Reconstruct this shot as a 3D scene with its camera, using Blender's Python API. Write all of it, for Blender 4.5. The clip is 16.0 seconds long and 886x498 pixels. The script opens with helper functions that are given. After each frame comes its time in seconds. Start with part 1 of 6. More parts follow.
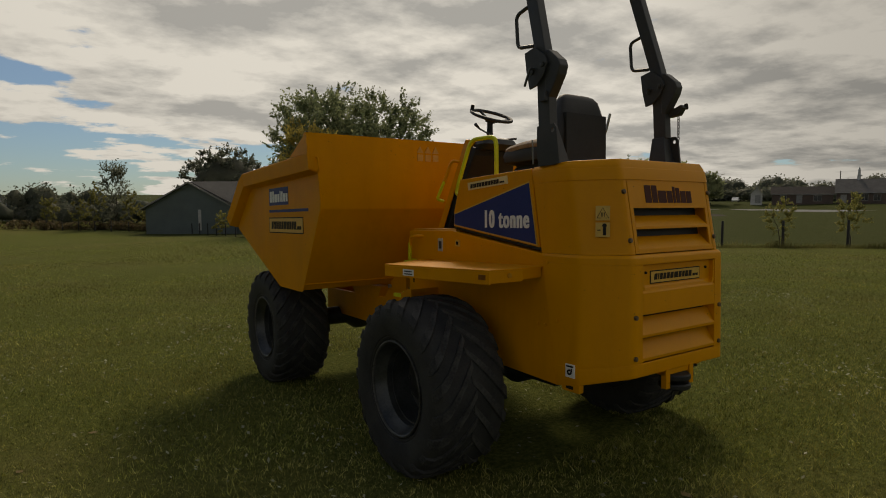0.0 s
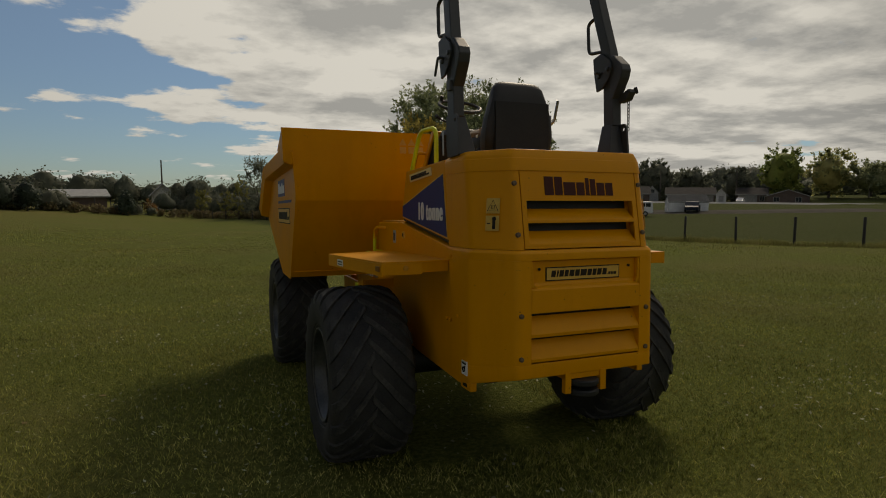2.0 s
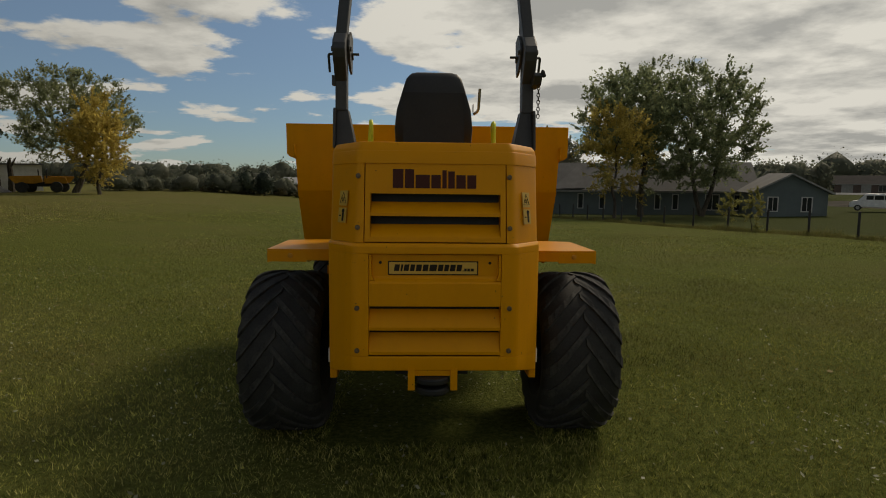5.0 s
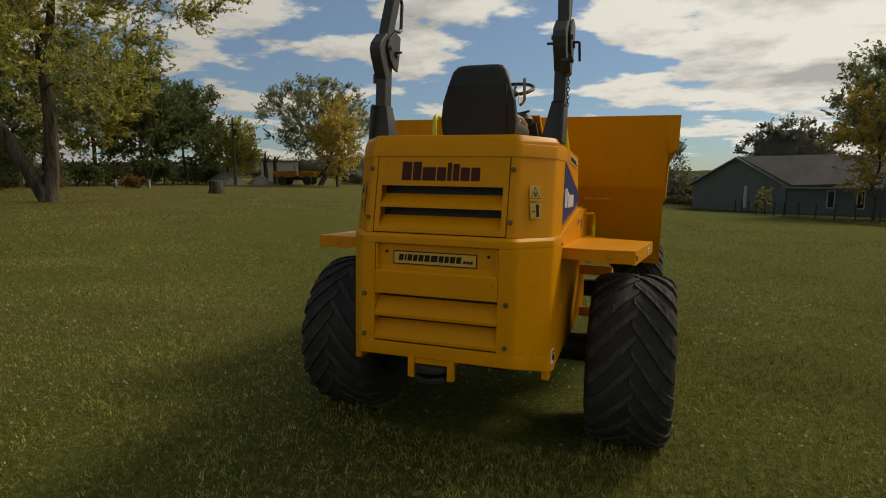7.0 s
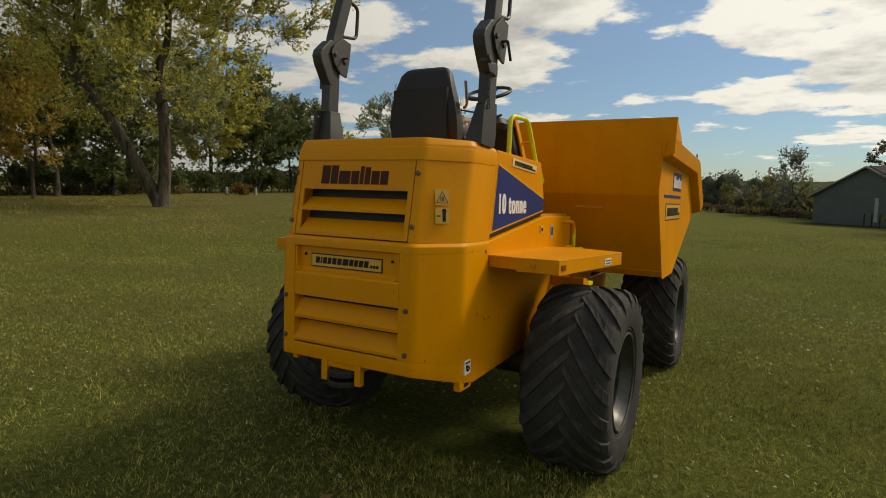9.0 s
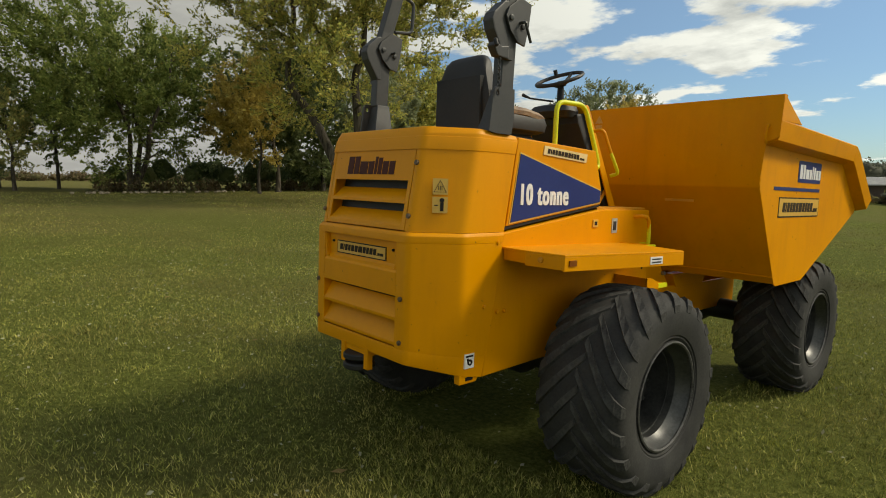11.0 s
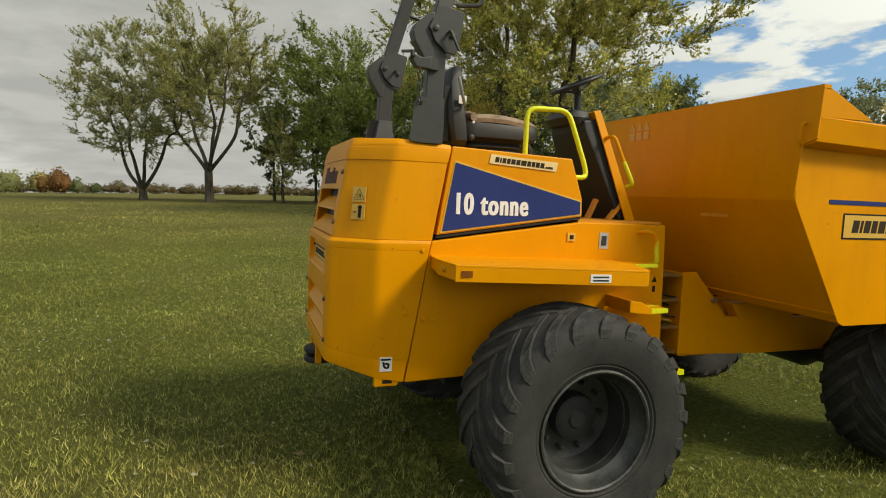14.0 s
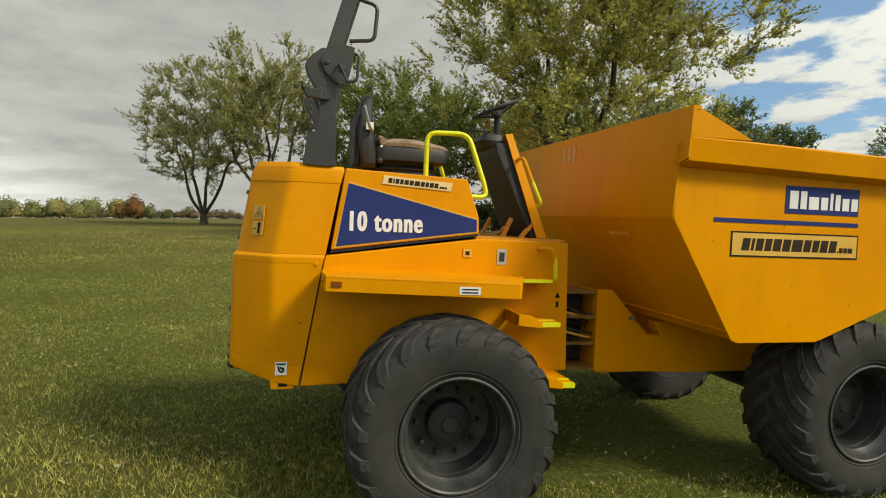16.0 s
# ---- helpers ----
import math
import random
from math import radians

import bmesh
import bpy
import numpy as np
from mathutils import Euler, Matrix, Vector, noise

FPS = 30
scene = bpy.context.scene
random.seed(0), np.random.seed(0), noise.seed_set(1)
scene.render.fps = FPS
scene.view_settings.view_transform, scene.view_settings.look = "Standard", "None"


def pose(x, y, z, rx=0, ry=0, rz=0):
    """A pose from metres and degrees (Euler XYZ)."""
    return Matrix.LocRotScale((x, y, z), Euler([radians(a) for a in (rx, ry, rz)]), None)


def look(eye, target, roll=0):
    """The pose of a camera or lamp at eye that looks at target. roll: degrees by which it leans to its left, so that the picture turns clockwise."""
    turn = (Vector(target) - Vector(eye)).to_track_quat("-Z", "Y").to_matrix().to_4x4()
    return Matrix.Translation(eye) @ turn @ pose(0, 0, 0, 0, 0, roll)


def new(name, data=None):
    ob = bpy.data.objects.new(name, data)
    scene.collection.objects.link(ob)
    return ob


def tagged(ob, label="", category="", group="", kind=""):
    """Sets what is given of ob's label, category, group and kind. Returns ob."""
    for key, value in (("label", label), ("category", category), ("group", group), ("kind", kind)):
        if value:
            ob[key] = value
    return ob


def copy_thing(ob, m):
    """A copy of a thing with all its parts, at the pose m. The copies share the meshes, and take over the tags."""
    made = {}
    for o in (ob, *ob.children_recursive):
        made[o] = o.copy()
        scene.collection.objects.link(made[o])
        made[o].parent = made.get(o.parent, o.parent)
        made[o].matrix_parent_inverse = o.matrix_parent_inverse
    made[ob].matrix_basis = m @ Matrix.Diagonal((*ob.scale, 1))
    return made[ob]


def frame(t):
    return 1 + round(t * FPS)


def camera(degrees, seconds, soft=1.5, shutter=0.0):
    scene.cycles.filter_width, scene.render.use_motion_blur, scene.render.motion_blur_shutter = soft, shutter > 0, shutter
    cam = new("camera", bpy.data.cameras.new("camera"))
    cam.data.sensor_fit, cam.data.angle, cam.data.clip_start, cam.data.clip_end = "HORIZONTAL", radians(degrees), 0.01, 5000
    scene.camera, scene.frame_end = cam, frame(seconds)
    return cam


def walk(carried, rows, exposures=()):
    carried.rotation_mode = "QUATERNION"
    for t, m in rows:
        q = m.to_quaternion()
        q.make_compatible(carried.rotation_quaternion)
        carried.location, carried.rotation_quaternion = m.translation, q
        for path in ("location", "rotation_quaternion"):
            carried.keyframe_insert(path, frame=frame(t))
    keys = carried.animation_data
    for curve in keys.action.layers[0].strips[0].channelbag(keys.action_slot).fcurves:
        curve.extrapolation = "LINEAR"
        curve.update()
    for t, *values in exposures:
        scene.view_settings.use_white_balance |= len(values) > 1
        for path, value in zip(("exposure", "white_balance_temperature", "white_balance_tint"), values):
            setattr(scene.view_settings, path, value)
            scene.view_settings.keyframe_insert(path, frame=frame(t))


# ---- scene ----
# ---------------------------------------------------------------- camera
cam = camera(74.5, 16.0, 1.0)
METRES, EYE = 9.29, 1.70
# the lawn falls about two degrees ahead of the machine; SLOPE carries lawn coordinates to upright ones
SLOPE = pose(0, 0, 0, -2.22, 0.61, 0)
BASE = SLOPE @ pose(-3.111, -2.21, EYE, 0, 0, -33.0)
ROWS = [
    (0.0, 0.0, 0.0, 0.0, -0.04, -3.19, 0.73),
    (0.5, 0.0354, 0.0006, -0.0008, 3.63, -3.13, 0.57),
    (1.0, 0.0706, 0.0001, -0.0007, 7.1, -3.61, 0.47),
    (1.5, 0.1061, 0.01, -0.0014, 9.64, -3.68, 0.37),
    (2.0, 0.1441, 0.016, -0.0015, 12.37, -3.83, 0.24),
    (2.5, 0.1792, 0.0191, -0.0005, 15.63, -4.42, 0.11),
    (3.0, 0.2065, 0.0374, -0.0026, 19.05, -4.78, 0.06),
    (5.5, 0.3657, 0.1075, 0.002, 36.49, -5.02, -0.77),
    (6.0, 0.3852, 0.1296, -0.0011, 41.81, -5.3, -0.9),
    (6.5, 0.404, 0.1531, 0.0005, 47.75, -5.7, -1.12),
    (7.0, 0.4321, 0.1754, 0.0019, 53.3, -5.84, -1.26),
    (7.5, 0.4469, 0.2003, 0.0, 56.18, -5.39, -1.36),
    (8.0, 0.4587, 0.2257, 0.0015, 58.27, -4.47, -1.46),
    (10.5, 0.5155, 0.3506, 0.0001, 75.89, -7.15, -1.75),
    (11.0, 0.5157, 0.3791, 0.0007, 82.12, -6.08, -1.84),
    (11.5, 0.5152, 0.4063, 0.0028, 88.01, -5.37, -1.97),
    (12.0, 0.5237, 0.4377, 0.002, 93.21, -5.83, -2.09),
    (12.5, 0.5228, 0.4659, 0.0021, 96.03, -5.37, -2.12),
    (13.0, 0.5171, 0.4954, 0.0031, 99.19, -4.11, -2.23),
    (13.5, 0.5151, 0.5302, 0.0006, 103.19, -5.09, -2.29),
    (14.0, 0.5121, 0.5586, 0.0023, 104.8, -5.27, -2.33),
    (14.5, 0.5042, 0.5823, 0.004, 106.65, -4.07, -2.37),
    (15.0, 0.5046, 0.6117, 0.0036, 108.65, -4.36, -2.39),
    (15.5, 0.5089, 0.642, 0.0037, 109.3, -4.94, -2.33),
    (16.0, 0.5047, 0.6675, 0.0016, 110.46, -2.99, -2.31),
]
walk(cam, [(t, BASE @ pose(METRES * x, METRES * y, METRES * z, 90 + pitch, roll, yaw)) for t, x, y, z, yaw, pitch, roll in ROWS],
     [(0.0, -0.40, 8050, 12), (1.5, -0.48, 7950, 11), (3.0, -0.53, 7800, 11), (5.5, -0.37, 7750, 10), (8.0, -0.05, 7800, 11), (10.5, 0.33, 7600, 6), (11.5, 0.49, 7350, 5), (12.5, 0.57, 7350, 5), (14.5, 0.60, 7350, 5), (16.0, 0.60, 7350, 5)])

# ---------------------------------------------------------------- light
SUN_AZ, SUN_EL = 38.0, 40.0          # degrees to the right of the machine's nose, and above the horizon
world = bpy.data.worlds.new("sky")
scene.world = world
world.use_nodes = True
wn, wl = world.node_tree.nodes, world.node_tree.links
wn.clear()


def wmath(op, a, b=None, clamp=False):
    n = wn.new("ShaderNodeMath")
    n.operation, n.use_clamp = op, clamp
    for i, v in enumerate((a, b)):
        if v is None:
            continue
        if isinstance(v, (int, float)):
            n.inputs[i].default_value = v
        else:
            wl.new(v, n.inputs[i])
    return n.outputs[0]


sky = wn.new("ShaderNodeTexSky")
sky.sky_type, sky.sun_disc = "NISHITA", False
sky.sun_elevation, sky.sun_rotation = radians(SUN_EL), radians(SUN_AZ)
sky.air_density, sky.dust_density, sky.ozone_density = 0.9, 0.0, 1.6
coord = wn.new("ShaderNodeTexCoord")
sep = wn.new("ShaderNodeSeparateXYZ")
wl.new(coord.outputs["Generated"], sep.inputs[0])
lift = wmath("ADD", wmath("MAXIMUM", sep.outputs["Z"], 0.0), 0.14)
comb = wn.new("ShaderNodeCombineXYZ")
wl.new(wmath("DIVIDE", sep.outputs["X"], lift), comb.inputs[0])
wl.new(wmath("DIVIDE", sep.outputs["Y"], lift), comb.inputs[1])


def wnoise(scale, detail, rough, offset, toward_zenith=1.0):
    m = wn.new("ShaderNodeMapping")
    m.inputs["Location"].default_value = offset
    m.inputs["Scale"].default_value = (toward_zenith, toward_zenith, 1)
    wl.new(comb.outputs[0], m.inputs[0])
    n = wn.new("ShaderNodeTexNoise")
    n.inputs["Scale"].default_value, n.inputs["Detail"].default_value, n.inputs["Roughness"].default_value = scale, detail, rough
    wl.new(m.outputs[0], n.inputs["Vector"])
    return n.outputs["Fac"]


def heap(toward_zenith):
    """Thickness of the cloud field: broad masses with puffs on them."""
    return wmath("ADD", wmath("MULTIPLY", wnoise(0.55, 3.0, 0.5, (3.1, 1.7, 0.0), toward_zenith), 0.55), wmath("MULTIPLY", wnoise(1.6, 12.0, 0.57, (0.4, 2.2, 0.0), toward_zenith), 0.6))


here, above = heap(1.0), heap(0.93)
# the cloud sheet is closed towards the machine's left and broken ahead of it
side = wmath("MULTIPLY", wmath("SUBTRACT", wmath("MULTIPLY", sep.outputs["X"], -1.0), 0.74), 1.0)
ahead = wmath("MULTIPLY", wmath("MAXIMUM", sep.outputs["X"], 0.0), 0.16)
cover = wmath("ADD", here, wmath("ADD", wmath("MAXIMUM", side, 0.0), ahead))
# a wide break in the clouds to the left of the nose, a closer field of them under the sun
def bearing(az, up, lo, hi, amount):
    d = wn.new("ShaderNodeVectorMath")
    d.operation = "DOT_PRODUCT"
    wl.new(coord.outputs["Generated"], d.inputs[0])
    d.inputs[1].default_value = Vector((math.sin(radians(az)), math.cos(radians(az)), up)).normalized()
    r = wn.new("ShaderNodeMapRange")
    r.interpolation_type = "SMOOTHSTEP"
    for key, value in (("From Min", lo), ("From Max", hi), ("To Min", 0.0), ("To Max", amount)):
        r.inputs[key].default_value = value
    wl.new(d.outputs["Value"], r.inputs["Value"])
    return r.outputs["Result"]


cover = wmath("ADD", cover, wmath("ADD", bearing(-52, 0.25, 0.84, 0.98, 0.004), wmath("ADD", bearing(30, 0.6, 0.80, 0.98, 0.03), wmath("ADD", bearing(-6, 0.10, 0.955, 0.992, -0.11), wmath("ADD", bearing(6, 0.28, 0.962, 0.994, 0.10), bearing(18, 0.36, 0.90, 0.985, 0.05))))))
mask = wn.new("ShaderNodeMapRange")
mask.interpolation_type = "SMOOTHSTEP"
mask.inputs["From Min"].default_value, mask.inputs["From Max"].default_value = 0.55, 0.595
wl.new(cover, mask.inputs["Value"])
shade = wn.new("ShaderNodeValToRGB")
# tops that thin out upwards are bright, the undersides grey
shade.color_ramp.elements[0].position, shade.color_ramp.elements[0].color = 0.25, (0.47, 0.51, 0.545, 1)
shade.color_ramp.elements[1].position, shade.color_ramp.elements[1].color = 0.66, (0.90, 0.95, 0.975, 1)
rise = wmath("MULTIPLY", wmath("SUBTRACT", here, above), 2.6)
# thin rims let the light through, thick middles are grey
thick = wmath("MULTIPLY", wmath("SUBTRACT", wmath("MINIMUM", cover, 0.72), 0.62), -1.1)
wl.new(wmath("ADD", wmath("ADD", wmath("ADD", rise, 0.06), thick), wmath("ADD", wnoise(1.2, 6.0, 0.5, (7.4, 0.3, 0.0)), wmath("MULTIPLY", wmath("SUBTRACT", wnoise(5.0, 8.0, 0.62, (1.4, 5.3, 0.0)), 0.5), 0.55))), shade.inputs[0])
skyc = wn.new("ShaderNodeMix")
skyc.data_type, skyc.blend_type = "RGBA", "MULTIPLY"
skyc.inputs["Factor"].default_value = 1.0
wl.new(sky.outputs[0], skyc.inputs["A"])
# haze takes the glare off the low sky
haze = wn.new("ShaderNodeValToRGB")
haze.color_ramp.elements[0].position, haze.color_ramp.elements[0].color = 0.0, (0.030, 0.041, 0.056, 1)
haze.color_ramp.elements[1].position, haze.color_ramp.elements[1].color = 0.30, (0.071, 0.0755, 0.079, 1)
wl.new(sep.outputs["Z"], haze.inputs[0])
wl.new(haze.outputs[0], skyc.inputs["B"])
# clouds are lit through near the sun and greyer away from it
toward = wn.new("ShaderNodeVectorMath")
toward.operation = "DOT_PRODUCT"
wl.new(coord.outputs["Generated"], toward.inputs[0])
toward.inputs[1].default_value = (math.sin(radians(SUN_AZ)) * math.cos(radians(SUN_EL)), math.cos(radians(SUN_AZ)) * math.cos(radians(SUN_EL)), math.sin(radians(SUN_EL)))
gain = wn.new("ShaderNodeMapRange")
gain.interpolation_type = "SMOOTHSTEP"
for key, value in (("From Min", -0.2), ("From Max", 1.0), ("To Min", 0.34), ("To Max", 0.78)):
    gain.inputs[key].default_value = value
wl.new(toward.outputs["Value"], gain.inputs["Value"])
# unseen sky opposite the sun is brightened, added as fill for the machine's rear
front = wn.new("ShaderNodeMapRange")
front.interpolation_type = "SMOOTHSTEP"
for key, value in (("From Min", -0.56), ("From Max", -0.9), ("To Min", 0.0), ("To Max", 1.45)):
    front.inputs[key].default_value = value
wl.new(toward.outputs["Value"], front.inputs["Value"])
lit = wn.new("ShaderNodeVectorMath")
lit.operation = "SCALE"
# the closed sheet to the left is evenly grey
even = wn.new("ShaderNodeMix")
even.data_type = "RGBA"
wl.new(wmath("MULTIPLY", wmath("MAXIMUM", side, 0.0), 3.2, True), even.inputs["Factor"])
wl.new(shade.outputs[0], even.inputs["A"])
even.inputs["B"].default_value = (0.73, 0.75, 0.785, 1)
wl.new(even.outputs["Result"], lit.inputs[0])
# the sheet is thicker and duller to the east
wl.new(wmath("ADD", wmath("ADD", gain.outputs["Result"], front.outputs["Result"]), bearing(80, 0.25, 0.85, 0.985, -0.22)), lit.inputs["Scale"])
mix = wn.new("ShaderNodeMix")
mix.data_type = "RGBA"
wl.new(mask.outputs["Result"], mix.inputs["Factor"])
wl.new(skyc.outputs["Result"], mix.inputs["A"])
wl.new(lit.outputs[0], mix.inputs["B"])
bg = wn.new("ShaderNodeBackground")
bg.inputs["Strength"].default_value = 1.25
wl.new(mix.outputs["Result"], bg.inputs["Color"])
wout = wn.new("ShaderNodeOutputWorld")
wl.new(bg.outputs[0], wout.inputs[0])

sun_data = bpy.data.lights.new("sun", "SUN")
sun_data.energy, sun_data.angle, sun_data.color = 2.15, radians(13.0), (1.0, 0.93, 0.82)
sun = new("sun", sun_data)
sd = Vector((math.sin(radians(SUN_AZ)) * math.cos(radians(SUN_EL)), math.cos(radians(SUN_AZ)) * math.cos(radians(SUN_EL)), math.sin(radians(SUN_EL))))
sun.matrix_world = look(sd * 60, (0, 0, 0))


# ---------------------------------------------------------------- materials
def ramp(nt, fac, stops):
    r = nt.nodes.new("ShaderNodeValToRGB")
    while len(r.color_ramp.elements) < len(stops):
        r.color_ramp.elements.new(0.5)
    for e, (p, c) in zip(r.color_ramp.elements, stops):
        e.position, e.color = p, (*c, 1)
    nt.links.new(fac, r.inputs[0])
    return r.outputs[0]


def tex(nt, scale, detail=4.0, rough=0.55, coords="Object", stretch=(1, 1, 1)):
    c = nt.nodes.new("ShaderNodeTexCoord")
    m = nt.nodes.new("ShaderNodeMapping")
    m.inputs["Scale"].default_value = stretch
    nt.links.new(c.outputs[coords], m.inputs[0])
    n = nt.nodes.new("ShaderNodeTexNoise")
    n.inputs["Scale"].default_value, n.inputs["Detail"].default_value, n.inputs["Roughness"].default_value = scale, detail, rough
    nt.links.new(m.outputs[0], n.inputs["Vector"])
    return n.outputs["Fac"]


def blend(nt, fac, a, b):
    m = nt.nodes.new("ShaderNodeMix")
    m.data_type = "RGBA"
    for s, v in (("Factor", fac), ("A", a), ("B", b)):
        if isinstance(v, tuple):
            m.inputs[s].default_value = (*v, 1)
        elif isinstance(v, (int, float)):
            m.inputs[s].default_value = v
        else:
            nt.links.new(v, m.inputs[s])
    return m.outputs["Result"]


def material(name, dark, light, rough=0.5, metal=0.0, scale=3.0, fine=40.0, bump=0.0, spec=0.5, coat=0.0, stretch=(1, 1, 1)):
    """A surface with stains at one scale and grain at another."""
    m = bpy.data.materials.new(name)
    m.use_nodes = True
    nt = m.node_tree
    b = nt.nodes["Principled BSDF"]
    large, small = tex(nt, scale, 5.0, 0.6, stretch=stretch), tex(nt, fine, 3.0, 0.6, stretch=stretch)
    both = nt.nodes.new("ShaderNodeMath")
    both.operation = "MULTIPLY_ADD"
    both.inputs[1].default_value = 0.35
    nt.links.new(small, both.inputs[0])
    half = nt.nodes.new("ShaderNodeMath")
    half.operation = "MULTIPLY"
    half.inputs[1].default_value = 0.65
    nt.links.new(large, half.inputs[0])
    nt.links.new(half.outputs[0], both.inputs[2])
    nt.links.new(ramp(nt, both.outputs[0], [(0.36, dark), (0.62, light)]), b.inputs["Base Color"])
    r = nt.nodes.new("ShaderNodeMapRange")
    r.inputs["To Min"].default_value, r.inputs["To Max"].default_value = max(0.02, rough - 0.1), min(1, rough + 0.12)
    nt.links.new(both.outputs[0], r.inputs["Value"])
    nt.links.new(r.outputs["Result"], b.inputs["Roughness"])
    b.inputs["Metallic"].default_value = metal
    b.inputs["Specular IOR Level"].default_value = spec
    b.inputs["Coat Weight"].default_value = coat
    if bump:
        bp = nt.nodes.new("ShaderNodeBump")
        bp.inputs["Strength"].default_value, bp.inputs["Distance"].default_value = bump, 0.01 if bump < 0.9 else 0.05
        nt.links.new(both.outputs[0], bp.inputs["Height"])
        nt.links.new(bp.outputs[0], b.inputs["Normal"])
    return m


def leaf_material(name, colours, glow=0.35, spec=0.15, tuft=0.0):
    m = bpy.data.materials.new(name)
    m.use_nodes = True
    nt = m.node_tree
    b = nt.nodes["Principled BSDF"]
    g = nt.nodes.new("ShaderNodeNewGeometry")
    n = len(colours)
    col = ramp(nt, g.outputs["Random Per Island"], [(i / max(1, n - 1), c) for i, c in enumerate(colours)])
    clump = ramp(nt, tex(nt, 0.45, 3.0), [(0.35, (0.70, 0.70, 0.70)), (0.65, (1.22, 1.22, 1.22))])
    if tuft:
        spots = nt.nodes.new("ShaderNodeMix")
        spots.data_type, spots.blend_type = "RGBA", "MULTIPLY"
        spots.inputs["Factor"].default_value = 1.0
        nt.links.new(ramp(nt, tex(nt, tuft, 3.0, 0.7), [(0.36, (0.42, 0.45, 0.38)), (0.66, (1.75, 1.70, 1.6))]), spots.inputs["A"])
        nt.links.new(clump, spots.inputs["B"])
        clump = spots.outputs["Result"]
        worn = ramp(nt, tex(nt, 0.55, 5.0, 0.68), [(0.47, (0, 0, 0)), (0.70, (0.62, 0.62, 0.62))])
        col = blend(nt, worn, col, (0.30, 0.235, 0.092))
    mul = nt.nodes.new("ShaderNodeMix")
    mul.data_type, mul.blend_type = "RGBA", "MULTIPLY"
    mul.inputs["Factor"].default_value = 1.0
    nt.links.new(col, mul.inputs["A"])
    nt.links.new(clump, mul.inputs["B"])
    nt.links.new(mul.outputs["Result"], b.inputs["Base Color"])
    b.inputs["Roughness"].default_value = 0.6
    b.inputs["Specular IOR Level"].default_value = spec
    t = nt.nodes.new("ShaderNodeBsdfTranslucent")
    nt.links.new(mul.outputs["Result"], t.inputs["Color"])
    mx = nt.nodes.new("ShaderNodeMixShader")
    mx.inputs[0].default_value = glow
    nt.links.new(b.outputs[0], mx.inputs[1])
    nt.links.new(t.outputs[0], mx.inputs[2])
    nt.links.new(mx.outputs[0], nt.nodes["Material Output"].inputs[0])
    return m


def painted(name, dark, light, rough, spec, runs, chips):
    """Machine paint: broad unevenness, faint upright runs of dirt, and small chips down to dark primer."""
    m = material(name, dark, light, rough, 0, 1.6, 180, 0.015, spec)
    nt = m.node_tree
    b = nt.nodes["Principled BSDF"]
    base = b.inputs["Base Color"].links[0].from_socket
    dirt = ramp(nt, tex(nt, 7.0, 6.0, 0.7, stretch=(1, 1, 0.13)), [(0.50, (0, 0, 0)), (0.78, (runs, runs, runs))])
    base = blend(nt, dirt, base, (0.16, 0.062, 0.008))
    smear = ramp(nt, tex(nt, 2.3, 6.0, 0.75), [(0.54, (0, 0, 0)), (0.80, (runs, runs, runs))])
    base = blend(nt, smear, base, (0.30, 0.125, 0.012))
    chip = ramp(nt, tex(nt, 46.0, 2.0, 0.5), [(0.76 - 0.03 * chips, (0, 0, 0)), (0.79 - 0.03 * chips, (0.75, 0.75, 0.75))])
    nt.links.new(blend(nt, chip, base, (0.045, 0.022, 0.010)), b.inputs["Base Color"])
    return m


M = {}
M["yellow"] = painted("yellow_paint", (0.665, 0.262, 0.0015), (0.735, 0.298, 0.002), 0.42, 0.20, 0.13, 0.6)
M["skip"] = painted("skip_paint", (0.640, 0.247, 0.0015), (0.740, 0.300, 0.002), 0.46, 0.12, 0.13, 0.8)
M["worn"] = material("worn_yellow_paint", (0.42, 0.18, 0.012), (0.66, 0.28, 0.012), 0.55, 0, 5, 60, 0.1)
M["yardpaint"] = material("dusty_yellow_paint", (0.34, 0.16, 0.012), (0.48, 0.23, 0.02), 0.6, 0, 2, 40, 0.1, 0.2)
M["jointplate"] = material("dirty_joint_plate", (0.13, 0.07, 0.02), (0.32, 0.17, 0.045), 0.7, 0, 9, 60, 0.2, 0.2)
M["black"] = material("black_paint", (0.011, 0.012, 0.013), (0.022, 0.023, 0.024), 0.55, 0, 4, 60, 0.05, 0.35)
M["grey"] = material("charcoal_paint", (0.023, 0.025, 0.027), (0.038, 0.040, 0.041), 0.5, 0, 4, 60, 0.04)
M["rubber"] = material("tyre_rubber", (0.017, 0.0175, 0.018), (0.040, 0.040, 0.038), 0.78, 0, 5, 70, 0.25, 0.35)
M["tread"] = material("dusty_tread_rubber", (0.017, 0.018, 0.019), (0.064, 0.063, 0.059), 0.82, 0, 11, 60, 0.4, 0.35)
M["vinyl"] = material("black_vinyl", (0.010, 0.010, 0.011), (0.020, 0.020, 0.020), 0.55, 0, 8, 120, 0.1)
M["tan"] = material("worn_tan_vinyl", (0.16, 0.10, 0.065), (0.34, 0.25, 0.17), 0.7, 0, 9, 90, 0.15)
M["rim"] = material("dark_rim_steel", (0.024, 0.026, 0.026), (0.070, 0.073, 0.072), 0.38, 0.3, 6, 60, 0.08)
M["rimlip"] = material("scuffed_rim_edge", (0.035, 0.036, 0.036), (0.12, 0.12, 0.12), 0.5, 0.5, 8, 60, 0.08)
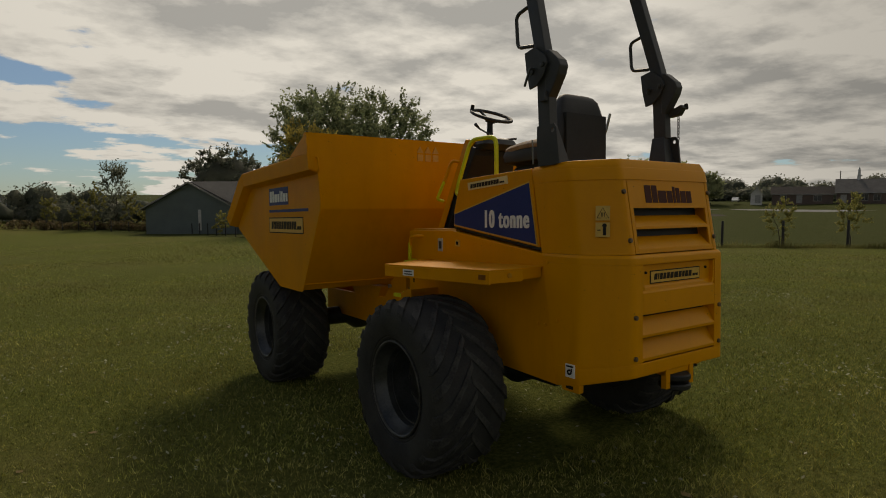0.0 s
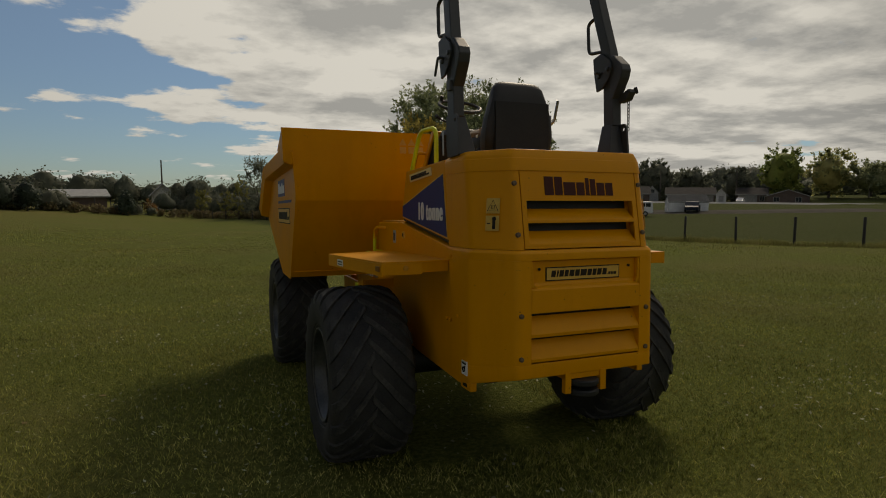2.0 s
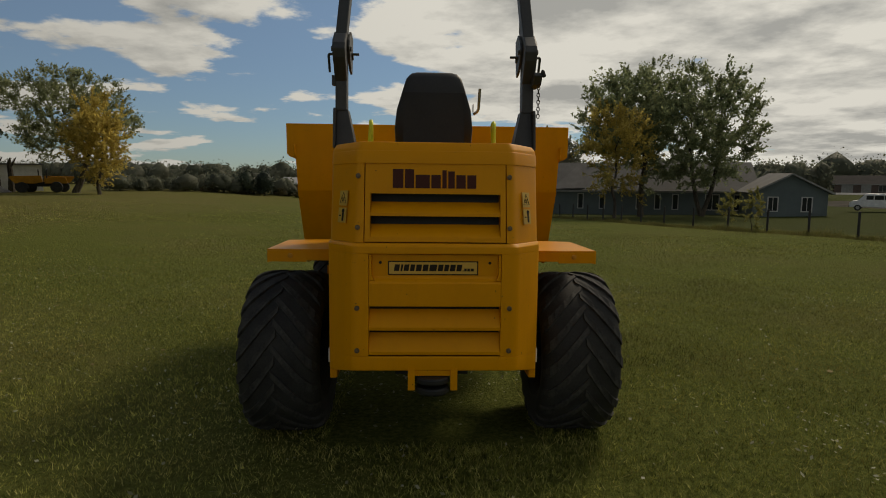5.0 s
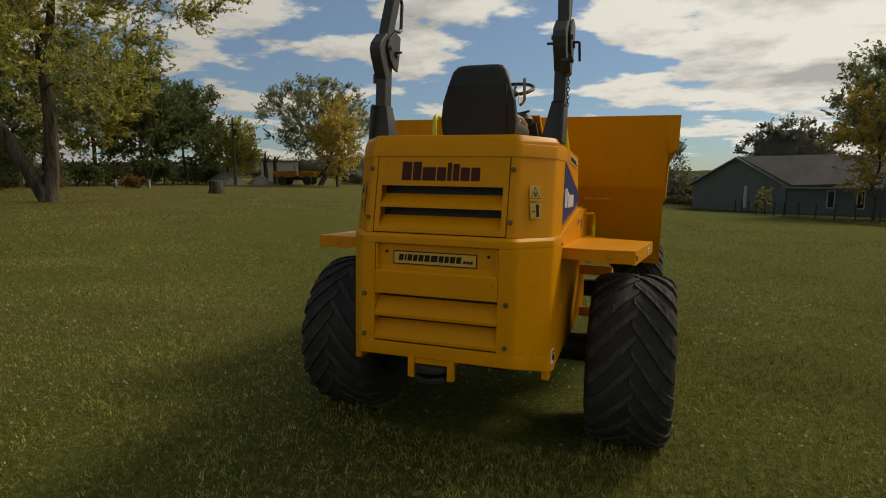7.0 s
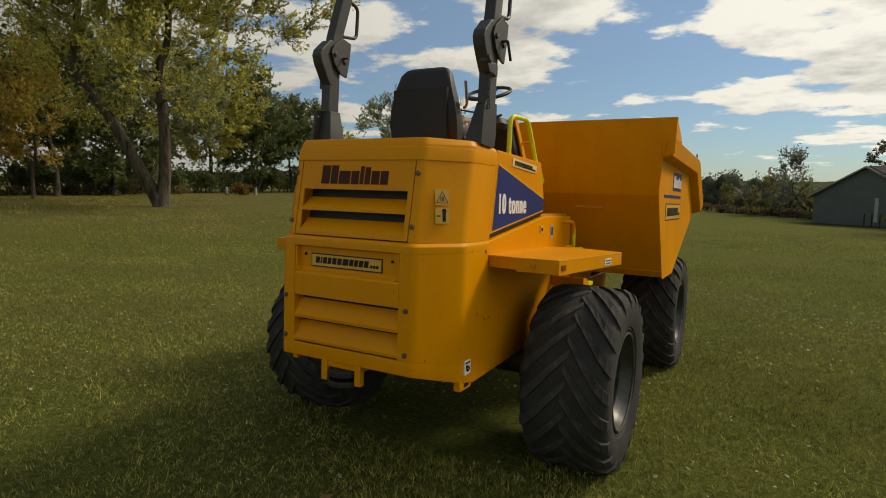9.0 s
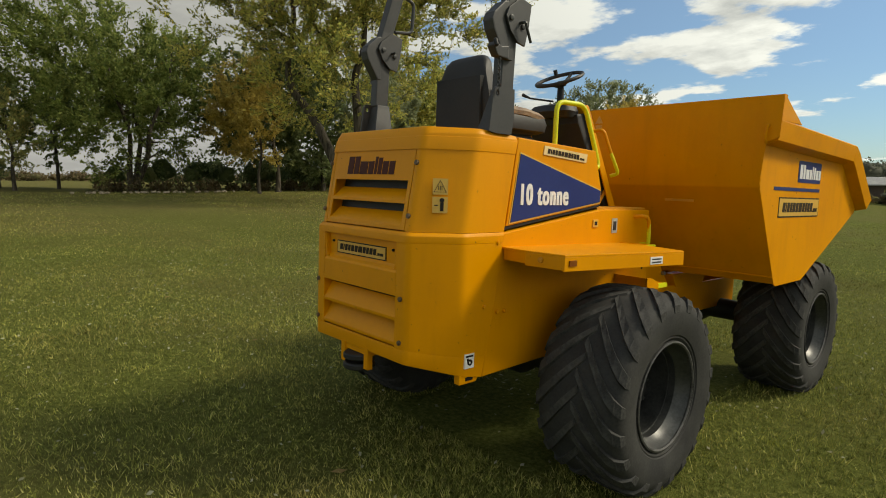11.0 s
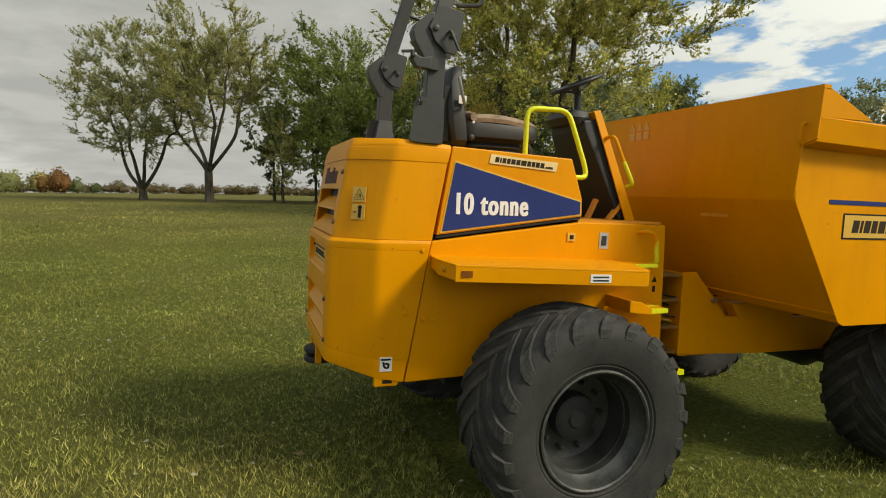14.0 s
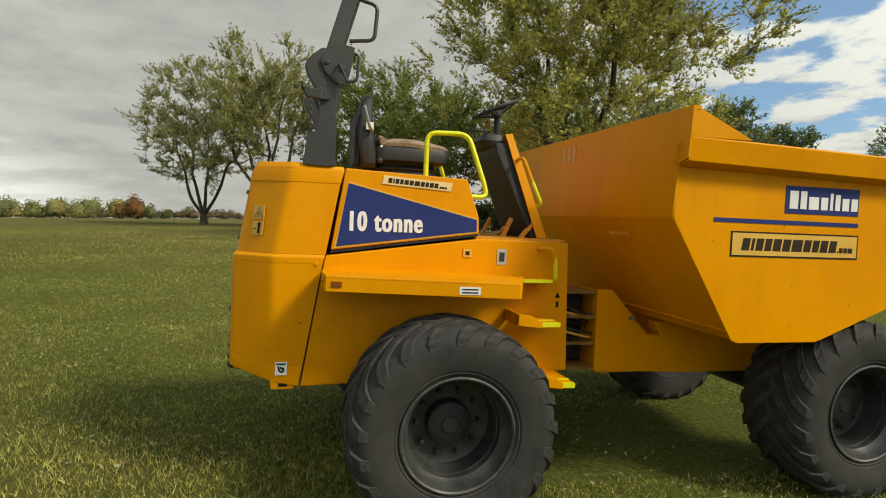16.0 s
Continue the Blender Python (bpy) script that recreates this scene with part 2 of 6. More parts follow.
M["faded"] = material("faded_embossed_paint", (0.60, 0.29, 0.03), (0.69, 0.36, 0.075), 0.5, 0, 20, 90, 0.1)
M["amber"] = material("amber_lens", (0.16, 0.045, 0.006), (0.24, 0.07, 0.008), 0.3, 0, 20, 90)
M["lime"] = material("lime_paint", (0.58, 0.60, 0.010), (0.72, 0.74, 0.02), 0.42, 0, 6, 60, 0.05)
M["blue"] = material("blue_decal", (0.018, 0.032, 0.145), (0.023, 0.040, 0.172), 0.42, 0, 3, 60, 0.0, 0.2)
M["white"] = material("white_decal", (0.72, 0.72, 0.72), (0.8, 0.8, 0.8), 0.4, 0, 5, 60)
M["silver"] = material("silver_sticker", (0.34, 0.34, 0.33), (0.46, 0.46, 0.45), 0.5, 0.0, 20, 90)
M["plate"] = material("faded_yellow_sticker", (0.50, 0.29, 0.035), (0.60, 0.37, 0.07), 0.45, 0, 5, 60)
M["cream"] = material("cream_sticker", (0.62, 0.36, 0.055), (0.70, 0.43, 0.085), 0.4, 0, 5, 60)
M["palecream"] = material("pale_cream_sticker", (0.70, 0.52, 0.24), (0.78, 0.60, 0.31), 0.35, 0, 5, 60)
M["ink"] = material("dark_ink", (0.010, 0.008, 0.007), (0.018, 0.015, 0.013), 0.6, 0, 5, 60, 0.0, 0.2)
M["print"] = material("brown_black_print", (0.022, 0.014, 0.008), (0.034, 0.022, 0.013), 0.6, 0, 5, 60, 0.0, 0.2)
M["maroon"] = material("maroon_print", (0.055, 0.014, 0.009), (0.075, 0.019, 0.012), 0.6, 0, 5, 60, 0.0, 0.2)
M["steel"] = material("bare_steel", (0.25, 0.25, 0.25), (0.45, 0.45, 0.44), 0.35, 0.9, 6, 60, 0.05)
M["boltsteel"] = material("dull_bolt_steel", (0.055, 0.036, 0.022), (0.18, 0.12, 0.07), 0.55, 0.25, 30, 120, 0.1)
M["hose"] = material("hose_rubber", (0.015, 0.015, 0.016), (0.04, 0.04, 0.04), 0.5, 0, 8, 60)
M["bark"] = material("bark", (0.026, 0.022, 0.017), (0.125, 0.108, 0.085), 0.95, 0, 4, 16, 1.0, 0.15, stretch=(1, 1, 0.16))
M["wood"] = material("weathered_wood", (0.05, 0.042, 0.035), (0.15, 0.13, 0.11), 0.85, 0, 3, 25, 0.4, stretch=(1, 1, 0.15))
M["rubble"] = material("pale_rubble", (0.22, 0.18, 0.13), (0.45, 0.38, 0.28), 0.85, 0, 4, 30, 0.3)
M["post"] = material("black_post", (0.010, 0.010, 0.010), (0.028, 0.026, 0.024), 0.7, 0, 4, 30, 0.2)
M["siding"] = material("blue_grey_siding", (0.094, 0.122, 0.124), (0.126, 0.160, 0.161), 0.7, 0, 0.6, 20, 0.1)
M["roof"] = material("grey_shingles", (0.075, 0.072, 0.070), (0.125, 0.12, 0.115), 0.85, 0, 0.7, 14, 0.3)
M["brownroof"] = material("brown_shingles", (0.022, 0.020, 0.020), (0.042, 0.038, 0.037), 0.95, 0, 0.7, 14, 0.3, 0.15)
M["brick"] = material("red_brick_wall", (0.075, 0.055, 0.048), (0.12, 0.085, 0.07), 0.8, 0, 0.8, 16, 0.2)
M["trimwhite"] = material("white_trim", (0.42, 0.42, 0.41), (0.56, 0.56, 0.55), 0.6, 0, 2, 30)
M["paletrim"] = material("weathered_trim", (0.20, 0.20, 0.19), (0.32, 0.32, 0.31), 0.7, 0, 2, 30)
M["pale"] = leaf_material("pale_dry_leaves", [(0.22, 0.22, 0.12), (0.36, 0.36, 0.24), (0.48, 0.48, 0.36)], 0.5, 0.5)
M["litter"] = leaf_material("brown_leaf_litter", [(0.17, 0.115, 0.045), (0.27, 0.19, 0.075), (0.36, 0.27, 0.10)], 0.2)
M["glass"] = material("dark_window_glass", (0.02, 0.024, 0.028), (0.03, 0.035, 0.04), 0.08, 0, 2, 30)
M["asphalt"] = material("pale_asphalt", (0.22, 0.22, 0.215), (0.33, 0.325, 0.315), 1.0, 0, 0.3, 20, 0.2, 0.05)
M["drive"] = material("brown_gravel_drive", (0.055, 0.050, 0.042), (0.095, 0.086, 0.072), 1.0, 0, 0.5, 12, 0.3, 0.02)
M["vanwhite"] = material("white_car_paint", (0.62, 0.62, 0.63), (0.75, 0.75, 0.75), 0.25, 0, 2, 30)
M["navy"] = material("dark_blue_car_paint", (0.012, 0.018, 0.034), (0.018, 0.026, 0.048), 0.6, 0, 2, 30, 0.0, 0.2)
M["gravel"] = material("grey_gravel", (0.16, 0.155, 0.15), (0.34, 0.33, 0.31), 0.95, 0, 2, 12, 0.8)
M["green"] = leaf_material("green_leaves", [(0.13, 0.180, 0.048), (0.22, 0.275, 0.078), (0.36, 0.385, 0.115)], 0.6)
M["olive"] = leaf_material("yellowing_leaves", [(0.26, 0.31, 0.085), (0.40, 0.42, 0.12), (0.54, 0.50, 0.14), (0.66, 0.55, 0.15)], 0.66)
M["elm"] = leaf_material("thinning_elm_leaves", [(0.23, 0.275, 0.105), (0.34, 0.36, 0.14), (0.45, 0.43, 0.165), (0.55, 0.47, 0.17)], 0.64)
M["elmgrey"] = leaf_material("dull_elm_leaves", [(0.22, 0.26, 0.12), (0.32, 0.345, 0.16), (0.42, 0.42, 0.19), (0.52, 0.46, 0.19)], 0.64)
M["sapling"] = leaf_material("sapling_leaves", [(0.20, 0.21, 0.07), (0.30, 0.29, 0.10), (0.38, 0.34, 0.12)], 0.6)
M["poplar"] = leaf_material("dull_poplar_leaves", [(0.155, 0.195, 0.105), (0.225, 0.262, 0.14), (0.31, 0.335, 0.175)], 0.60)
M["dark"] = leaf_material("dark_green_leaves", [(0.10, 0.135, 0.056), (0.16, 0.20, 0.080), (0.24, 0.265, 0.11)], 0.56)
M["greygreen"] = leaf_material("grey_green_leaves", [(0.20, 0.23, 0.13), (0.28, 0.31, 0.17), (0.37, 0.385, 0.21)], 0.62)
# distance haze is put into this leaf colour: paler and greyer than nearer leaves
M["far"] = leaf_material("hazed_far_leaves", [(0.120, 0.140, 0.105), (0.165, 0.180, 0.130), (0.205, 0.208, 0.150)], 0.55)
M["gold"] = leaf_material("golden_leaves", [(0.40, 0.31, 0.085), (0.54, 0.43, 0.12), (0.66, 0.53, 0.16)], 0.62)
M["rust"] = leaf_material("rusty_leaves", [(0.17, 0.085, 0.035), (0.25, 0.125, 0.045), (0.24, 0.17, 0.05)], 0.4)
M["needles"] = leaf_material("dark_needles", [(0.040, 0.056, 0.042), (0.062, 0.080, 0.056)], 0.25)
M["dead"] = leaf_material("dry_weeds", [(0.12, 0.085, 0.045), (0.20, 0.15, 0.08), (0.13, 0.13, 0.055)], 0.4)
M["weed"] = leaf_material("field_weeds", [(0.13, 0.14, 0.040), (0.18, 0.175, 0.055), (0.26, 0.22, 0.09)], 0.3, 0.1)
M["blade"] = leaf_material("grass_blades", [(0.138, 0.164, 0.039), (0.232, 0.256, 0.061), (0.325, 0.328, 0.090), (0.45, 0.42, 0.175)], 0.15, 0.1, 13.0)


def lawn_material():
    m = bpy.data.materials.new("lawn")
    m.use_nodes = True
    nt = m.node_tree
    b = nt.nodes["Principled BSDF"]
    fine = ramp(nt, tex(nt, 26.0, 6.0, 0.7), [(0.3, (0.046, 0.056, 0.013)), (0.5, (0.102, 0.118, 0.027)), (0.72, (0.190, 0.195, 0.057))])
    dry = ramp(nt, tex(nt, 9.0, 6.0, 0.7), [(0.32, (0.080, 0.080, 0.024)), (0.7, (0.205, 0.172, 0.068))])
    where = ramp(nt, tex(nt, 0.16, 5.0, 0.62), [(0.46, (0, 0, 0)), (0.68, (0.75, 0.75, 0.75))])
    pos = nt.nodes.new("ShaderNodeTexCoord")
    xyz = nt.nodes.new("ShaderNodeSeparateXYZ")
    nt.links.new(pos.outputs["Object"], xyz.inputs[0])
    west = nt.nodes.new("ShaderNodeMapRange")
    west.interpolation_type = "SMOOTHSTEP"
    for key, value in (("From Min", -9.0), ("From Max", -24.0), ("To Min", 0.0), ("To Max", 0.60)):
        west.inputs[key].default_value = value
    nt.links.new(xyz.outputs["X"], west.inputs["Value"])
    patch = nt.nodes.new("ShaderNodeMath")
    patch.operation = "MULTIPLY_ADD"
    patch.use_clamp = True
    patch.inputs[1].default_value = 0.8
    nt.links.new(where, patch.inputs[0])
    nt.links.new(west.outputs["Result"], patch.inputs[2])
    mown = blend(nt, patch.outputs[0], fine, dry)
    rough_field = ramp(nt, tex(nt, 3.0, 6.0, 0.7), [(0.32, (0.025, 0.035, 0.012)), (0.7, (0.058, 0.066, 0.024))])
    line = nt.nodes.new("ShaderNodeMath")
    line.operation = "MULTIPLY_ADD"
    line.inputs[1].default_value = 0.42
    nt.links.new(xyz.outputs["Y"], line.inputs[0])
    nt.links.new(xyz.outputs["X"], line.inputs[2])
    beyond = nt.nodes.new("ShaderNodeMapRange")
    beyond.interpolation_type = "SMOOTHSTEP"
    for key, value in (("From Min", 29.0), ("From Max", 36.0), ("To Min", 0.0), ("To Max", 0.8)):
        beyond.inputs[key].default_value = value
    nt.links.new(line.outputs[0], beyond.inputs["Value"])
    nt.links.new(blend(nt, beyond.outputs["Result"], mown, rough_field), b.inputs["Base Color"])
    b.inputs["Roughness"].default_value = 1.0
    b.inputs["Specular IOR Level"].default_value = 0.03
    bp = nt.nodes.new("ShaderNodeBump")
    bp.inputs["Strength"].default_value, bp.inputs["Distance"].default_value = 0.9, 0.04
    nt.links.new(tex(nt, 30.0, 5.0, 0.75), bp.inputs["Height"])
    nt.links.new(bp.outputs[0], b.inputs["Normal"])
    return m


M["lawn"] = lawn_material()


# ---------------------------------------------------------------- mesh tools
def link(name, bm, mat, smooth=False):
    me = bpy.data.meshes.new(name)
    bmesh.ops.recalc_face_normals(bm, faces=bm.faces)
    bm.to_mesh(me)
    bm.free()
    me.materials.append(mat)
    if smooth:
        me.shade_smooth()
        me.set_sharp_from_angle(angle=radians(35))
    return new(name, me)


def part(name, bm, mat, parent, label="", smooth=False):
    ob = link(name, bm, mat, smooth)
    ob.parent = parent
    if label:
        ob["label"] = label
    return ob


def thing(name, label, category, m=None, group="", kind=""):
    e = new(name)
    e.empty_display_size = 0.2
    tagged(e, label, category, group, kind)
    e.matrix_basis = m if m is not None else Matrix.Identity(4)
    return e


def bevel(bm, w, seg=2, angle=30):
    if w > 0:
        es = [e for e in bm.edges if len(e.link_faces) == 2 and e.calc_face_angle(0) > radians(angle)]
        bmesh.ops.bevel(bm, geom=es, offset=w, segments=seg, affect="EDGES", profile=0.6)
    return bm


def box(x0, x1, y0, y1, z0, z1, w=0.004, bm=None):
    b = bmesh.new()
    v = [b.verts.new((x, y, z)) for z in (z0, z1) for y in (y0, y1) for x in (x0, x1)]
    for f in ((0, 2, 3, 1), (4, 5, 7, 6), (0, 1, 5, 4), (2, 6, 7, 3), (0, 4, 6, 2), (1, 3, 7, 5)):
        b.faces.new([v[i] for i in f])
    bevel(b, w)
    return join(bm, b)


def join(bm, b):
    if bm is None:
        return b
    me = bpy.data.meshes.new("tmp")
    b.to_mesh(me)
    b.free()
    bm.from_mesh(me)
    bpy.data.meshes.remove(me)
    return bm


def prism(poly, axis, a, b, w=0.003, bm=None):
    """A polygon in the plane across axis (x: y,z; y: x,z; z: x,y), drawn out from a to b."""
    q = bmesh.new()
    put = {"x": lambda u, v, s: (s, u, v), "y": lambda u, v, s: (u, s, v), "z": lambda u, v, s: (u, v, s)}[axis]
    lo = [q.verts.new(put(u, v, a)) for u, v in poly]
    hi = [q.verts.new(put(u, v, b)) for u, v in poly]
    n = len(poly)
    q.faces.new(lo), q.faces.new(hi[::-1])
    for i in range(n):
        q.faces.new((lo[i], hi[i], hi[(i + 1) % n], lo[(i + 1) % n]))
    bmesh.ops.recalc_face_normals(q, faces=q.faces)
    bevel(q, w)
    return join(bm, q)


def loft(rings, w=0.0, seg=3, bm=None, angle=20):
    q = bmesh.new()
    vs = [[q.verts.new(p) for p in r] for r in rings]
    n = len(rings[0])
    for a, b in zip(vs, vs[1:]):
        for i in range(n):
            q.faces.new((a[i], a[(i + 1) % n], b[(i + 1) % n], b[i]))
    q.faces.new(vs[0][::-1]), q.faces.new(vs[-1])
    bmesh.ops.recalc_face_normals(q, faces=q.faces)
    bevel(q, w, seg, angle)
    return join(bm, q)


def rounded(points, r, n=5):
    """A polyline with its corners rounded."""
    pts = [Vector(p) for p in points]
    out = [pts[0]]
    for a, b, c in zip(pts, pts[1:], pts[2:]):
        d0, d1 = min(r, (a - b).length * 0.49), min(r, (c - b).length * 0.49)
        s, e = b + (a - b).normalized() * d0, b + (c - b).normalized() * d1
        for i in range(n + 1):
            t = i / n
            out.append(s * (1 - t) ** 2 + b * 2 * t * (1 - t) + e * t * t)
    return out + [pts[-1]]


def tube(points, r, n=10, corner=0.0, bm=None, closed=False):
    pts = rounded(points, corner) if corner else [Vector(p) for p in points]
    rr = r if isinstance(r, (list, tuple)) else [r] * len(pts)
    q = bmesh.new()
    rings, side = [], None
    m = len(pts)
    for i, p in enumerate(pts):
        if closed:
            d = (pts[(i + 1) % m] - pts[i - 1]).normalized()
        else:
            d = (pts[min(i + 1, m - 1)] - pts[max(i - 1, 0)]).normalized()
        if side is None:
            side = d.orthogonal().normalized()
        side = (side - d * side.dot(d)).normalized()
        up = d.cross(side)
        rings.append([q.verts.new(p + (side * math.cos(2 * math.pi * k / n) + up * math.sin(2 * math.pi * k / n)) * rr[i]) for k in range(n)])
    pairs = list(zip(rings, rings[1:])) + ([(rings[-1], rings[0])] if closed else [])
    for a, b in pairs:
        for k in range(n):
            q.faces.new((a[k], a[(k + 1) % n], b[(k + 1) % n], b[k]))
    if not closed:
        q.faces.new(rings[0][::-1]), q.faces.new(rings[-1])
    return join(bm, q)


def lathe(profile, n=48, bm=None, closed=False, caps=True):
    """Profile of (radius, x) turned about the x axis."""
    q = bmesh.new()
    rings = [[q.verts.new((x, r * math.cos(2 * math.pi * k / n), r * math.sin(2 * math.pi * k / n))) for k in range(n)] for r, x in profile]
    pairs = list(zip(rings, rings[1:])) + ([(rings[-1], rings[0])] if closed else [])
    for a, b in pairs:
        for k in range(n):
            q.faces.new((a[k], a[(k + 1) % n], b[(k + 1) % n], b[k]))
    if caps and not closed:
        q.faces.new(rings[0]), q.faces.new(rings[-1][::-1])
    return join(bm, q)


def moved(bm, m):
    bmesh.ops.transform(bm, matrix=m, verts=bm.verts)
    return bm


def lettering(text, size, m, stretch=1.0, depth=0.002):
    """Built-in font as a mesh, laid into the plane of m (x along the line, y up); laid thrice for heavy uprights."""
    cu = bpy.data.curves.new("text", "FONT")
    cu.body, cu.size, cu.extrude, cu.align_x, cu.align_y = text, size, depth, "CENTER", "CENTER"
    cu.offset, cu.space_character = size * 0.014, 1.16
    cu.resolution_u = 3
    ob = new("text", cu)
    dg = bpy.context.evaluated_depsgraph_get()
    me = bpy.data.meshes.new_from_object(ob.evaluated_get(dg))
    b = bmesh.new()
    for k, dx in enumerate((-0.042, 0.0, 0.042)):
        q = bmesh.new()
        q.from_mesh(me)
        join(b, moved(q, Matrix.Translation((dx * size, 0, 0.0003 * k))))
    bpy.data.objects.remove(ob)
    bpy.data.curves.remove(cu)
    bpy.data.meshes.remove(me)
    return moved(b, m @ Matrix.Diagonal((stretch, 1, 1, 1)))


WORD = (0.92, 0.34, 0.88, 0.80, 0.98, 0.96, 1.30, 0.90, 0.80, 0.94, 0.92)


def printed_row(x0, x1, z0, h, lean=0.16):
    """Slanting blocks in the rhythm of a bold word of eleven letters and a small ending: lists of (x, z)."""
    out, x, gap = [], x0, 0.24
    k = (x1 - x0) / (sum(WORD) + 11 * gap + 1.9)
    for w in WORD:
        out.append([(x, z0), (x + w * k, z0), (x + w * k + lean * h, z0 + h), (x + lean * h, z0 + h)])
        x += (w + gap) * k
    for w in (0.16, 0.46, 0.46, 0.60):
        out.append([(x, z0), (x + w * k, z0), (x + w * k, z0 + h * (0.42 if w > 0.2 else 0.14)), (x, z0 + h * (0.42 if w > 0.2 else 0.14))])
        x += (w + 0.12) * k
    return out


def plane_frame(origin, xdir, up):
    """A frame whose x runs along xdir, whose y is up, and whose z is the outward normal."""
    x = Vector(xdir).normalized()
    y = (Vector(up) - x * Vector(up).dot(x)).normalized()
    z = x.cross(y)
    m = Matrix((x, y, z)).transposed().to_4x4()
    m.translation = origin
    return m


def bulk(name, verts, faces_n, mat, smooth=False):
    """A mesh from arrays of corners, faces_n corners to each face, none shared."""
    me = bpy.data.meshes.new(name)
    n = len(verts)
    me.vertices.add(n)
    me.vertices.foreach_set("co", np.asarray(verts, dtype=np.float32).ravel())
    me.loops.add(n)
    me.loops.foreach_set("vertex_index", np.arange(n, dtype=np.int32))
    k = n // faces_n
    me.polygons.add(k)
    me.polygons.foreach_set("loop_start", np.arange(0, n, faces_n, dtype=np.int32))
    me.update(calc_edges=True)
    me.validate()
    me.materials.append(mat)
    return new(name, me)


# ---------------------------------------------------------------- ground
def ease(a, b, x):
    t = min(1.0, max(0.0, (x - a) / (b - a)))
    return t * t * (3 - 2 * t)


def terrain(x, y):
    s = 0.4 + 0.6 * ease(-30, -3, x) - 0.7 * ease(18, 80, x)
    ye = max(-60.0, min(70.0, y))
    xe = max(-60.0, min(55.0, x))
    return -0.0388 * ye * s - 0.0106 * xe + 0.55 * math.tanh(0.036 * max(0.0, -x - 5) / 0.55) - 1.45 * ease(90, 190, math.hypot(x, y)) * ease(20, 60, x) + 2.1 * ease(166, 188, math.hypot(x, y)) * ease(136, 160, x)


def axis_lines():
    near = [i * 1.0 for i in range(-24, 25)]
    far, v, step = [], 24.0, 1.3
    while v < 2500:
        v += step
        step *= 1.16
        far.append(v)
    return [-f for f in reversed(far)] + near + far


lines = axis_lines()
gm = bmesh.new()
grid = []
for y in lines:
    row = []
    for x in lines:
        d = math.hypot(x, y)
        z = terrain(x, y)
        if d > 8:
            z += 0.05 * noise.noise(Vector((x * 0.13, y * 0.13, 1.0))) * ease(8, 20, d)
        row.append(gm.verts.new((x, y, z)))
    grid.append(row)
for a, b in zip(grid, grid[1:]):
    for i in range(len(a) - 1):
        gm.faces.new((a[i], a[i + 1], b[i + 1], b[i]))
ground = tagged(link("ground", gm, M["lawn"], True), "mown green lawn with dry yellowish patches, sloping gently", "ground", kind="structure")


def lie(x, y):
    """Height of the lawn under arrays of places near the machine."""
    t = np.clip((x + 30) / 27, 0, 1)
    u = np.clip((x - 18) / 62, 0, 1)
    slope = 0.4 + 0.6 * t * t * (3 - 2 * t) - 0.7 * u * u * (3 - 2 * u)
    return -0.0388 * np.clip(y, -60, 70) * slope - 0.0106 * np.clip(x, -60, 55) + 0.55 * np.tanh(0.036 * np.maximum(0.0, -x - 5) / 0.55)


def tussocks(x, y, scale):
    """Smooth patchiness between -1 and 1, from a few crossed waves."""
    a = np.sin(x * 1.7 * scale + 1.3 * np.sin(y * 0.9 * scale)) * np.sin(y * 1.9 * scale + 1.1 * np.sin(x * 1.1 * scale + 2.0))
    return 0.6 * a + 0.4 * np.sin(x * 4.1 * scale + 2.0 * np.sin(y * 2.7 * scale)) * np.sin(y * 3.7 * scale + 0.7)


def blades(rng, x, y, h, w, sway):
    n = len(x)
    b = rng.random(n) * 2 * np.pi
    lean = rng.normal(0, sway, (n, 2)) * h[:, None]
    p = np.stack([x, y, lie(x, y) - 0.006], 1)
    d = np.stack([np.cos(b) * w, np.sin(b) * w, np.zeros(n)], 1)
    top = p + np.stack([lean[:, 0], lean[:, 1], h], 1)
    return np.stack([p - d, p + d, top], 1).reshape(-1, 3)


def grass_blades():
    rng = np.random.default_rng(5)
    n = 1050000
    r = 17.5 * rng.random(n) ** 0.66
    a = rng.random(n) * 2 * np.pi
    x, y = 0.3 + r * np.cos(a), 0.6 + r * np.sin(a)
    # thinner outwards, none in the dark under the body, and none a few metres south of the machine
    keep = (rng.random(n) < np.clip(1.7 * (1 - r / 17.5), 0, 1)) & ~((abs(x) < 0.75) & (y > 0.7) & (y < 4.6)) & (0.37 * x - 0.93 * y < 4.3)
    x, y = x[keep], y[keep]
    n = len(x)
    patch = tussocks(x, y, 1.0) + 0.8 * tussocks(x + 3, y, 4.3)
    h = (0.022 + 0.034 * rng.random(n) ** 1.5) * (1 + 0.42 * patch)
    w = 0.0020 + 0.0030 * rng.random(n)
    return blades(rng, x, y, h, w, 0.55)


def outer_grass():
    """Coarser tufts further out, where single blades cannot be told apart."""
    rng = np.random.default_rng(6)
    n = 420000
    r = 9 + 41 * rng.random(n) ** 0.8
    a = rng.random(n) * 2 * np.pi
    x, y = r * np.cos(a), r * np.sin(a)
    keep = (x > -40) & (x + 0.42 * y < 33) & (0.37 * x - 0.93 * y < 8.0) & (rng.random(n) < np.clip((50 - r) / 26, 0, 1) * np.clip((r - 9) / 6, 0, 1))
    x, y, r = x[keep], y[keep], r[keep]
    n = len(x)
    patch = tussocks(x, y, 0.45) + 0.6 * tussocks(x + 3, y, 1.7)
    h = (0.028 + 0.035 * rng.random(n)) * (1 + 0.3 * patch)
    w = 0.0045 + 0.00035 * r
    return blades(rng, x, y, h, w, 0.7)


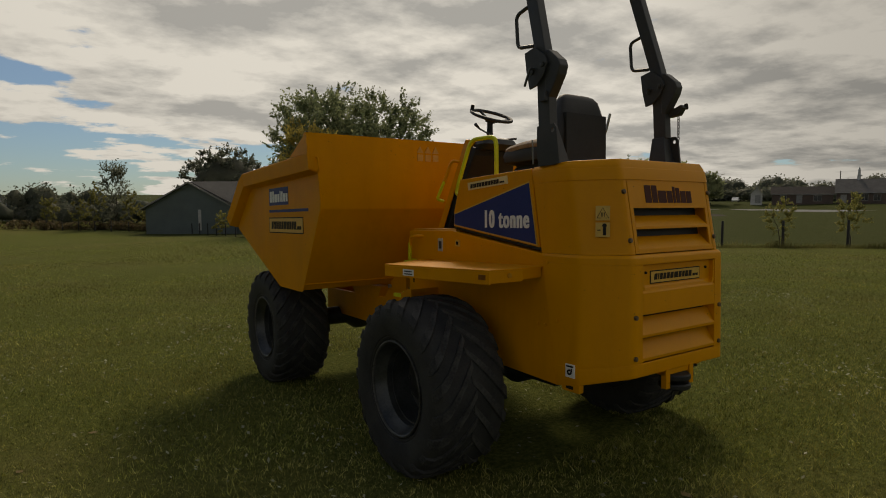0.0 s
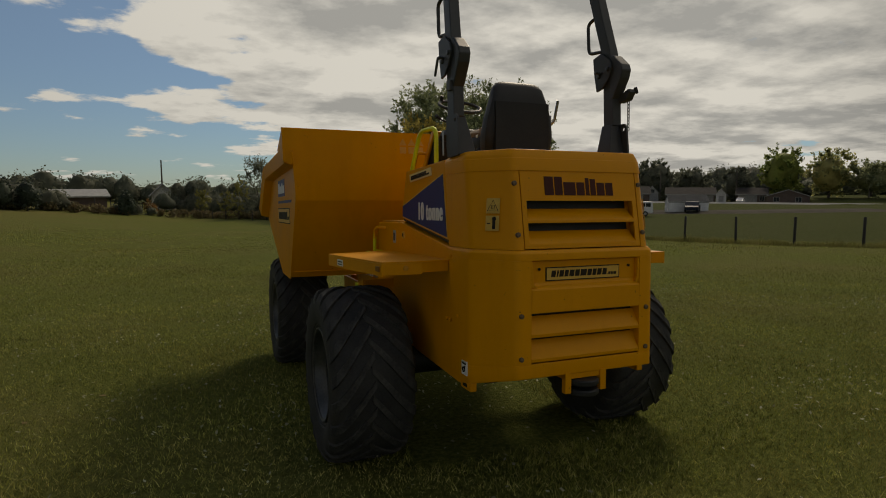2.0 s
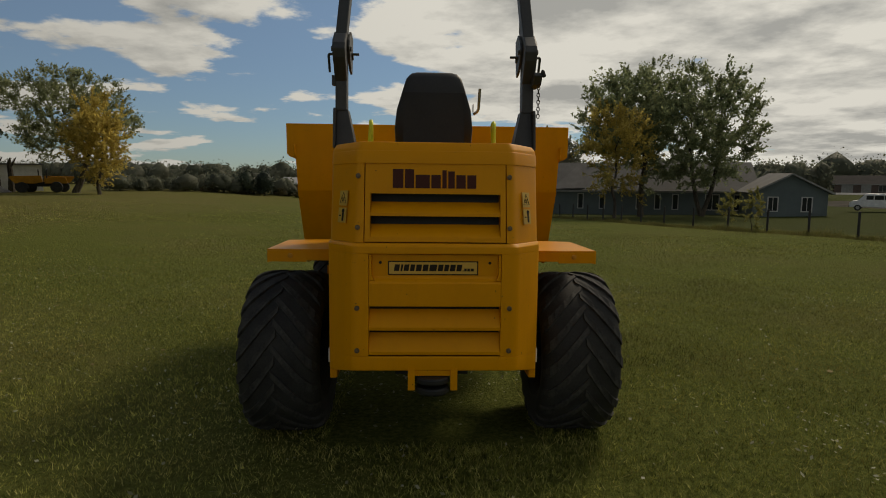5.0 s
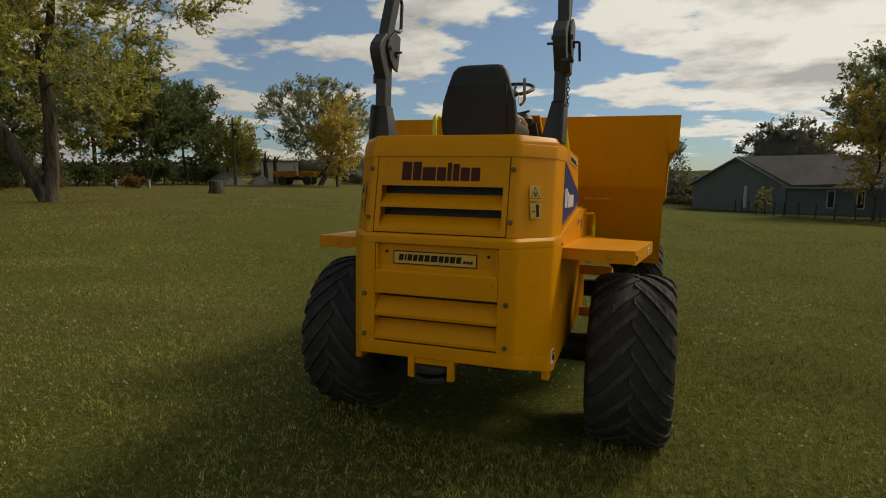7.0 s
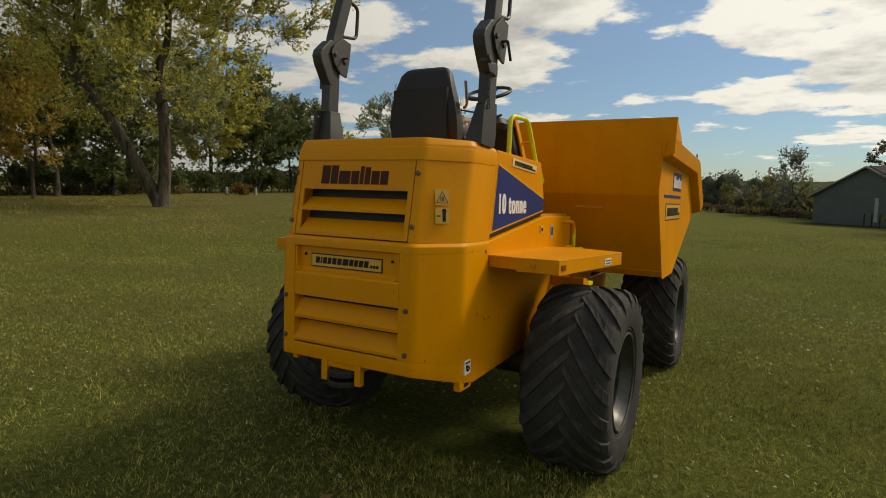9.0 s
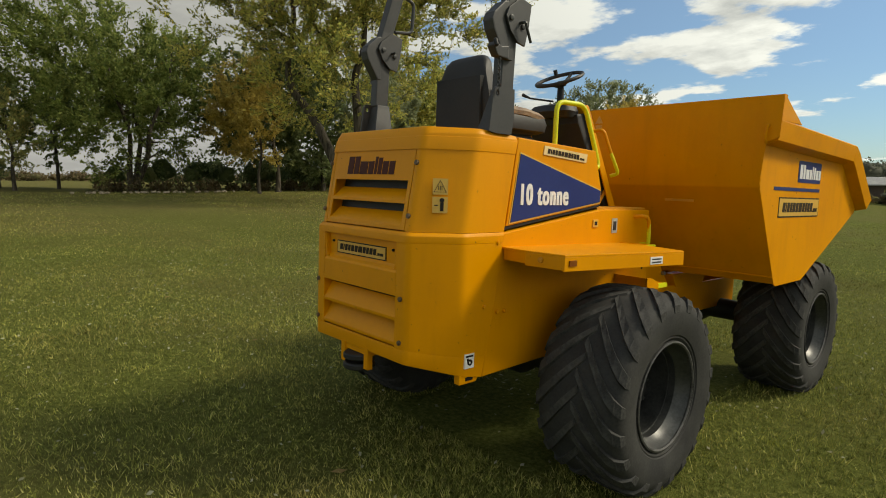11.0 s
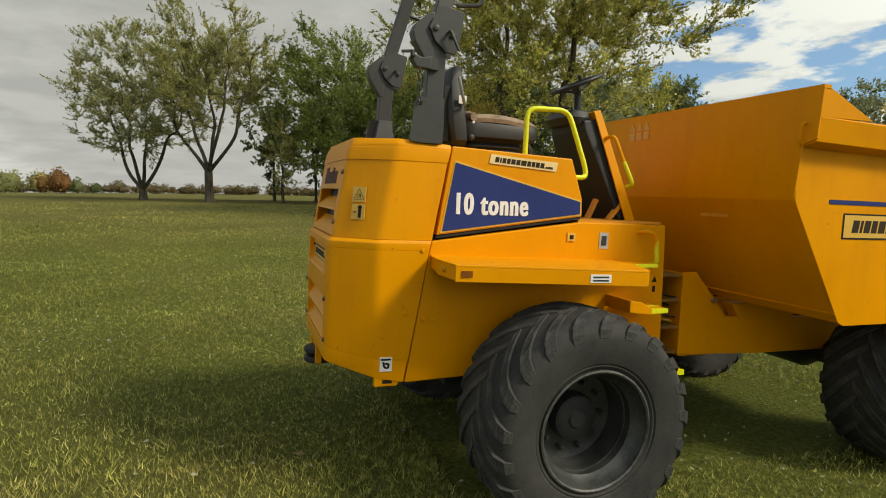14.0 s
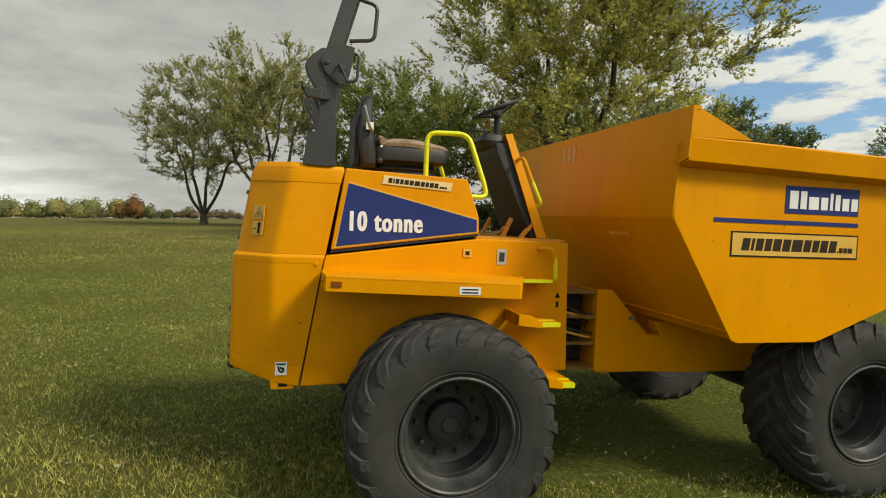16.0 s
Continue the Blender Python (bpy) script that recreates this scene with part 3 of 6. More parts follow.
tagged(bulk("grass", grass_blades(), 3, M["blade"]), "short mown grass blades on the lawn", "grass", kind="stuff")
tagged(bulk("grass", outer_grass(), 3, M["blade"]), "short mown grass further out on the lawn", "grass", kind="stuff")


def flecks(name, label, n, where, size, mat, seed, lift=0.02, tilt=0.35):
    """Small leaves lying nearly flat on the lawn."""
    rng = np.random.default_rng(seed)
    x, y = where(rng, n)
    z = np.array([terrain(u, v) for u, v in zip(x, y)]) + lift
    a = rng.random(n) * 2 * np.pi
    s = size * (0.6 + 0.8 * rng.random(n))
    c = np.stack([x, y, z], 1)
    u = np.stack([np.cos(a), np.sin(a), rng.normal(0, tilt, n)], 1) * s[:, None]
    v = np.stack([-np.sin(a), np.cos(a), rng.normal(0, tilt, n)], 1) * s[:, None] * 0.6
    q = np.stack([c - u, c - v, c + u, c + v], 1).reshape(-1, 3)
    tagged(bulk(name, q, 4, mat), label, "leaves", kind="stuff")


def drift(g, n):
    """Leaves blown into loose drifts round the machine."""
    cx, cy = g.uniform(-9, 9, 60), g.uniform(-6, 10, 60)
    k = g.integers(0, 60, n)
    loose = g.random(n) < 0.45
    return np.where(loose, g.uniform(-10, 10, n), cx[k] + g.normal(0, 0.5, n)), np.where(loose, g.uniform(-6, 11, n), cy[k] + g.normal(0, 0.5, n))


flecks("fallen_leaves", "small pale leaves drifted over the lawn", 8000, drift, 0.0155, M["pale"], 31, 0.046)
flecks("fallen_leaves", "brown fallen leaves under the trees", 22000, lambda g, n: (-23 + g.normal(0, 7, n), 16 + g.normal(0, 9, n)), 0.040, M["litter"], 32, 0.012, 0.06)
# ---------------------------------------------------------------- the dumper
dumper = thing("site_dumper", "yellow ten tonne site dumper with big black tyres on grass", "dumper", SLOPE @ pose(0, 0, 0, 0, 0, 1.2))
FX = -0.015
Y = M["yellow"]


def ring(ry, hw, cx, cy, sx, sy, z, zc=None, zs=None, notch=0.0, depth=0.05, r=0.032):
    """Plan outline of the tail: flat rear, slanting corners, flat sides; the corners are rolled."""
    zc, zs = z if zc is None else zc, z if zs is None else zs
    half = [Vector((notch or hw * 0.5, ry, z)), Vector((hw, ry, z)), Vector((cx, cy, zc)), Vector((sx, sy, zs))]
    right = rounded(half, r, 4)[1:]
    pts = [tuple(p) for p in right] + [(-p.x, p.y, p.z) for p in reversed(right)]
    if notch:
        pts += [(-notch, ry, z), (-notch, ry + depth, z), (notch, ry + depth, z), (notch, ry, z)]
    return pts


# lower cowl, with the recess for the louvred panel
cowl = loft([ring(-0.055, 0.45, 0.615, 0.205, 0.622, 0.362, 0.765, 0.695, 0.665), ring(-0.055, 0.45, 0.617, 0.203, 0.622, 0.385, 0.845, 0.80, 0.79)], 0.006)
loft([ring(-0.055, 0.45, 0.617, 0.203, 0.622, 0.385, 0.845, 0.80, 0.79, 0.362, 0.085), ring(-0.052, 0.448, 0.618, 0.198, 0.624, 0.487, 1.41, notch=0.362, depth=0.085)], 0.0, bm=cowl)
loft([ring(-0.052, 0.448, 0.618, 0.198, 0.624, 0.487, 1.41), ring(-0.050, 0.447, 0.618, 0.197, 0.624, 0.496, 1.448), ring(-0.034, 0.437, 0.610, 0.205, 0.618, 0.50, 1.466)], 0.003, bm=cowl)
part("rear_cowl", cowl, Y, dumper, smooth=True)
hood = loft([ring(-0.026, 0.432, 0.606, 0.203, 0.614, 0.503, 1.468, notch=0.392, depth=0.085), ring(0.048, 0.428, 0.603, 0.280, 0.604, 0.583, 1.908, notch=0.392, depth=0.085)])
loft([ring(0.048, 0.428, 0.603, 0.280, 0.604, 0.583, 1.908), ring(0.066, 0.427, 0.602, 0.298, 0.602, 0.602, 1.985, 1.992, 1.980), ring(0.085, 0.415, 0.585, 0.312, 0.588, 0.602, 2.022, 2.020, 2.002)], 0.006, bm=hood)
part("engine_hood", hood, Y, dumper, smooth=True)
part("hood_lip", loft([ring(0.040, 0.431, 0.606, 0.276, 0.607, 0.583, 1.900), ring(0.058, 0.429, 0.605, 0.293, 0.605, 0.600, 1.972)], 0.003), Y, dumper, smooth=True)


def lean(bm, k=0.168, z0=1.468, y0=-0.026):
    for v in bm.verts:
        v.co.y += y0 + (v.co.z - z0) * k
    return bm


# upper rear panel with two louvres
panel = box(-0.386, 0.386, 0.0, 0.012, 1.735, 1.902, 0.002)
for x0, x1 in ((-0.386, -0.357), (0.357, 0.386)):
    box(x0, x1, 0.0, 0.012, 1.473, 1.735, 0.002, panel)
box(-0.357, 0.357, 0.0, 0.012, 1.473, 1.485, 0.002, panel)
upper = part("upper_panel", lean(panel), Y, dumper)
part("louvre_backing", lean(box(-0.357, 0.357, 0.072, 0.076, 1.48, 1.74, 0)), M["black"], upper)
for zt, zb in ((1.735, 1.612), (1.612, 1.484)):
    part("louvre", lean(prism([(0.070, zt - 0.050), (0.062, zt - 0.044), (-0.001, zb + 0.016), (-0.001, zb), (0.012, zb)], "x", -0.357, 0.357, 0.002)), Y, upper)
# lower rear panel: flat field with the sticker, two louvres beneath
# a shallow pocket for the sticker above, a field flush with the cowl below it
panel = prism([(-0.022, 1.405), (-0.022, 1.285), (-0.030, 1.272), (-0.047, 1.258), (-0.0535, 1.246), (-0.0545, 1.122), (-0.012, 1.118), (-0.012, 1.405)], "x", -0.360, 0.360, 0.003)
lower = part("lower_panel", panel, Y, dumper)
for s in (-1, 1):
    part("pocket_corner", prism([(s * 0.3605, 1.262), (s * 0.3605, 1.405), (s * 0.348, 1.405), (s * 0.346, 1.295), (s * 0.336, 1.270), (s * 0.318, 1.262)][:: s], "y", -0.050, -0.020, 0.006), Y, lower)
part("louvre_backing", box(-0.361, 0.361, 0.022, 0.027, 0.85, 1.12, 0), M["black"], lower)
for zt, zb in ((1.116, 0.988), (0.984, 0.852)):
    part("louvre", prism([(0.012, zt - 0.022), (0.002, zt - 0.016), (-0.055, zb + 0.018), (-0.053, zb), (-0.040, zb)], "x", -0.361, 0.361, 0.002), Y, lower)


def bolt(p, normal, parent, r=0.016, mat=None):
    b = lathe([(r * 0.5, 0.010), (r * 0.95, 0.008), (r, 0.0), (r, -0.006)], 12)
    n = Vector(normal).normalized()
    q = Vector((1, 0, 0)).rotation_difference(n).to_matrix().to_4x4()
    moved(b, Matrix.Translation(p) @ q)
    part("bolt", b, mat or M["boltsteel"], parent, smooth=True)


for x in (-0.425, 0.408):
    for z in (1.83, 1.55):
        bolt((x, -0.028 + (z - 1.468) * 0.168, z), (0, -1, 0.17), dumper, 0.014)
    for z in (1.112, 0.877):
        bolt((x, -0.056, z), (0, -1, 0), dumper, 0.014, M["boltsteel"])
for p in ((0.622, 0.45, 1.41), (0.622, 0.36, 1.06), (0.622, 0.47, 1.02), (0.622, 0.53, 1.02)):
    for s in (1, -1):
        bolt((s * p[0], p[1], p[2]), (s, 0, 0), dumper, 0.012, Y)
for x in (-0.30, 0.30):
    bolt((x, -0.023, 1.36), (0, -1, 0), lower, 0.008, M["ink"])

# body below the driver, and the side covers that carry the blue field
part("body", prism([(0.374, 0.66), (2.13, 0.72), (2.10, 1.585), (1.475, 1.592), (0.506, 1.462), (0.494, 1.41)], "x", -0.612, 0.612, 0.008), Y, dumper)
side = prism([(0.535, 1.497), (0.612, 1.998), (1.385, 1.972), (1.470, 1.735), (1.476, 1.625)], "x", -0.6, 0.6, 0.008)
for v in side.verts:
    v.co.x *= 1 - 0.008 * max(0, v.co.y - 0.55)
part("side_cover", side, Y, dumper)
seal = prism([(0.528, 1.476), (0.545, 1.502), (1.47, 1.632), (1.47, 1.608)], "x", -0.59, 0.59, 0.002)
part("seal", seal, M["black"], dumper)

# foot well, console and controls
def oval(cx, cy, z, hx, hy, r=0.35, n=20):
    out = []
    for i in range(n):
        a = 2 * math.pi * i / n
        c, s = math.cos(a), math.sin(a)
        out.append((cx + hx * math.copysign(abs(c) ** r, c), cy + hy * math.copysign(abs(s) ** r, s), z))
    return out


part("floor_plate", box(-0.58, 0.58, 1.46, 2.09, 1.588, 1.602, 0.003), M["worn"], dumper)
def taper(poly, low, high, z0=1.60, z1=2.34, w=0.006):
    """A plate drawn out across the machine, low half as wide at its foot and high at its head."""
    b = prism(poly, "x", -1, 1, 0.0)
    for v in b.verts:
        v.co.x *= low + (high - low) * (v.co.z - z0) / (z1 - z0)
    return bevel(b, w)


console = part("console", taper([(1.955, 1.602), (2.035, 1.602), (1.800, 2.285), (1.690, 2.265), (1.700, 2.20)], 0.315, 0.205, w=0.012), M["black"], dumper, "black dashboard column")
part("console_shield", taper([(2.035, 1.60), (2.062, 1.60), (1.812, 2.345), (1.785, 2.335)], 0.338, 0.222, w=0.004), Y, dumper)
pod = loft([oval(0, 1.705, 2.245, 0.185, 0.085, 0.5), oval(0, 1.685, 2.29, 0.195, 0.10, 0.5), oval(0, 1.70, 2.335, 0.165, 0.085, 0.5), oval(0, 1.72, 2.352, 0.11, 0.055, 0.6)])
part("dashboard", pod, M["vinyl"], console, "black rounded dashboard", True)
for s in (-1, 1):
    edge = loft([[(s * (hw - 0.006), y0, z), (s * (hw + 0.006), y0, z), (s * (hw + 0.006), y1, z), (s * (hw - 0.006), y1, z)] for z, hw, y0, y1 in ((1.602, 0.341, 1.985, 2.06), (2.335, 0.225, 1.755, 1.812))], 0.003)
    part("console_side", edge, Y, dumper)
    rail = tube([(s * 0.265, 1.845, 2.155), (s * 0.335, 1.860, 2.165), (s * 0.372, 1.925, 1.985)], 0.013, 10, 0.04)
    part("grab_rail", rail, Y, dumper, smooth=True)
    rail = tube([(s * 0.371, 1.922, 1.995), (s * 0.410, 1.978, 1.845), (s * 0.345, 1.975, 1.83)], 0.0135, 10, 0.03)
    part("grab_rail", rail, M["lime"], dumper, "lime painted grab rail", True)
    rail = tube([(s * 0.448, 1.14, 1.97), (s * 0.450, 1.138, 2.272), (s * 0.472, 1.412, 2.276), (s * 0.512, 1.532, 1.93), (s * 0.522, 1.535, 1.865), (s * 0.545, 1.42, 1.865)], 0.0165, 12, 0.07)
    part("hand_rail", rail, M["lime"], dumper, "bright lime yellow tubular hand rail", True)
    for y0, z0, a in ((1.78, 1.60, 25), (1.88, 1.60, 40)):
        lever = box(-0.02, 0.02, -0.012, 0.012, 0, 0.15, 0.004)
        moved(lever, pose(s * 0.24 + (y0 - 1.83), y0, z0, -a, 0, 0))
        part("pedal", lever, M["worn"], dumper)
part("steering_column", tube([(0.0, 1.775, 2.18), (0.0, 1.765, 2.50)], [0.032, 0.024], 12), M["black"], dumper, smooth=True)
WHEEL = pose(0.0, 1.745, 2.545, 24, 0, 0)
sw = tube([(0.175 * math.cos(a * math.pi / 16), 0.175 * math.sin(a * math.pi / 16), 0) for a in range(32)], 0.014, 8, closed=True)
for a in (90, 210, 330):
    c, s = math.cos(radians(a)), math.sin(radians(a))
    tube([(0.17 * c, 0.17 * s, 0), (0.03 * c, 0.03 * s, -0.045)], 0.011, 8, bm=sw)
join(sw, moved(lathe([(0.02, -0.06), (0.042, -0.055), (0.042, -0.02), (0.02, -0.015)], 16), Matrix.Rotation(radians(-90), 4, "Y")))
tube([(-0.12, 0.128, 0.0), (-0.12, 0.128, 0.05)], 0.016, 8, bm=sw)
part("steering_wheel", moved(sw, WHEEL), M["vinyl"], dumper, smooth=True)
part("gear_lever", tube([(-0.03, 1.72, 2.38), (-0.20, 1.65, 2.41), (-0.26, 1.63, 2.44)], [0.007, 0.007, 0.014], 8), M["vinyl"], dumper, smooth=True)
part("indicator_stalk", tube([(0.03, 1.70, 2.34), (0.17, 1.62, 2.35)], [0.006, 0.010], 8), M["vinyl"], dumper, smooth=True)

# seat
part("seat_base", loft([oval(0, 1.05, 2.0, 0.20, 0.22), oval(0, 1.05, 2.03, 0.19, 0.21), oval(0, 1.05, 2.045, 0.21, 0.23), oval(0, 1.05, 2.07, 0.19, 0.21), oval(0, 1.05, 2.09, 0.21, 0.23)]), M["vinyl"], dumper, smooth=True)
seat = part("seat", loft([oval(0, 1.07, 2.085, 0.21, 0.24), oval(0, 1.08, 2.10, 0.245, 0.275), oval(0, 1.085, 2.15, 0.25, 0.285), oval(0, 1.09, 2.19, 0.235, 0.27)]), M["vinyl"], dumper, smooth=True)
pad = loft([oval(0, 1.10, 2.185, 0.24, 0.255, 0.5), oval(0, 1.11, 2.21, 0.245, 0.265, 0.5), oval(0, 1.11, 2.232, 0.225, 0.245, 0.5), oval(0, 1.11, 2.246, 0.17, 0.18, 0.6)])
for v in pad.verts:
    v.co.z += 0.012 * math.sin((v.co.y - 0.85) * 9.0) - 0.035 * max(0.0, v.co.y - 1.2)
part("seat_pad", pad, M["tan"], seat, "worn tan seat pad", True)
part("seat_bolster", tube([(-0.22, 0.885, 2.225), (-0.12, 0.88, 2.235), (0.12, 0.88, 2.235), (0.22, 0.885, 2.225)], [0.025, 0.036, 0.036, 0.025], 12), M["tan"], seat, "frayed brown bolster", True)
back = []
for z, hx, hy, cy in ((2.04, 0.225, 0.05, 0.80), (2.07, 0.255, 0.062, 0.795), (2.18, 0.262, 0.066, 0.775), (2.30, 0.247, 0.060, 0.762), (2.43, 0.207, 0.052, 0.765), (2.50, 0.186, 0.044, 0.775), (2.535, 0.155, 0.030, 0.785), (2.546, 0.12, 0.015, 0.79)):
    back.append(oval(0, cy, z, hx, hy, 0.45))
backrest = part("backrest", loft(back), M["vinyl"], dumper, "black padded seat back with rounded top", True)
part("backrest_shell", box(-0.20, 0.20, 0.69, 0.725, 2.06, 2.40, 0.015), M["black"], backrest)
for s in (-1, 1):
    part("seat_hinge", moved(lathe([(0.010, -0.016), (0.019, -0.010), (0.019, 0.010), (0.010, 0.016)], 16), pose(s * 0.246, 0.86, 2.09)), M["vinyl"], seat, smooth=True)
    part("hinge_cap", moved(lathe([(0.004, -0.007), (0.009, -0.004), (0.009, 0.004), (0.004, 0.007)], 14), pose(s * 0.256, 0.868, 2.185)), M["white"], seat, "small white cap", True)
part("recliner_lever", tube([(0.27, 0.80, 2.28), (0.30, 0.78, 2.30), (0.305, 0.74, 2.44)], 0.010, 8, 0.02), M["steel"], backrest, "bright steel lever", True)
part("seat_label", box(0.262, 0.266, 0.76, 0.81, 2.29, 2.34, 0), M["white"], backrest, "small white label")

# folding roll bar
def holed_plate(outline, hole, r, x0, x1, n=24):
    """A plate across x with the outline given in (y, z) and a round hole through it."""
    cy, cz = hole
    ring_in, ring_out = [], []
    for k in range(n):
        a = 2 * math.pi * k / n
        dy, dz = math.cos(a), math.sin(a)
        far = 9.0
        for (ya, za), (yb, zb) in zip(outline, outline[1:] + outline[:1]):
            ey, ez = yb - ya, zb - za
            det = dy * ez - dz * ey
            if abs(det) > 1e-9:
                t = ((ya - cy) * ez - (za - cz) * ey) / det
                u = ((ya - cy) * dz - (za - cz) * dy) / det
                if t > 0 and -1e-6 <= u <= 1 + 1e-6:
                    far = min(far, t)
        ring_in.append((cy + r * dy, cz + r * dz))
        ring_out.append((cy + far * dy, cz + far * dz))
    q = bmesh.new()
    v = [[q.verts.new((x, *p)) for p in line] for x in (x0, x1) for line in (ring_in, ring_out)]
    for k in range(n):
        j = (k + 1) % n
        for a, b in ((0, 1), (1, 3), (3, 2), (2, 0)):
            q.faces.new((v[a][k], v[a][j], v[b][j], v[b][k]))
    return q


for s in (-1, 1):
    x = s * 0.573
    # outer face upright, inner face and rear slanting in towards the post
    base = loft([[(s * xi, y0, z), (s * xo, y0, z), (s * xo, y1, z), (s * xi, y1, z)] for z, xi, xo, y0, y1 in
                 ((2.005, 0.482, 0.600, 0.392, 0.548), (2.03, 0.484, 0.600, 0.395, 0.547), (2.225, 0.526, 0.598, 0.442, 0.545), (2.248, 0.530, 0.598, 0.446, 0.545))], 0.005)
    bar = part("roll_bar_foot", base, M["grey"], dumper, "charcoal steel roll bar foot")
    part("foot_plate", holed_plate([(0.355, 2.004), (0.548, 2.004), (0.546, 2.250), (0.398, 2.250), (0.380, 2.226)], (0.410, 2.214), 0.014, *sorted((s * 0.599, s * 0.612))), M["grey"], bar)
    post = loft([[(x + dx, y + dy, z) for dx, dy in ((-0.034, -0.050), (0.034, -0.050), (0.034, 0.050), (-0.034, 0.050))] for y, z in ((0.488, 2.24), (0.505, 2.66))], 0.007)
    part("roll_bar_post", post, M["grey"], dumper, "charcoal steel lower post")
    xu = x - s * 0.045
    top = loft([[(cx + dx, y + dy, z) for dx, dy in ((-0.034, -0.046), (0.034, -0.046), (0.034, 0.046), (-0.034, 0.046))] for cx, y, z in ((x, 0.495, 2.60), (x, 0.53, 2.74), (xu, 0.735, 3.46))], 0.008)
    part("roll_bar_top", top, M["grey"], dumper, "charcoal steel upper post, raised")
    for k in (-1, 1):
        px = x + k * 0.046
        hinge = prism([(0.440, 2.62), (0.462, 2.668), (0.550, 2.735), (0.640, 2.715), (0.625, 2.60), (0.597, 2.485), (0.535, 2.497), (0.475, 2.55)], "x", px - 0.007, px + 0.007, 0.003)
        h = part("hinge_plate", hinge, M["grey"], dumper)
        for py, pz in ((0.478, 2.615), (0.572, 2.585)):
            bolt((px + k * 0.008, py, pz), (k, 0, 0), h, 0.016, M["rim"])
    part("hinge_block", prism([(0.475, 2.705), (0.445, 2.70), (0.365, 2.628), (0.350, 2.590), (0.366, 2.540), (0.405, 2.478), (0.445, 2.415), (0.475, 2.415)], "x", x - 0.037, x + 0.037, 0.008), M["grey"], dumper)
    part("pin_bracket", box(*sorted((x + s * 0.034, x + s * 0.056)), 0.452, 0.500, 2.395, 2.452, 0.004), M["grey"], dumper)
    part("grab_handle", tube([(x, 0.66, 3.02), (x, 0.775, 2.995), (x, 0.76, 2.785), (x, 0.61, 2.765)], 0.012, 8, 0.04), M["grey"], dumper, smooth=True)
    part("locking_pin", tube([(x - s * 0.10, 0.55, 2.60), (x + s * 0.09, 0.55, 2.60), (x + s * 0.09, 0.60, 2.50)], 0.008, 8, 0.01), M["rim"], dumper, smooth=True)
    if s < 0:
        part("cable_clip", tube([(x + s * 0.05, 0.57, 2.02), (x + s * 0.05, 0.575, 2.17)], 0.006, 6), M["steel"], dumper, smooth=True)
part("roll_bar_cross", tube([(-0.565, 0.737, 3.44), (-0.50, 0.75, 3.49), (0.45, 0.75, 3.49), (0.515, 0.737, 3.44)], 0.045, 8, 0.06), M["grey"], dumper)
part("light_bracket", prism([(0.455, 2.462), (0.400, 2.452), (0.352, 2.470), (0.336, 2.448), (0.372, 2.398), (0.455, 2.392)], "x", 0.588, 0.640, 0.006), M["grey"], dumper)
part("lamp_stub", moved(lathe([(0.007, -0.02), (0.012, -0.014), (0.012, 0.018), (0.006, 0.024)], 14), pose(0.645, 0.345, 2.462, 0, 70, 0)), M["black"], dumper, smooth=True)
chain = bmesh.new()
for i in range(9):
    lk = tube([(0.009 * math.cos(k * math.pi / 4), 0, 0.014 * math.sin(k * math.pi / 4)) for k in range(8)], 0.0028, 5, closed=True)
    join(chain, moved(lk, pose(0.628, 0.395, 2.385 - i * 0.021, 0, 0, 90 * (i % 2))))
part("chain", chain, M["rim"], dumper, "short dark steel chain", True)

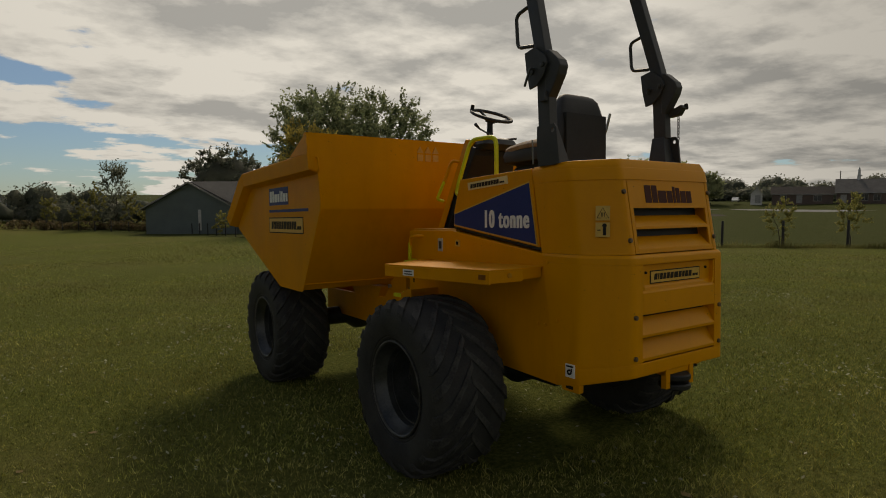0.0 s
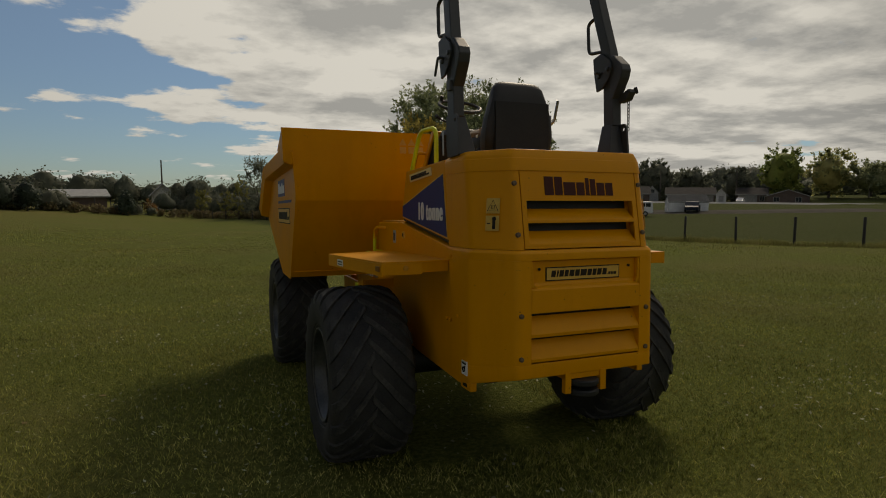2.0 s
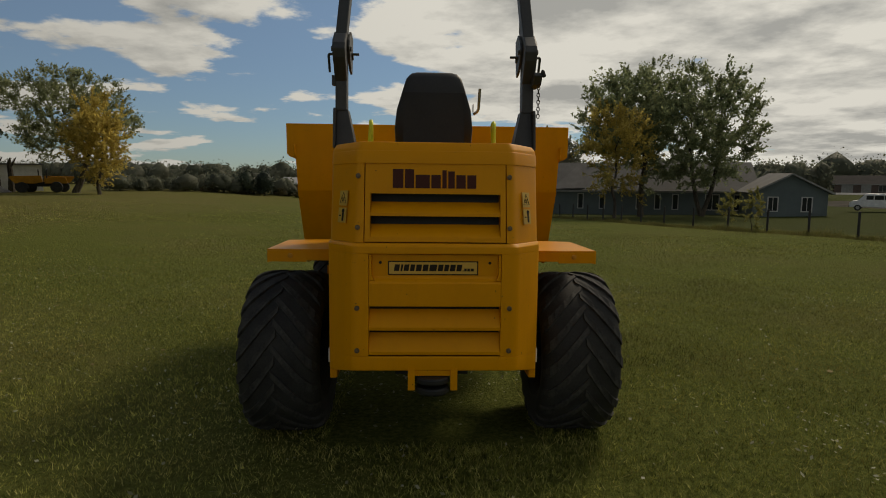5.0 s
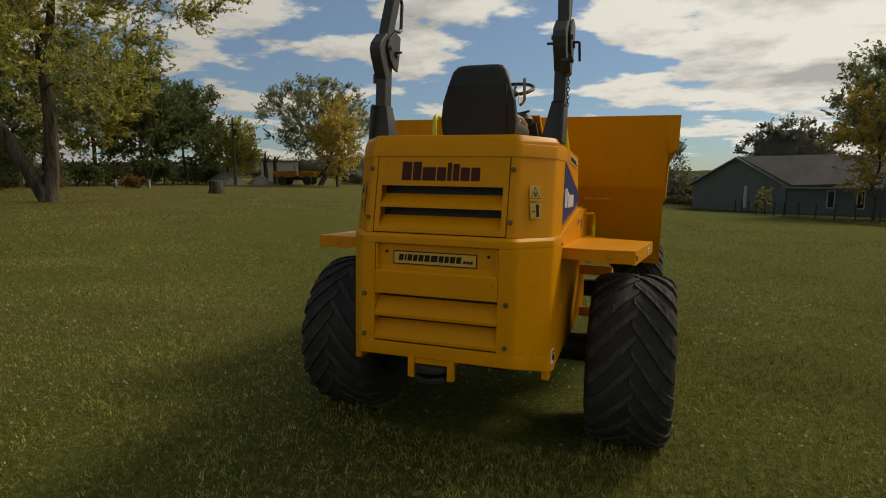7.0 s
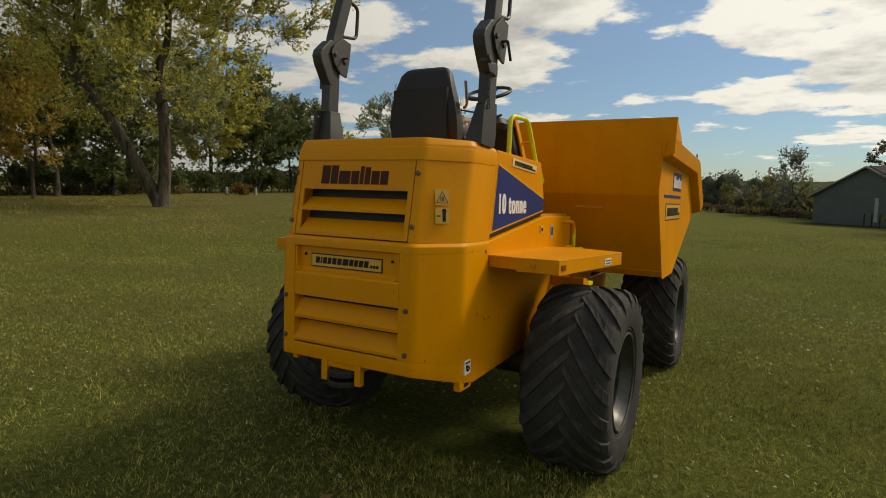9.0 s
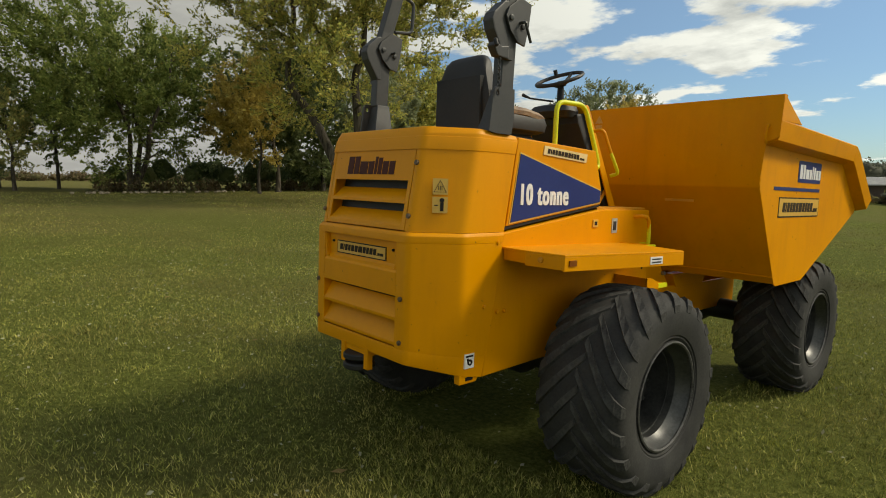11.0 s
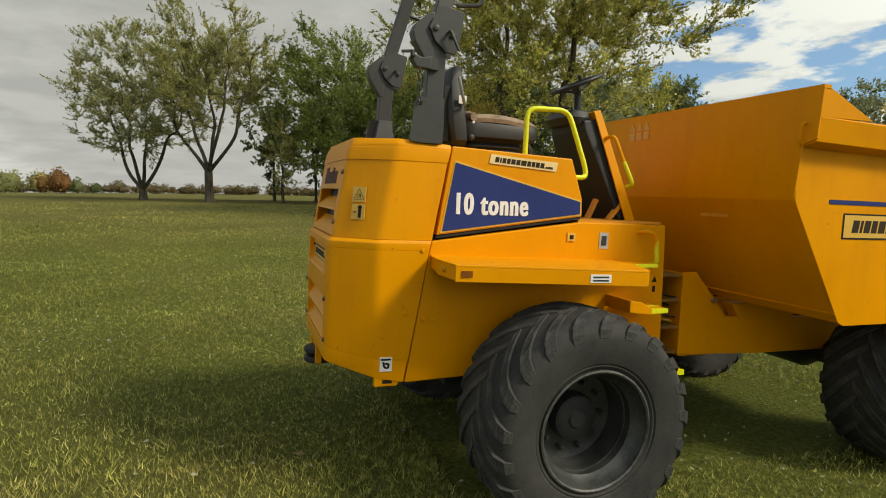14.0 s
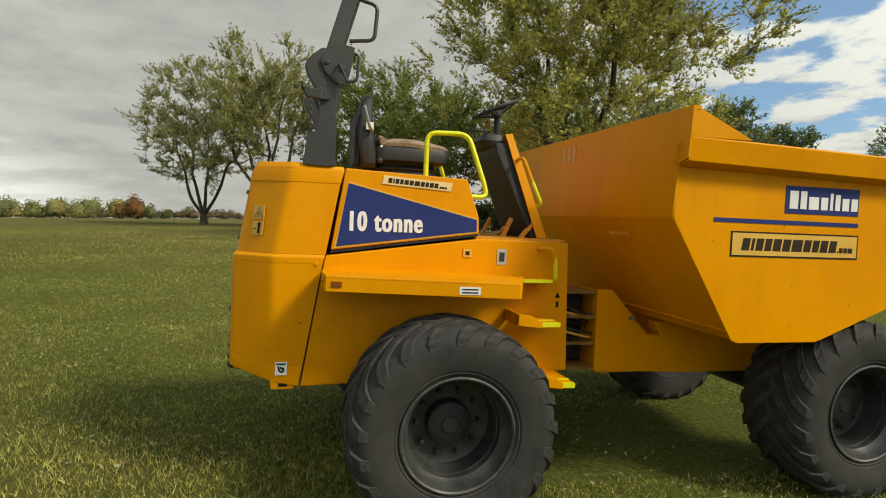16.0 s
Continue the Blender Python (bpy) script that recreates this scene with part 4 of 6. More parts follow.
# fenders, steps and handles on both sides
for s in (-1, 1):
    def flip(pts):
        return [(s * u, v) for u, v in pts][:: s]
    plan = [(0.60, 0.50), (0.80, 0.475), (1.045, 0.490), (1.15, 1.56), (1.12, 1.585), (0.60, 1.80)]
    plate, lips = prism(flip(plan), "z", 1.373, 1.385, 0.003), []
    for a, b, z0 in (((0.80, 0.475), (1.045, 0.490), 1.305), ((0.62, 0.503), (0.80, 0.475), 1.315), ((1.045, 0.490), (1.15, 1.56), 1.300), ((1.15, 1.56), (1.12, 1.585), 1.300), ((1.12, 1.585), (0.90, 1.675), 1.335)):
        d = Vector((b[0] - a[0], b[1] - a[1])).normalized() * 0.014
        lips.append(prism(flip([a, b, (b[0] - d.y, b[1] + d.x), (a[0] - d.y, a[1] + d.x)]), "z", z0, 1.373, 0.0015))
    for q in [plate] + lips:
        for v in q.verts:
            v.co.z -= 0.022 * max(0, (v.co.y - 0.5)) / 1.1
    f = part("fender", plate, Y, dumper)
    for q in lips:
        part("fender_lip", q, Y, f)
    fe = lambda y: 1.045 + (y - 0.49) * 0.0981
    quad = lambda y0, y1, lift: flip([(fe(y0) - 0.004, y0), (fe(y0) + lift, y0), (fe(y1) + lift, y1), (fe(y1) - 0.004, y1)])
    part("reflector", prism(quad(0.52, 0.575, 0.006), "z", 1.325, 1.355, 0.0), M["amber"], f, "small dark amber reflector")
    part("fender_label", prism(quad(1.215, 1.335, 0.003), "z", 1.298, 1.342, 0.0), M["white"], f, "small white label")
    for i in range(2):
        part("print_bar", prism(quad(1.23, 1.32, 0.0045), "z", 1.306 + 0.018 * i, 1.314 + 0.018 * i, 0.0), M["rim"], f)
    bolt((s * 0.90, 0.480, 1.345), (0, -1, 0), f, 0.016, M["worn"])
    for y0, y1, z, x1, h in ((1.71, 1.93, 1.345, 0.77, 0.014), (1.735, 1.955, 1.085, 0.86, 0.022), (1.85, 2.03, 0.725, 0.95, 0.024)):
        tread = box(*sorted((s * 0.60, s * (x1 - 0.03))), y0, y1, z - 0.02, z + 0.004, 0.004)
        prism([(y0, z), (y0 + 0.02, z), (y0 + 0.02, z + 0.02), (y0, z + 0.02)], "x", *sorted((s * 0.62, s * (x1 - 0.03))), 0.002, tread)
        st = part("step", tread, Y, dumper)
        part("step_edge", box(*sorted((s * (x1 - 0.022), s * x1)), y0 + (0.09 if z < 1.2 else 0.0), y1, z - h, z + 0.006, 0.003), M["lime"], st, "lime painted step edge")
        if z < 1.2:
            part("step_edge", box(*sorted((s * (x1 - 0.10), s * (x1 - 0.088))), y0 + 0.11, y1, z, z + 0.010, 0.002), M["lime"], st, "lime painted step edge")
            part("step_wall", box(*sorted((s * 0.61, s * (x1 - 0.014))), y0 - 0.062, y0 - 0.050, z - 0.016, z + 0.058, 0.003), Y, st)
            part("step_bracket", prism([(y0 - 0.06, z + 0.060), (y0 + 0.02, z + 0.050), (y0 + 0.10, z + 0.008), (y0 + 0.10, z - 0.030), (y0 - 0.06, z - 0.012)], "x", *sorted((s * (x1 - 0.012), s * (x1 + 0.001))), 0.003), Y, st)
    part("step_handle", tube([(s * 0.61, 1.89, 1.54), (s * 0.67, 1.91, 1.548), (s * 0.68, 1.975, 1.53), (s * 0.68, 1.985, 1.42)], 0.014, 10, 0.04), Y, dumper, smooth=True)
    part("step_handle", tube([(s * 0.68, 1.980, 1.49), (s * 0.68, 1.990, 1.345), (s * 0.61, 1.992, 1.335)], 0.0145, 10, 0.02), M["lime"], dumper, "lime painted handle", True)
    # stickers and small fittings on the side of the body
    part("socket", box(*sorted((s * 0.61, s * 0.620)), 1.37, 1.425, 1.475, 1.525, 0.002), M["cream"], dumper, "small cream plate")
    part("socket_hole", box(*sorted((s * 0.615, s * 0.623)), 1.385, 1.41, 1.488, 1.512, 0.002), M["ink"], dumper)
    part("side_sticker", box(*sorted((s * 0.61, s * 0.616)), 1.60, 1.665, 1.43, 1.53, 0.0), M["silver"], dumper, "small silver sticker with a dark pictogram")
    part("pictogram", box(*sorted((s * 0.61, s * 0.618)), 1.615, 1.65, 1.45, 1.51, 0.004), M["rim"], dumper)
    tri = prism([(2.02, 1.215), (2.06, 1.215), (2.04, 1.255)], "x", *sorted((s * 0.60, s * 0.6145)), 0.0)
    part("warning_sticker", tri, M["ink"], dumper)
    part("warning_sticker", box(*sorted((s * 0.60, s * 0.6142)), 2.03, 2.05, 1.15, 1.19, 0.0), M["ink"], dumper)
    part("corner_bracket", prism([(0.20, 0.70), (0.20, 0.645), (0.33, 0.645), (0.36, 0.70)], "x", *sorted((s * 0.57, s * 0.612)), 0.006), Y, dumper)
    part("tie_hole", box(*sorted((s * 0.57, s * 0.6145)), 0.245, 0.30, 0.662, 0.682, 0.003), M["ink"], dumper)
    tag = part("tie_sticker", box(*sorted((s * 0.612, s * 0.6245)), 0.225, 0.295, 0.735, 0.815, 0.004), M["white"], dumper, "white sticker with a dark hook sign")
    sign = tube([(s * 0.6245, 0.245, 0.79), (s * 0.6245, 0.25, 0.76), (s * 0.6245, 0.27, 0.752), (s * 0.6245, 0.278, 0.775), (s * 0.6245, 0.255, 0.78)], 0.006, 6, 0.01)
    box(*sorted((s * 0.62, s * 0.6255)), 0.232, 0.288, 0.797, 0.807, 0, sign)
    part("hook_sign", sign, M["ink"], tag)
    # warning plate on the slanting corner of the hood
    wf = plane_frame((s * 0.518, 0.105, 1.66), (s * 0.18 if s > 0 else 0.18, 0.225 if s > 0 else -0.225, 0), (0, 0.17, 1)) @ pose(0, 0, 0.004)
    for dz, hh in ((0.048, 0.042), (-0.048, 0.042)):
        plate = moved(box(-0.040, 0.040, dz - hh, dz + hh, -0.006, -0.0015, 0.0), wf)
        wp = part("warning_plate", plate, M["plate"], dumper, "faded yellow warning sticker")
        if dz > 0:
            t3 = tube([(-0.032, dz - 0.028, -0.002), (0.032, dz - 0.028, -0.002), (0, dz + 0.032, -0.002)], 0.0026, 5, closed=True)
            for k in (-0.012, 0.0, 0.012):
                tube([(k * 0.7, dz - 0.02, -0.002), (k * 0.7, dz + 0.004, -0.002)], 0.0022, 5, bm=t3)
        else:
            t3 = box(0.001, 0.019, dz - 0.032, dz + 0.012, -0.004, 0.0, 0.0)
            join(t3, moved(lathe([(0.004, 0.004), (0.013, 0.004), (0.013, -0.003), (0.004, -0.003)], 12), pose(0.010, dz + 0.024, -0.003, 0, 90, 0)))
            box(-0.03, -0.012, dz - 0.005, dz + 0.001, -0.004, 0.0, 0, t3)
        part("pictogram", moved(t3, wf), M["ink"], wp)

    # blue field, with the payload lettered on it
    xs = lambda y: s * (0.6 * (1 - 0.008 * max(0, y - 0.55)) + 0.002)
    def field(pts, name, mat, lift, lab=""):
        b = bmesh.new()
        v0 = [b.verts.new((xs(y) - s * 0.004, y, z)) for y, z in pts]
        v1 = [b.verts.new((xs(y) + s * lift, y, z)) for y, z in pts]
        b.faces.new(v0), b.faces.new(v1[::-1])
        for i in range(len(pts)):
            j = (i + 1) % len(pts)
            b.faces.new((v0[i], v0[j], v1[j], v1[i]))
        return part(name, b, mat, dumper, lab)
    field([(0.553, 1.508), (0.628, 1.918), (1.462, 1.722), (1.466, 1.632)], "decal_edge", M["cream"], 0.001)
    field([(0.566, 1.519), (0.631, 1.908), (1.456, 1.714), (1.458, 1.640)], "blue_decal", M["blue"], 0.004, "deep blue tapering decal")
    mid = 0.862
    tf = plane_frame((xs(mid) + s * 0.005, mid, 1.672), (-s * 0.005 if s > 0 else -0.005, s * 1.0, 0), (0, 0, 1))
    part("payload_lettering", lettering("10 tonne", 0.170, tf, 0.66), M["white"], dumper, "white lettering reading 10 tonne")
    # maker's club sticker above the blue: cream plate with a row of dark bars
    p = field([(0.835, 1.915), (0.845, 1.968), (1.285, 1.942), (1.275, 1.888)], "maker_sticker", M["palecream"], 0.004, "cream sticker with a dark printed row")
    for poly in printed_row(0.0, 0.375, -0.014, 0.029):
        flat = [((0.870 + u) if s > 0 else (1.250 - u), v) for u, v in poly]
        field([(y, 1.937 + v - (y - 0.885) * 0.062) for y, v in flat][:: s], "print_bar", M["print"], 0.006)


def bars(widths, heights, x0, z0, gap):
    """Blocks in the rhythm of a word: left edges, widths and heights."""
    out, x = [], x0
    for w, h in zip(widths, heights):
        out.append((x, x + w, z0, z0 + h))
        x += w + gap
    return out


name_bars = bars((0.058, 0.050, 0.078, 0.052, 0.024, 0.036, 0.052, 0.050), (0.104, 0.104, 0.074, 0.074, 0.100, 0.094, 0.074, 0.074), -0.236, 1.766, 0.0085)
for x0, x1, z0, z1 in name_bars:
    part("print_bar", lean(box(x0, x1, -0.0025, 0.001, z0, z1, 0.0)), M["maroon"], upper)
st = part("maker_sticker", box(-0.258, 0.236, -0.026, -0.021, 1.292, 1.369, 0.001), M["ink"], lower, "cream sticker with dark border and printed row")
part("sticker_face", box(-0.252, 0.230, -0.0275, -0.023, 1.298, 1.363, 0.0), M["cream"], st)
for poly in printed_row(-0.226, 0.208, 1.314, 0.036):
    part("print_bar", prism(poly, "y", -0.029, -0.024, 0.0), M["print"], st)

# towing hitch under the tail
hitch = box(-0.146, -0.108, -0.06, -0.025, 0.655, 0.775, 0.006)
box(0.089, 0.127, -0.06, -0.025, 0.655, 0.775, 0.006, hitch)
box(-0.146, 0.127, -0.05, 0.12, 0.735, 0.775, 0.004, hitch)
part("hitch_bracket", hitch, Y, dumper)
for z in (0.655, 0.712):
    part("hitch_plate", moved(lathe([(0.05, 0.018), (0.086, 0.018), (0.094, 0.010), (0.094, -0.010), (0.086, -0.018), (0.05, -0.018)], 24), pose(-0.01, -0.022, z, 0, 90, 0)), M["black"], dumper, smooth=True)
part("hitch_pin", tube([(-0.01, -0.022, 0.62), (-0.01, -0.022, 0.76)], 0.018, 10), M["black"], dumper, smooth=True)


# wheels
def tyre_mesh():
    half = [(0.303, 0.192), (0.316, 0.214), (0.340, 0.230), (0.350, 0.228), (0.356, 0.236), (0.41, 0.250), (0.48, 0.255), (0.52, 0.246), (0.552, 0.222), (0.571, 0.18), (0.580, 0.10), (0.583, 0.0)]
    prof = half + [(r, -1.14 * x) for r, x in reversed(half[:-1])]
    return lathe(prof + [(0.290, -0.18), (0.290, 0.18)], 72, closed=True)


def lug_mesh(sgn):
    """One tread bar from the middle of the tyre out over its shoulder."""
    q = bmesh.new()
    shape = [(-0.012, 0.582), (0.06, 0.581), (0.12, 0.578), (0.18, 0.570), (0.218, 0.555), (0.242, 0.525), (0.252, 0.490)]
    secs = []
    for i, (x, r) in enumerate(shape):
        ang = 0.58 * min(1.0, max(0, x) / 0.25) ** 0.9
        h = (0.012, 0.016, 0.018, 0.019, 0.016, 0.009, 0.001)[i]
        w = (0.029, 0.033, 0.037, 0.041, 0.043, 0.040, 0.030)[i]
        ox = (0, 0, 0.001, 0.004, 0.009, 0.010, 0.003)[i]
        row = []
        for dw, top in ((-w, 0), (-w * 0.8, 1), (w * 0.8, 1), (w, 0)):
            an = ang + dw / r
            rr = r + (h if top else -0.012)
            row.append(q.verts.new((sgn * (x + (ox if top else -0.006)) * (1.0 if sgn > 0 else 1.14), rr * math.cos(an), rr * math.sin(an))))
        secs.append(row)
    for u, v in zip(secs, secs[1:]):
        for j in range(3):
            q.faces.new((u[j], u[j + 1], v[j + 1], v[j]))
    q.faces.new(secs[0]), q.faces.new(secs[-1][::-1])
    bmesh.ops.recalc_face_normals(q, faces=q.faces)
    me = bpy.data.meshes.new("tread_lug")
    q.to_mesh(me)
    q.free()
    me.materials.append(M["tread"])
    return me


LUGS = {1: lug_mesh(1), -1: lug_mesh(-1)}


def wheel(x, y, side):
    """side: +1 for the machine's right."""
    m = pose(x, y, 0.563)
    o = side
    rim = lathe([(0.318, o * 0.214), (0.312, o * 0.228), (0.304, o * 0.224), (0.292, o * 0.190), (0.278, o * 0.165), (0.262, o * 0.145), (0.258, o * 0.06), (0.248, o * -0.03), (0.20, o * -0.045), (0.10, o * -0.04), (0.10, o * -0.08), (0.28, o * -0.10), (0.318, o * -0.214)], 56, caps=False)
    w = part("wheel", moved(rim, m), M["rim"], dumper, "dark steel deep-dish wheel", True)
    part("rim_edge", moved(lathe([(0.320, o * 0.212), (0.320, o * 0.231), (0.311, o * 0.234), (0.302, o * 0.228), (0.303, o * 0.212)], 56, closed=True), m), M["rimlip"], w, "scuffed bare rim edge", True)
    part("rim_edge", moved(lathe([(0.265, o * 0.085), (0.265, o * 0.105), (0.252, o * 0.103), (0.252, o * 0.085)], 56, closed=True), m), M["rim"], w, "", True)
    part("tyre", moved(tyre_mesh(), m @ Matrix.Diagonal((o, 1, 1, 1))), M["rubber"], w, "black chunky tractor-tread tyre", True)
    for k in range(21):
        for g in (1, -1):
            lug = new("tread_lug", LUGS[g])
            lug.parent = w
            lug.matrix_basis = m @ Matrix.Diagonal((o, 1, 1, 1)) @ Matrix.Rotation(2 * math.pi * (k + (0.25 if g > 0 else 0.75) + 0.13 * x) / 21, 4, "X")
    hub = lathe([(0.130, o * -0.05), (0.130, o * 0.02), (0.122, o * 0.035), (0.118, o * 0.035), (0.112, o * 0.040), (0.055, o * 0.046), (0.045, o * 0.056), (0.015, o * 0.058)], 32)
    part("hub", moved(hub, m), M["black"], w, "", True)
    for k in range(10):
        a = 2 * math.pi * k / 10
        b = lathe([(0.008, o * 0.010), (0.014, o * 0.002), (0.014, o * -0.045)], 8)
        part("wheel_nut", moved(b, m @ pose(0, 0.185 * math.cos(a), 0.185 * math.sin(a))), M["rim"], w, smooth=True)


for fx, y in ((0.0, 1.197), (FX, 3.965)):
    for s in (1, -1):
        wheel(fx + s * 1.058, y, s)
    part("axle", tube([(fx - 0.95, y, 0.60), (fx - 0.35, y, 0.60), (fx - 0.25, y, 0.60), (fx + 0.25, y, 0.60), (fx + 0.35, y, 0.60), (fx + 0.95, y, 0.60)], [0.10, 0.10, 0.17, 0.17, 0.10, 0.10], 14), M["black"], dumper, smooth=True)

# underside, centre joint and hoses
part("belly", box(-0.25, 0.25, 0.75, 2.05, 0.50, 0.70, 0.03), M["black"], dumper)
part("joint_pin", tube([(FX / 2, 2.28, 0.55), (FX / 2, 2.28, 1.15)], 0.075, 16), M["worn"], dumper, smooth=True)
part("joint_core", box(-0.30, 0.22, 2.07, 2.43, 0.70, 1.20, 0.02), M["black"], dumper)
for z in (0.665, 0.845, 1.04, 1.215):
    part("joint_plate", prism([(-0.42, 2.09), (0.40, 2.09), (0.42, 2.43), (-0.44, 2.43)], "z", z, z + 0.022, 0.004), M["jointplate"], dumper)
rng = random.Random(4)
for i in range(8):
    x0, z0 = 0.39 - 0.035 * (i % 4), 1.12 - 0.035 * i
    part("hose", tube([(x0, 2.05, z0 + 0.05), (x0 + 0.04, 2.18, z0 + 0.02 - 0.03 * rng.random()), (x0 + 0.03, 2.32, z0 - 0.04 + 0.03 * rng.random()), (x0 - 0.02, 2.45, z0 - 0.06)], 0.010 if i % 2 else 0.007, 8, 0.08), M["cream"] if i % 4 == 1 else M["hose"], dumper, smooth=True)

# front chassis
chas = bmesh.new()
for s in (1, -1):
    x = FX + s * 0.43
    prism([(2.44, 0.66), (2.44, 1.25), (2.56, 1.25), (2.86, 0.92), (3.5, 0.90), (4.25, 0.90), (4.25, 0.63), (3.2, 0.63)], "x", x - 0.012, x + 0.012, 0.004, chas)
box(FX - 0.42, FX + 0.42, 2.44, 2.47, 0.66, 1.24, 0.003, chas)
box(FX - 0.42, FX + 0.42, 2.47, 4.22, 0.64, 0.68, 0.003, chas)
box(FX - 0.42, FX + 0.42, 4.2, 4.24, 0.64, 0.9, 0.003, chas)
part("front_chassis", chas, M["skip"], dumper)
for s in (1, -1):
    part("chassis_bolt", tube([(FX + s * 0.435, 2.72, 1.045), (FX + s * 0.47, 2.72, 1.045)], 0.017, 10), M["steel"], dumper, smooth=True)
part("drain_wire", tube([(0.37, 2.50, 0.66), (0.38, 2.55, 0.63), (0.39, 2.62, 0.67), (0.38, 2.64, 0.69)], 0.005, 6), M["worn"], dumper, smooth=True)

# tipping skip
T = 0.010
SW = 1.242                                       # half width at the sides
SIDE = [(2.475, 2.085), (2.455, 1.78), (2.478, 1.735), (2.900, 1.05), (2.945, 1.03), (3.52, 1.03), (3.57, 1.045), (4.96, 1.585), (5.03, 1.68), (4.42, 2.085)]
rows = ((2.405, 1.352, 2.468), (2.115, 1.345, 2.456), (2.085, SW + 0.02, 2.455), (1.784, SW, 2.449), (1.766, SW, 2.455), (1.05, SW, 2.905))
skip = part("skip", loft([[(FX - w, y, z), (FX + w, y, z), (FX + w, y + 0.014, z), (FX - w, y + 0.014, z)] for z, w, y in rows]), M["skip"], dumper, "large yellow tipping skip", True)
for s in (1, -1):
    part("skip_side", prism(SIDE, "x", FX + s * SW - T / 2, FX + s * SW + T / 2, 0.003), M["skip"], skip)


def slab(p, q, x0, x1, t, bm):
    """A plate between two (y, z) points, t thick."""
    (y0, z0), (y1, z1) = p, q
    d = math.hypot(y1 - y0, z1 - z0)
    ny, nz = -(z1 - z0) / d * t, (y1 - y0) / d * t
    return prism([(y0, z0), (y1, z1), (y1 + ny, z1 + nz), (y0 + ny, z0 + nz)], "x", x0, x1, 0.002, bm)


for p, q in (((2.86, 1.10), (3.36, 1.13)), ((3.36, 1.13), (4.96, 1.60)), ((4.96, 1.60), (5.03, 1.68))):
    part("skip_floor", slab(p, q, FX - SW, FX + SW, T, None), M["skip"], skip)
part("back_lip", box(FX - 1.352, FX + 1.352, 2.466, 2.52, 2.385, 2.405, 0.003), M["skip"], skip)
for s in (1, -1):
    x = FX + s * SW
    prof = [(x, 2.075), (x + s * 0.09, 2.105), (x + s * 0.108, 2.235), (x + s * 0.10, 2.245), (x + s * 0.012, 2.225), (x - s * 0.005, 2.09)]
    rim = loft([[(u, y, z + dz) for u, z in prof] for y, dz in ((2.468, -0.006), (4.40, -0.05))], 0.004)
    r = part("side_rim", rim, M["skip"], skip, "flared rim along the skip's side")
    nose = loft([[(u, y + (z - 2.16) * ky, zc + (z - 2.16) * kz) for u, z in prof] for y, zc, ky, kz in ((4.40, 2.11, 0.0, 1.0), (4.50, 2.06, 0.35, 0.95), (5.06, 1.66, 0.62, 0.7))], 0.004)
    part("front_rim", nose, M["skip"], skip)
    part("corner_gusset", loft([[(x + s * u, y, z) for y, z in ((2.47, 2.23), (2.47, 2.40), (2.50, 2.40), (2.875, 2.235))] for u in (0.095, 0.107)], 0.002), M["skip"], skip)
    part("lifting_eye", tube([(x + s * 0.03, 2.452, 2.20), (x + s * 0.03, 2.425, 2.20), (x + s * 0.02, 2.425, 2.10), (x + s * 0.02, 2.452, 2.08)], 0.009, 8, 0.02), M["skip"], skip, smooth=True)
    part("skip_foot", prism([(2.90, 1.02), (3.60, 1.02), (3.50, 0.90), (2.98, 0.90)], "x", FX + s * 0.40 - 0.05, FX + s * 0.40 + 0.05, 0.006), M["skip"], skip)
    # decals on the skip's side
    xo = x + s * (T / 2)
    plate = lambda y0, y1, z0, z1, lift: box(*sorted((xo - s * 0.002, xo + s * lift)), y0, y1, z0, z1, 0.0)
    part("logo_panel", plate(3.225, 3.785, 1.832, 2.002, 0.003), M["blue"], skip, "blue panel with white blocks")
    word = bars((0.062, 0.046, 0.074, 0.052, 0.022, 0.038, 0.052, 0.050), (0.110, 0.110, 0.078, 0.078, 0.106, 0.100, 0.078, 0.078), 0.03, 1.862, 0.0175)
    for u0, u1, z0, z1 in word:
        y0, y1 = (3.225 + u0, 3.225 + u1) if s > 0 else (3.785 - u1, 3.785 - u0)
        part("print_bar", plate(y0, y1, z0, z1, 0.005), M["white"], skip)
    part("stripe", plate(2.725, 3.79, 1.762, 1.788, 0.003), M["blue"], skip, "blue stripe")
    part("maker_sticker", plate(2.852, 3.80, 1.558, 1.712, 0.003), M["ink"], skip, "cream sticker with dark border and printed row")
    part("sticker_face", plate(2.862, 3.79, 1.568, 1.702, 0.004), M["cream"], skip)
    for poly in printed_row(0.075, 0.895, 1.598, 0.074):
        flat = [(2.852 + u if s > 0 else 3.80 - u, v) for u, v in poly]
        part("print_bar", prism(flat, "x", *sorted((xo - s * 0.002, xo + s * 0.006)), 0.0), M["print"], skip)
for i in range(3):
    x = -0.10 - 0.085 * i
    part("embossed_sign", prism([(x - 0.036, 2.29), (x + 0.036, 2.29), (x, 2.352)], "y", 2.456, 2.462, 0.0), M["faded"], skip)
    part("embossed_sign", box(x - 0.03, x + 0.03, 2.455, 2.4615, 2.215, 2.275, 0.004), M["faded"], skip)
part("marker_plate", box(0.55, 0.78, 2.438, 2.446, 1.655, 1.675, 0.001), M["worn"], skip)


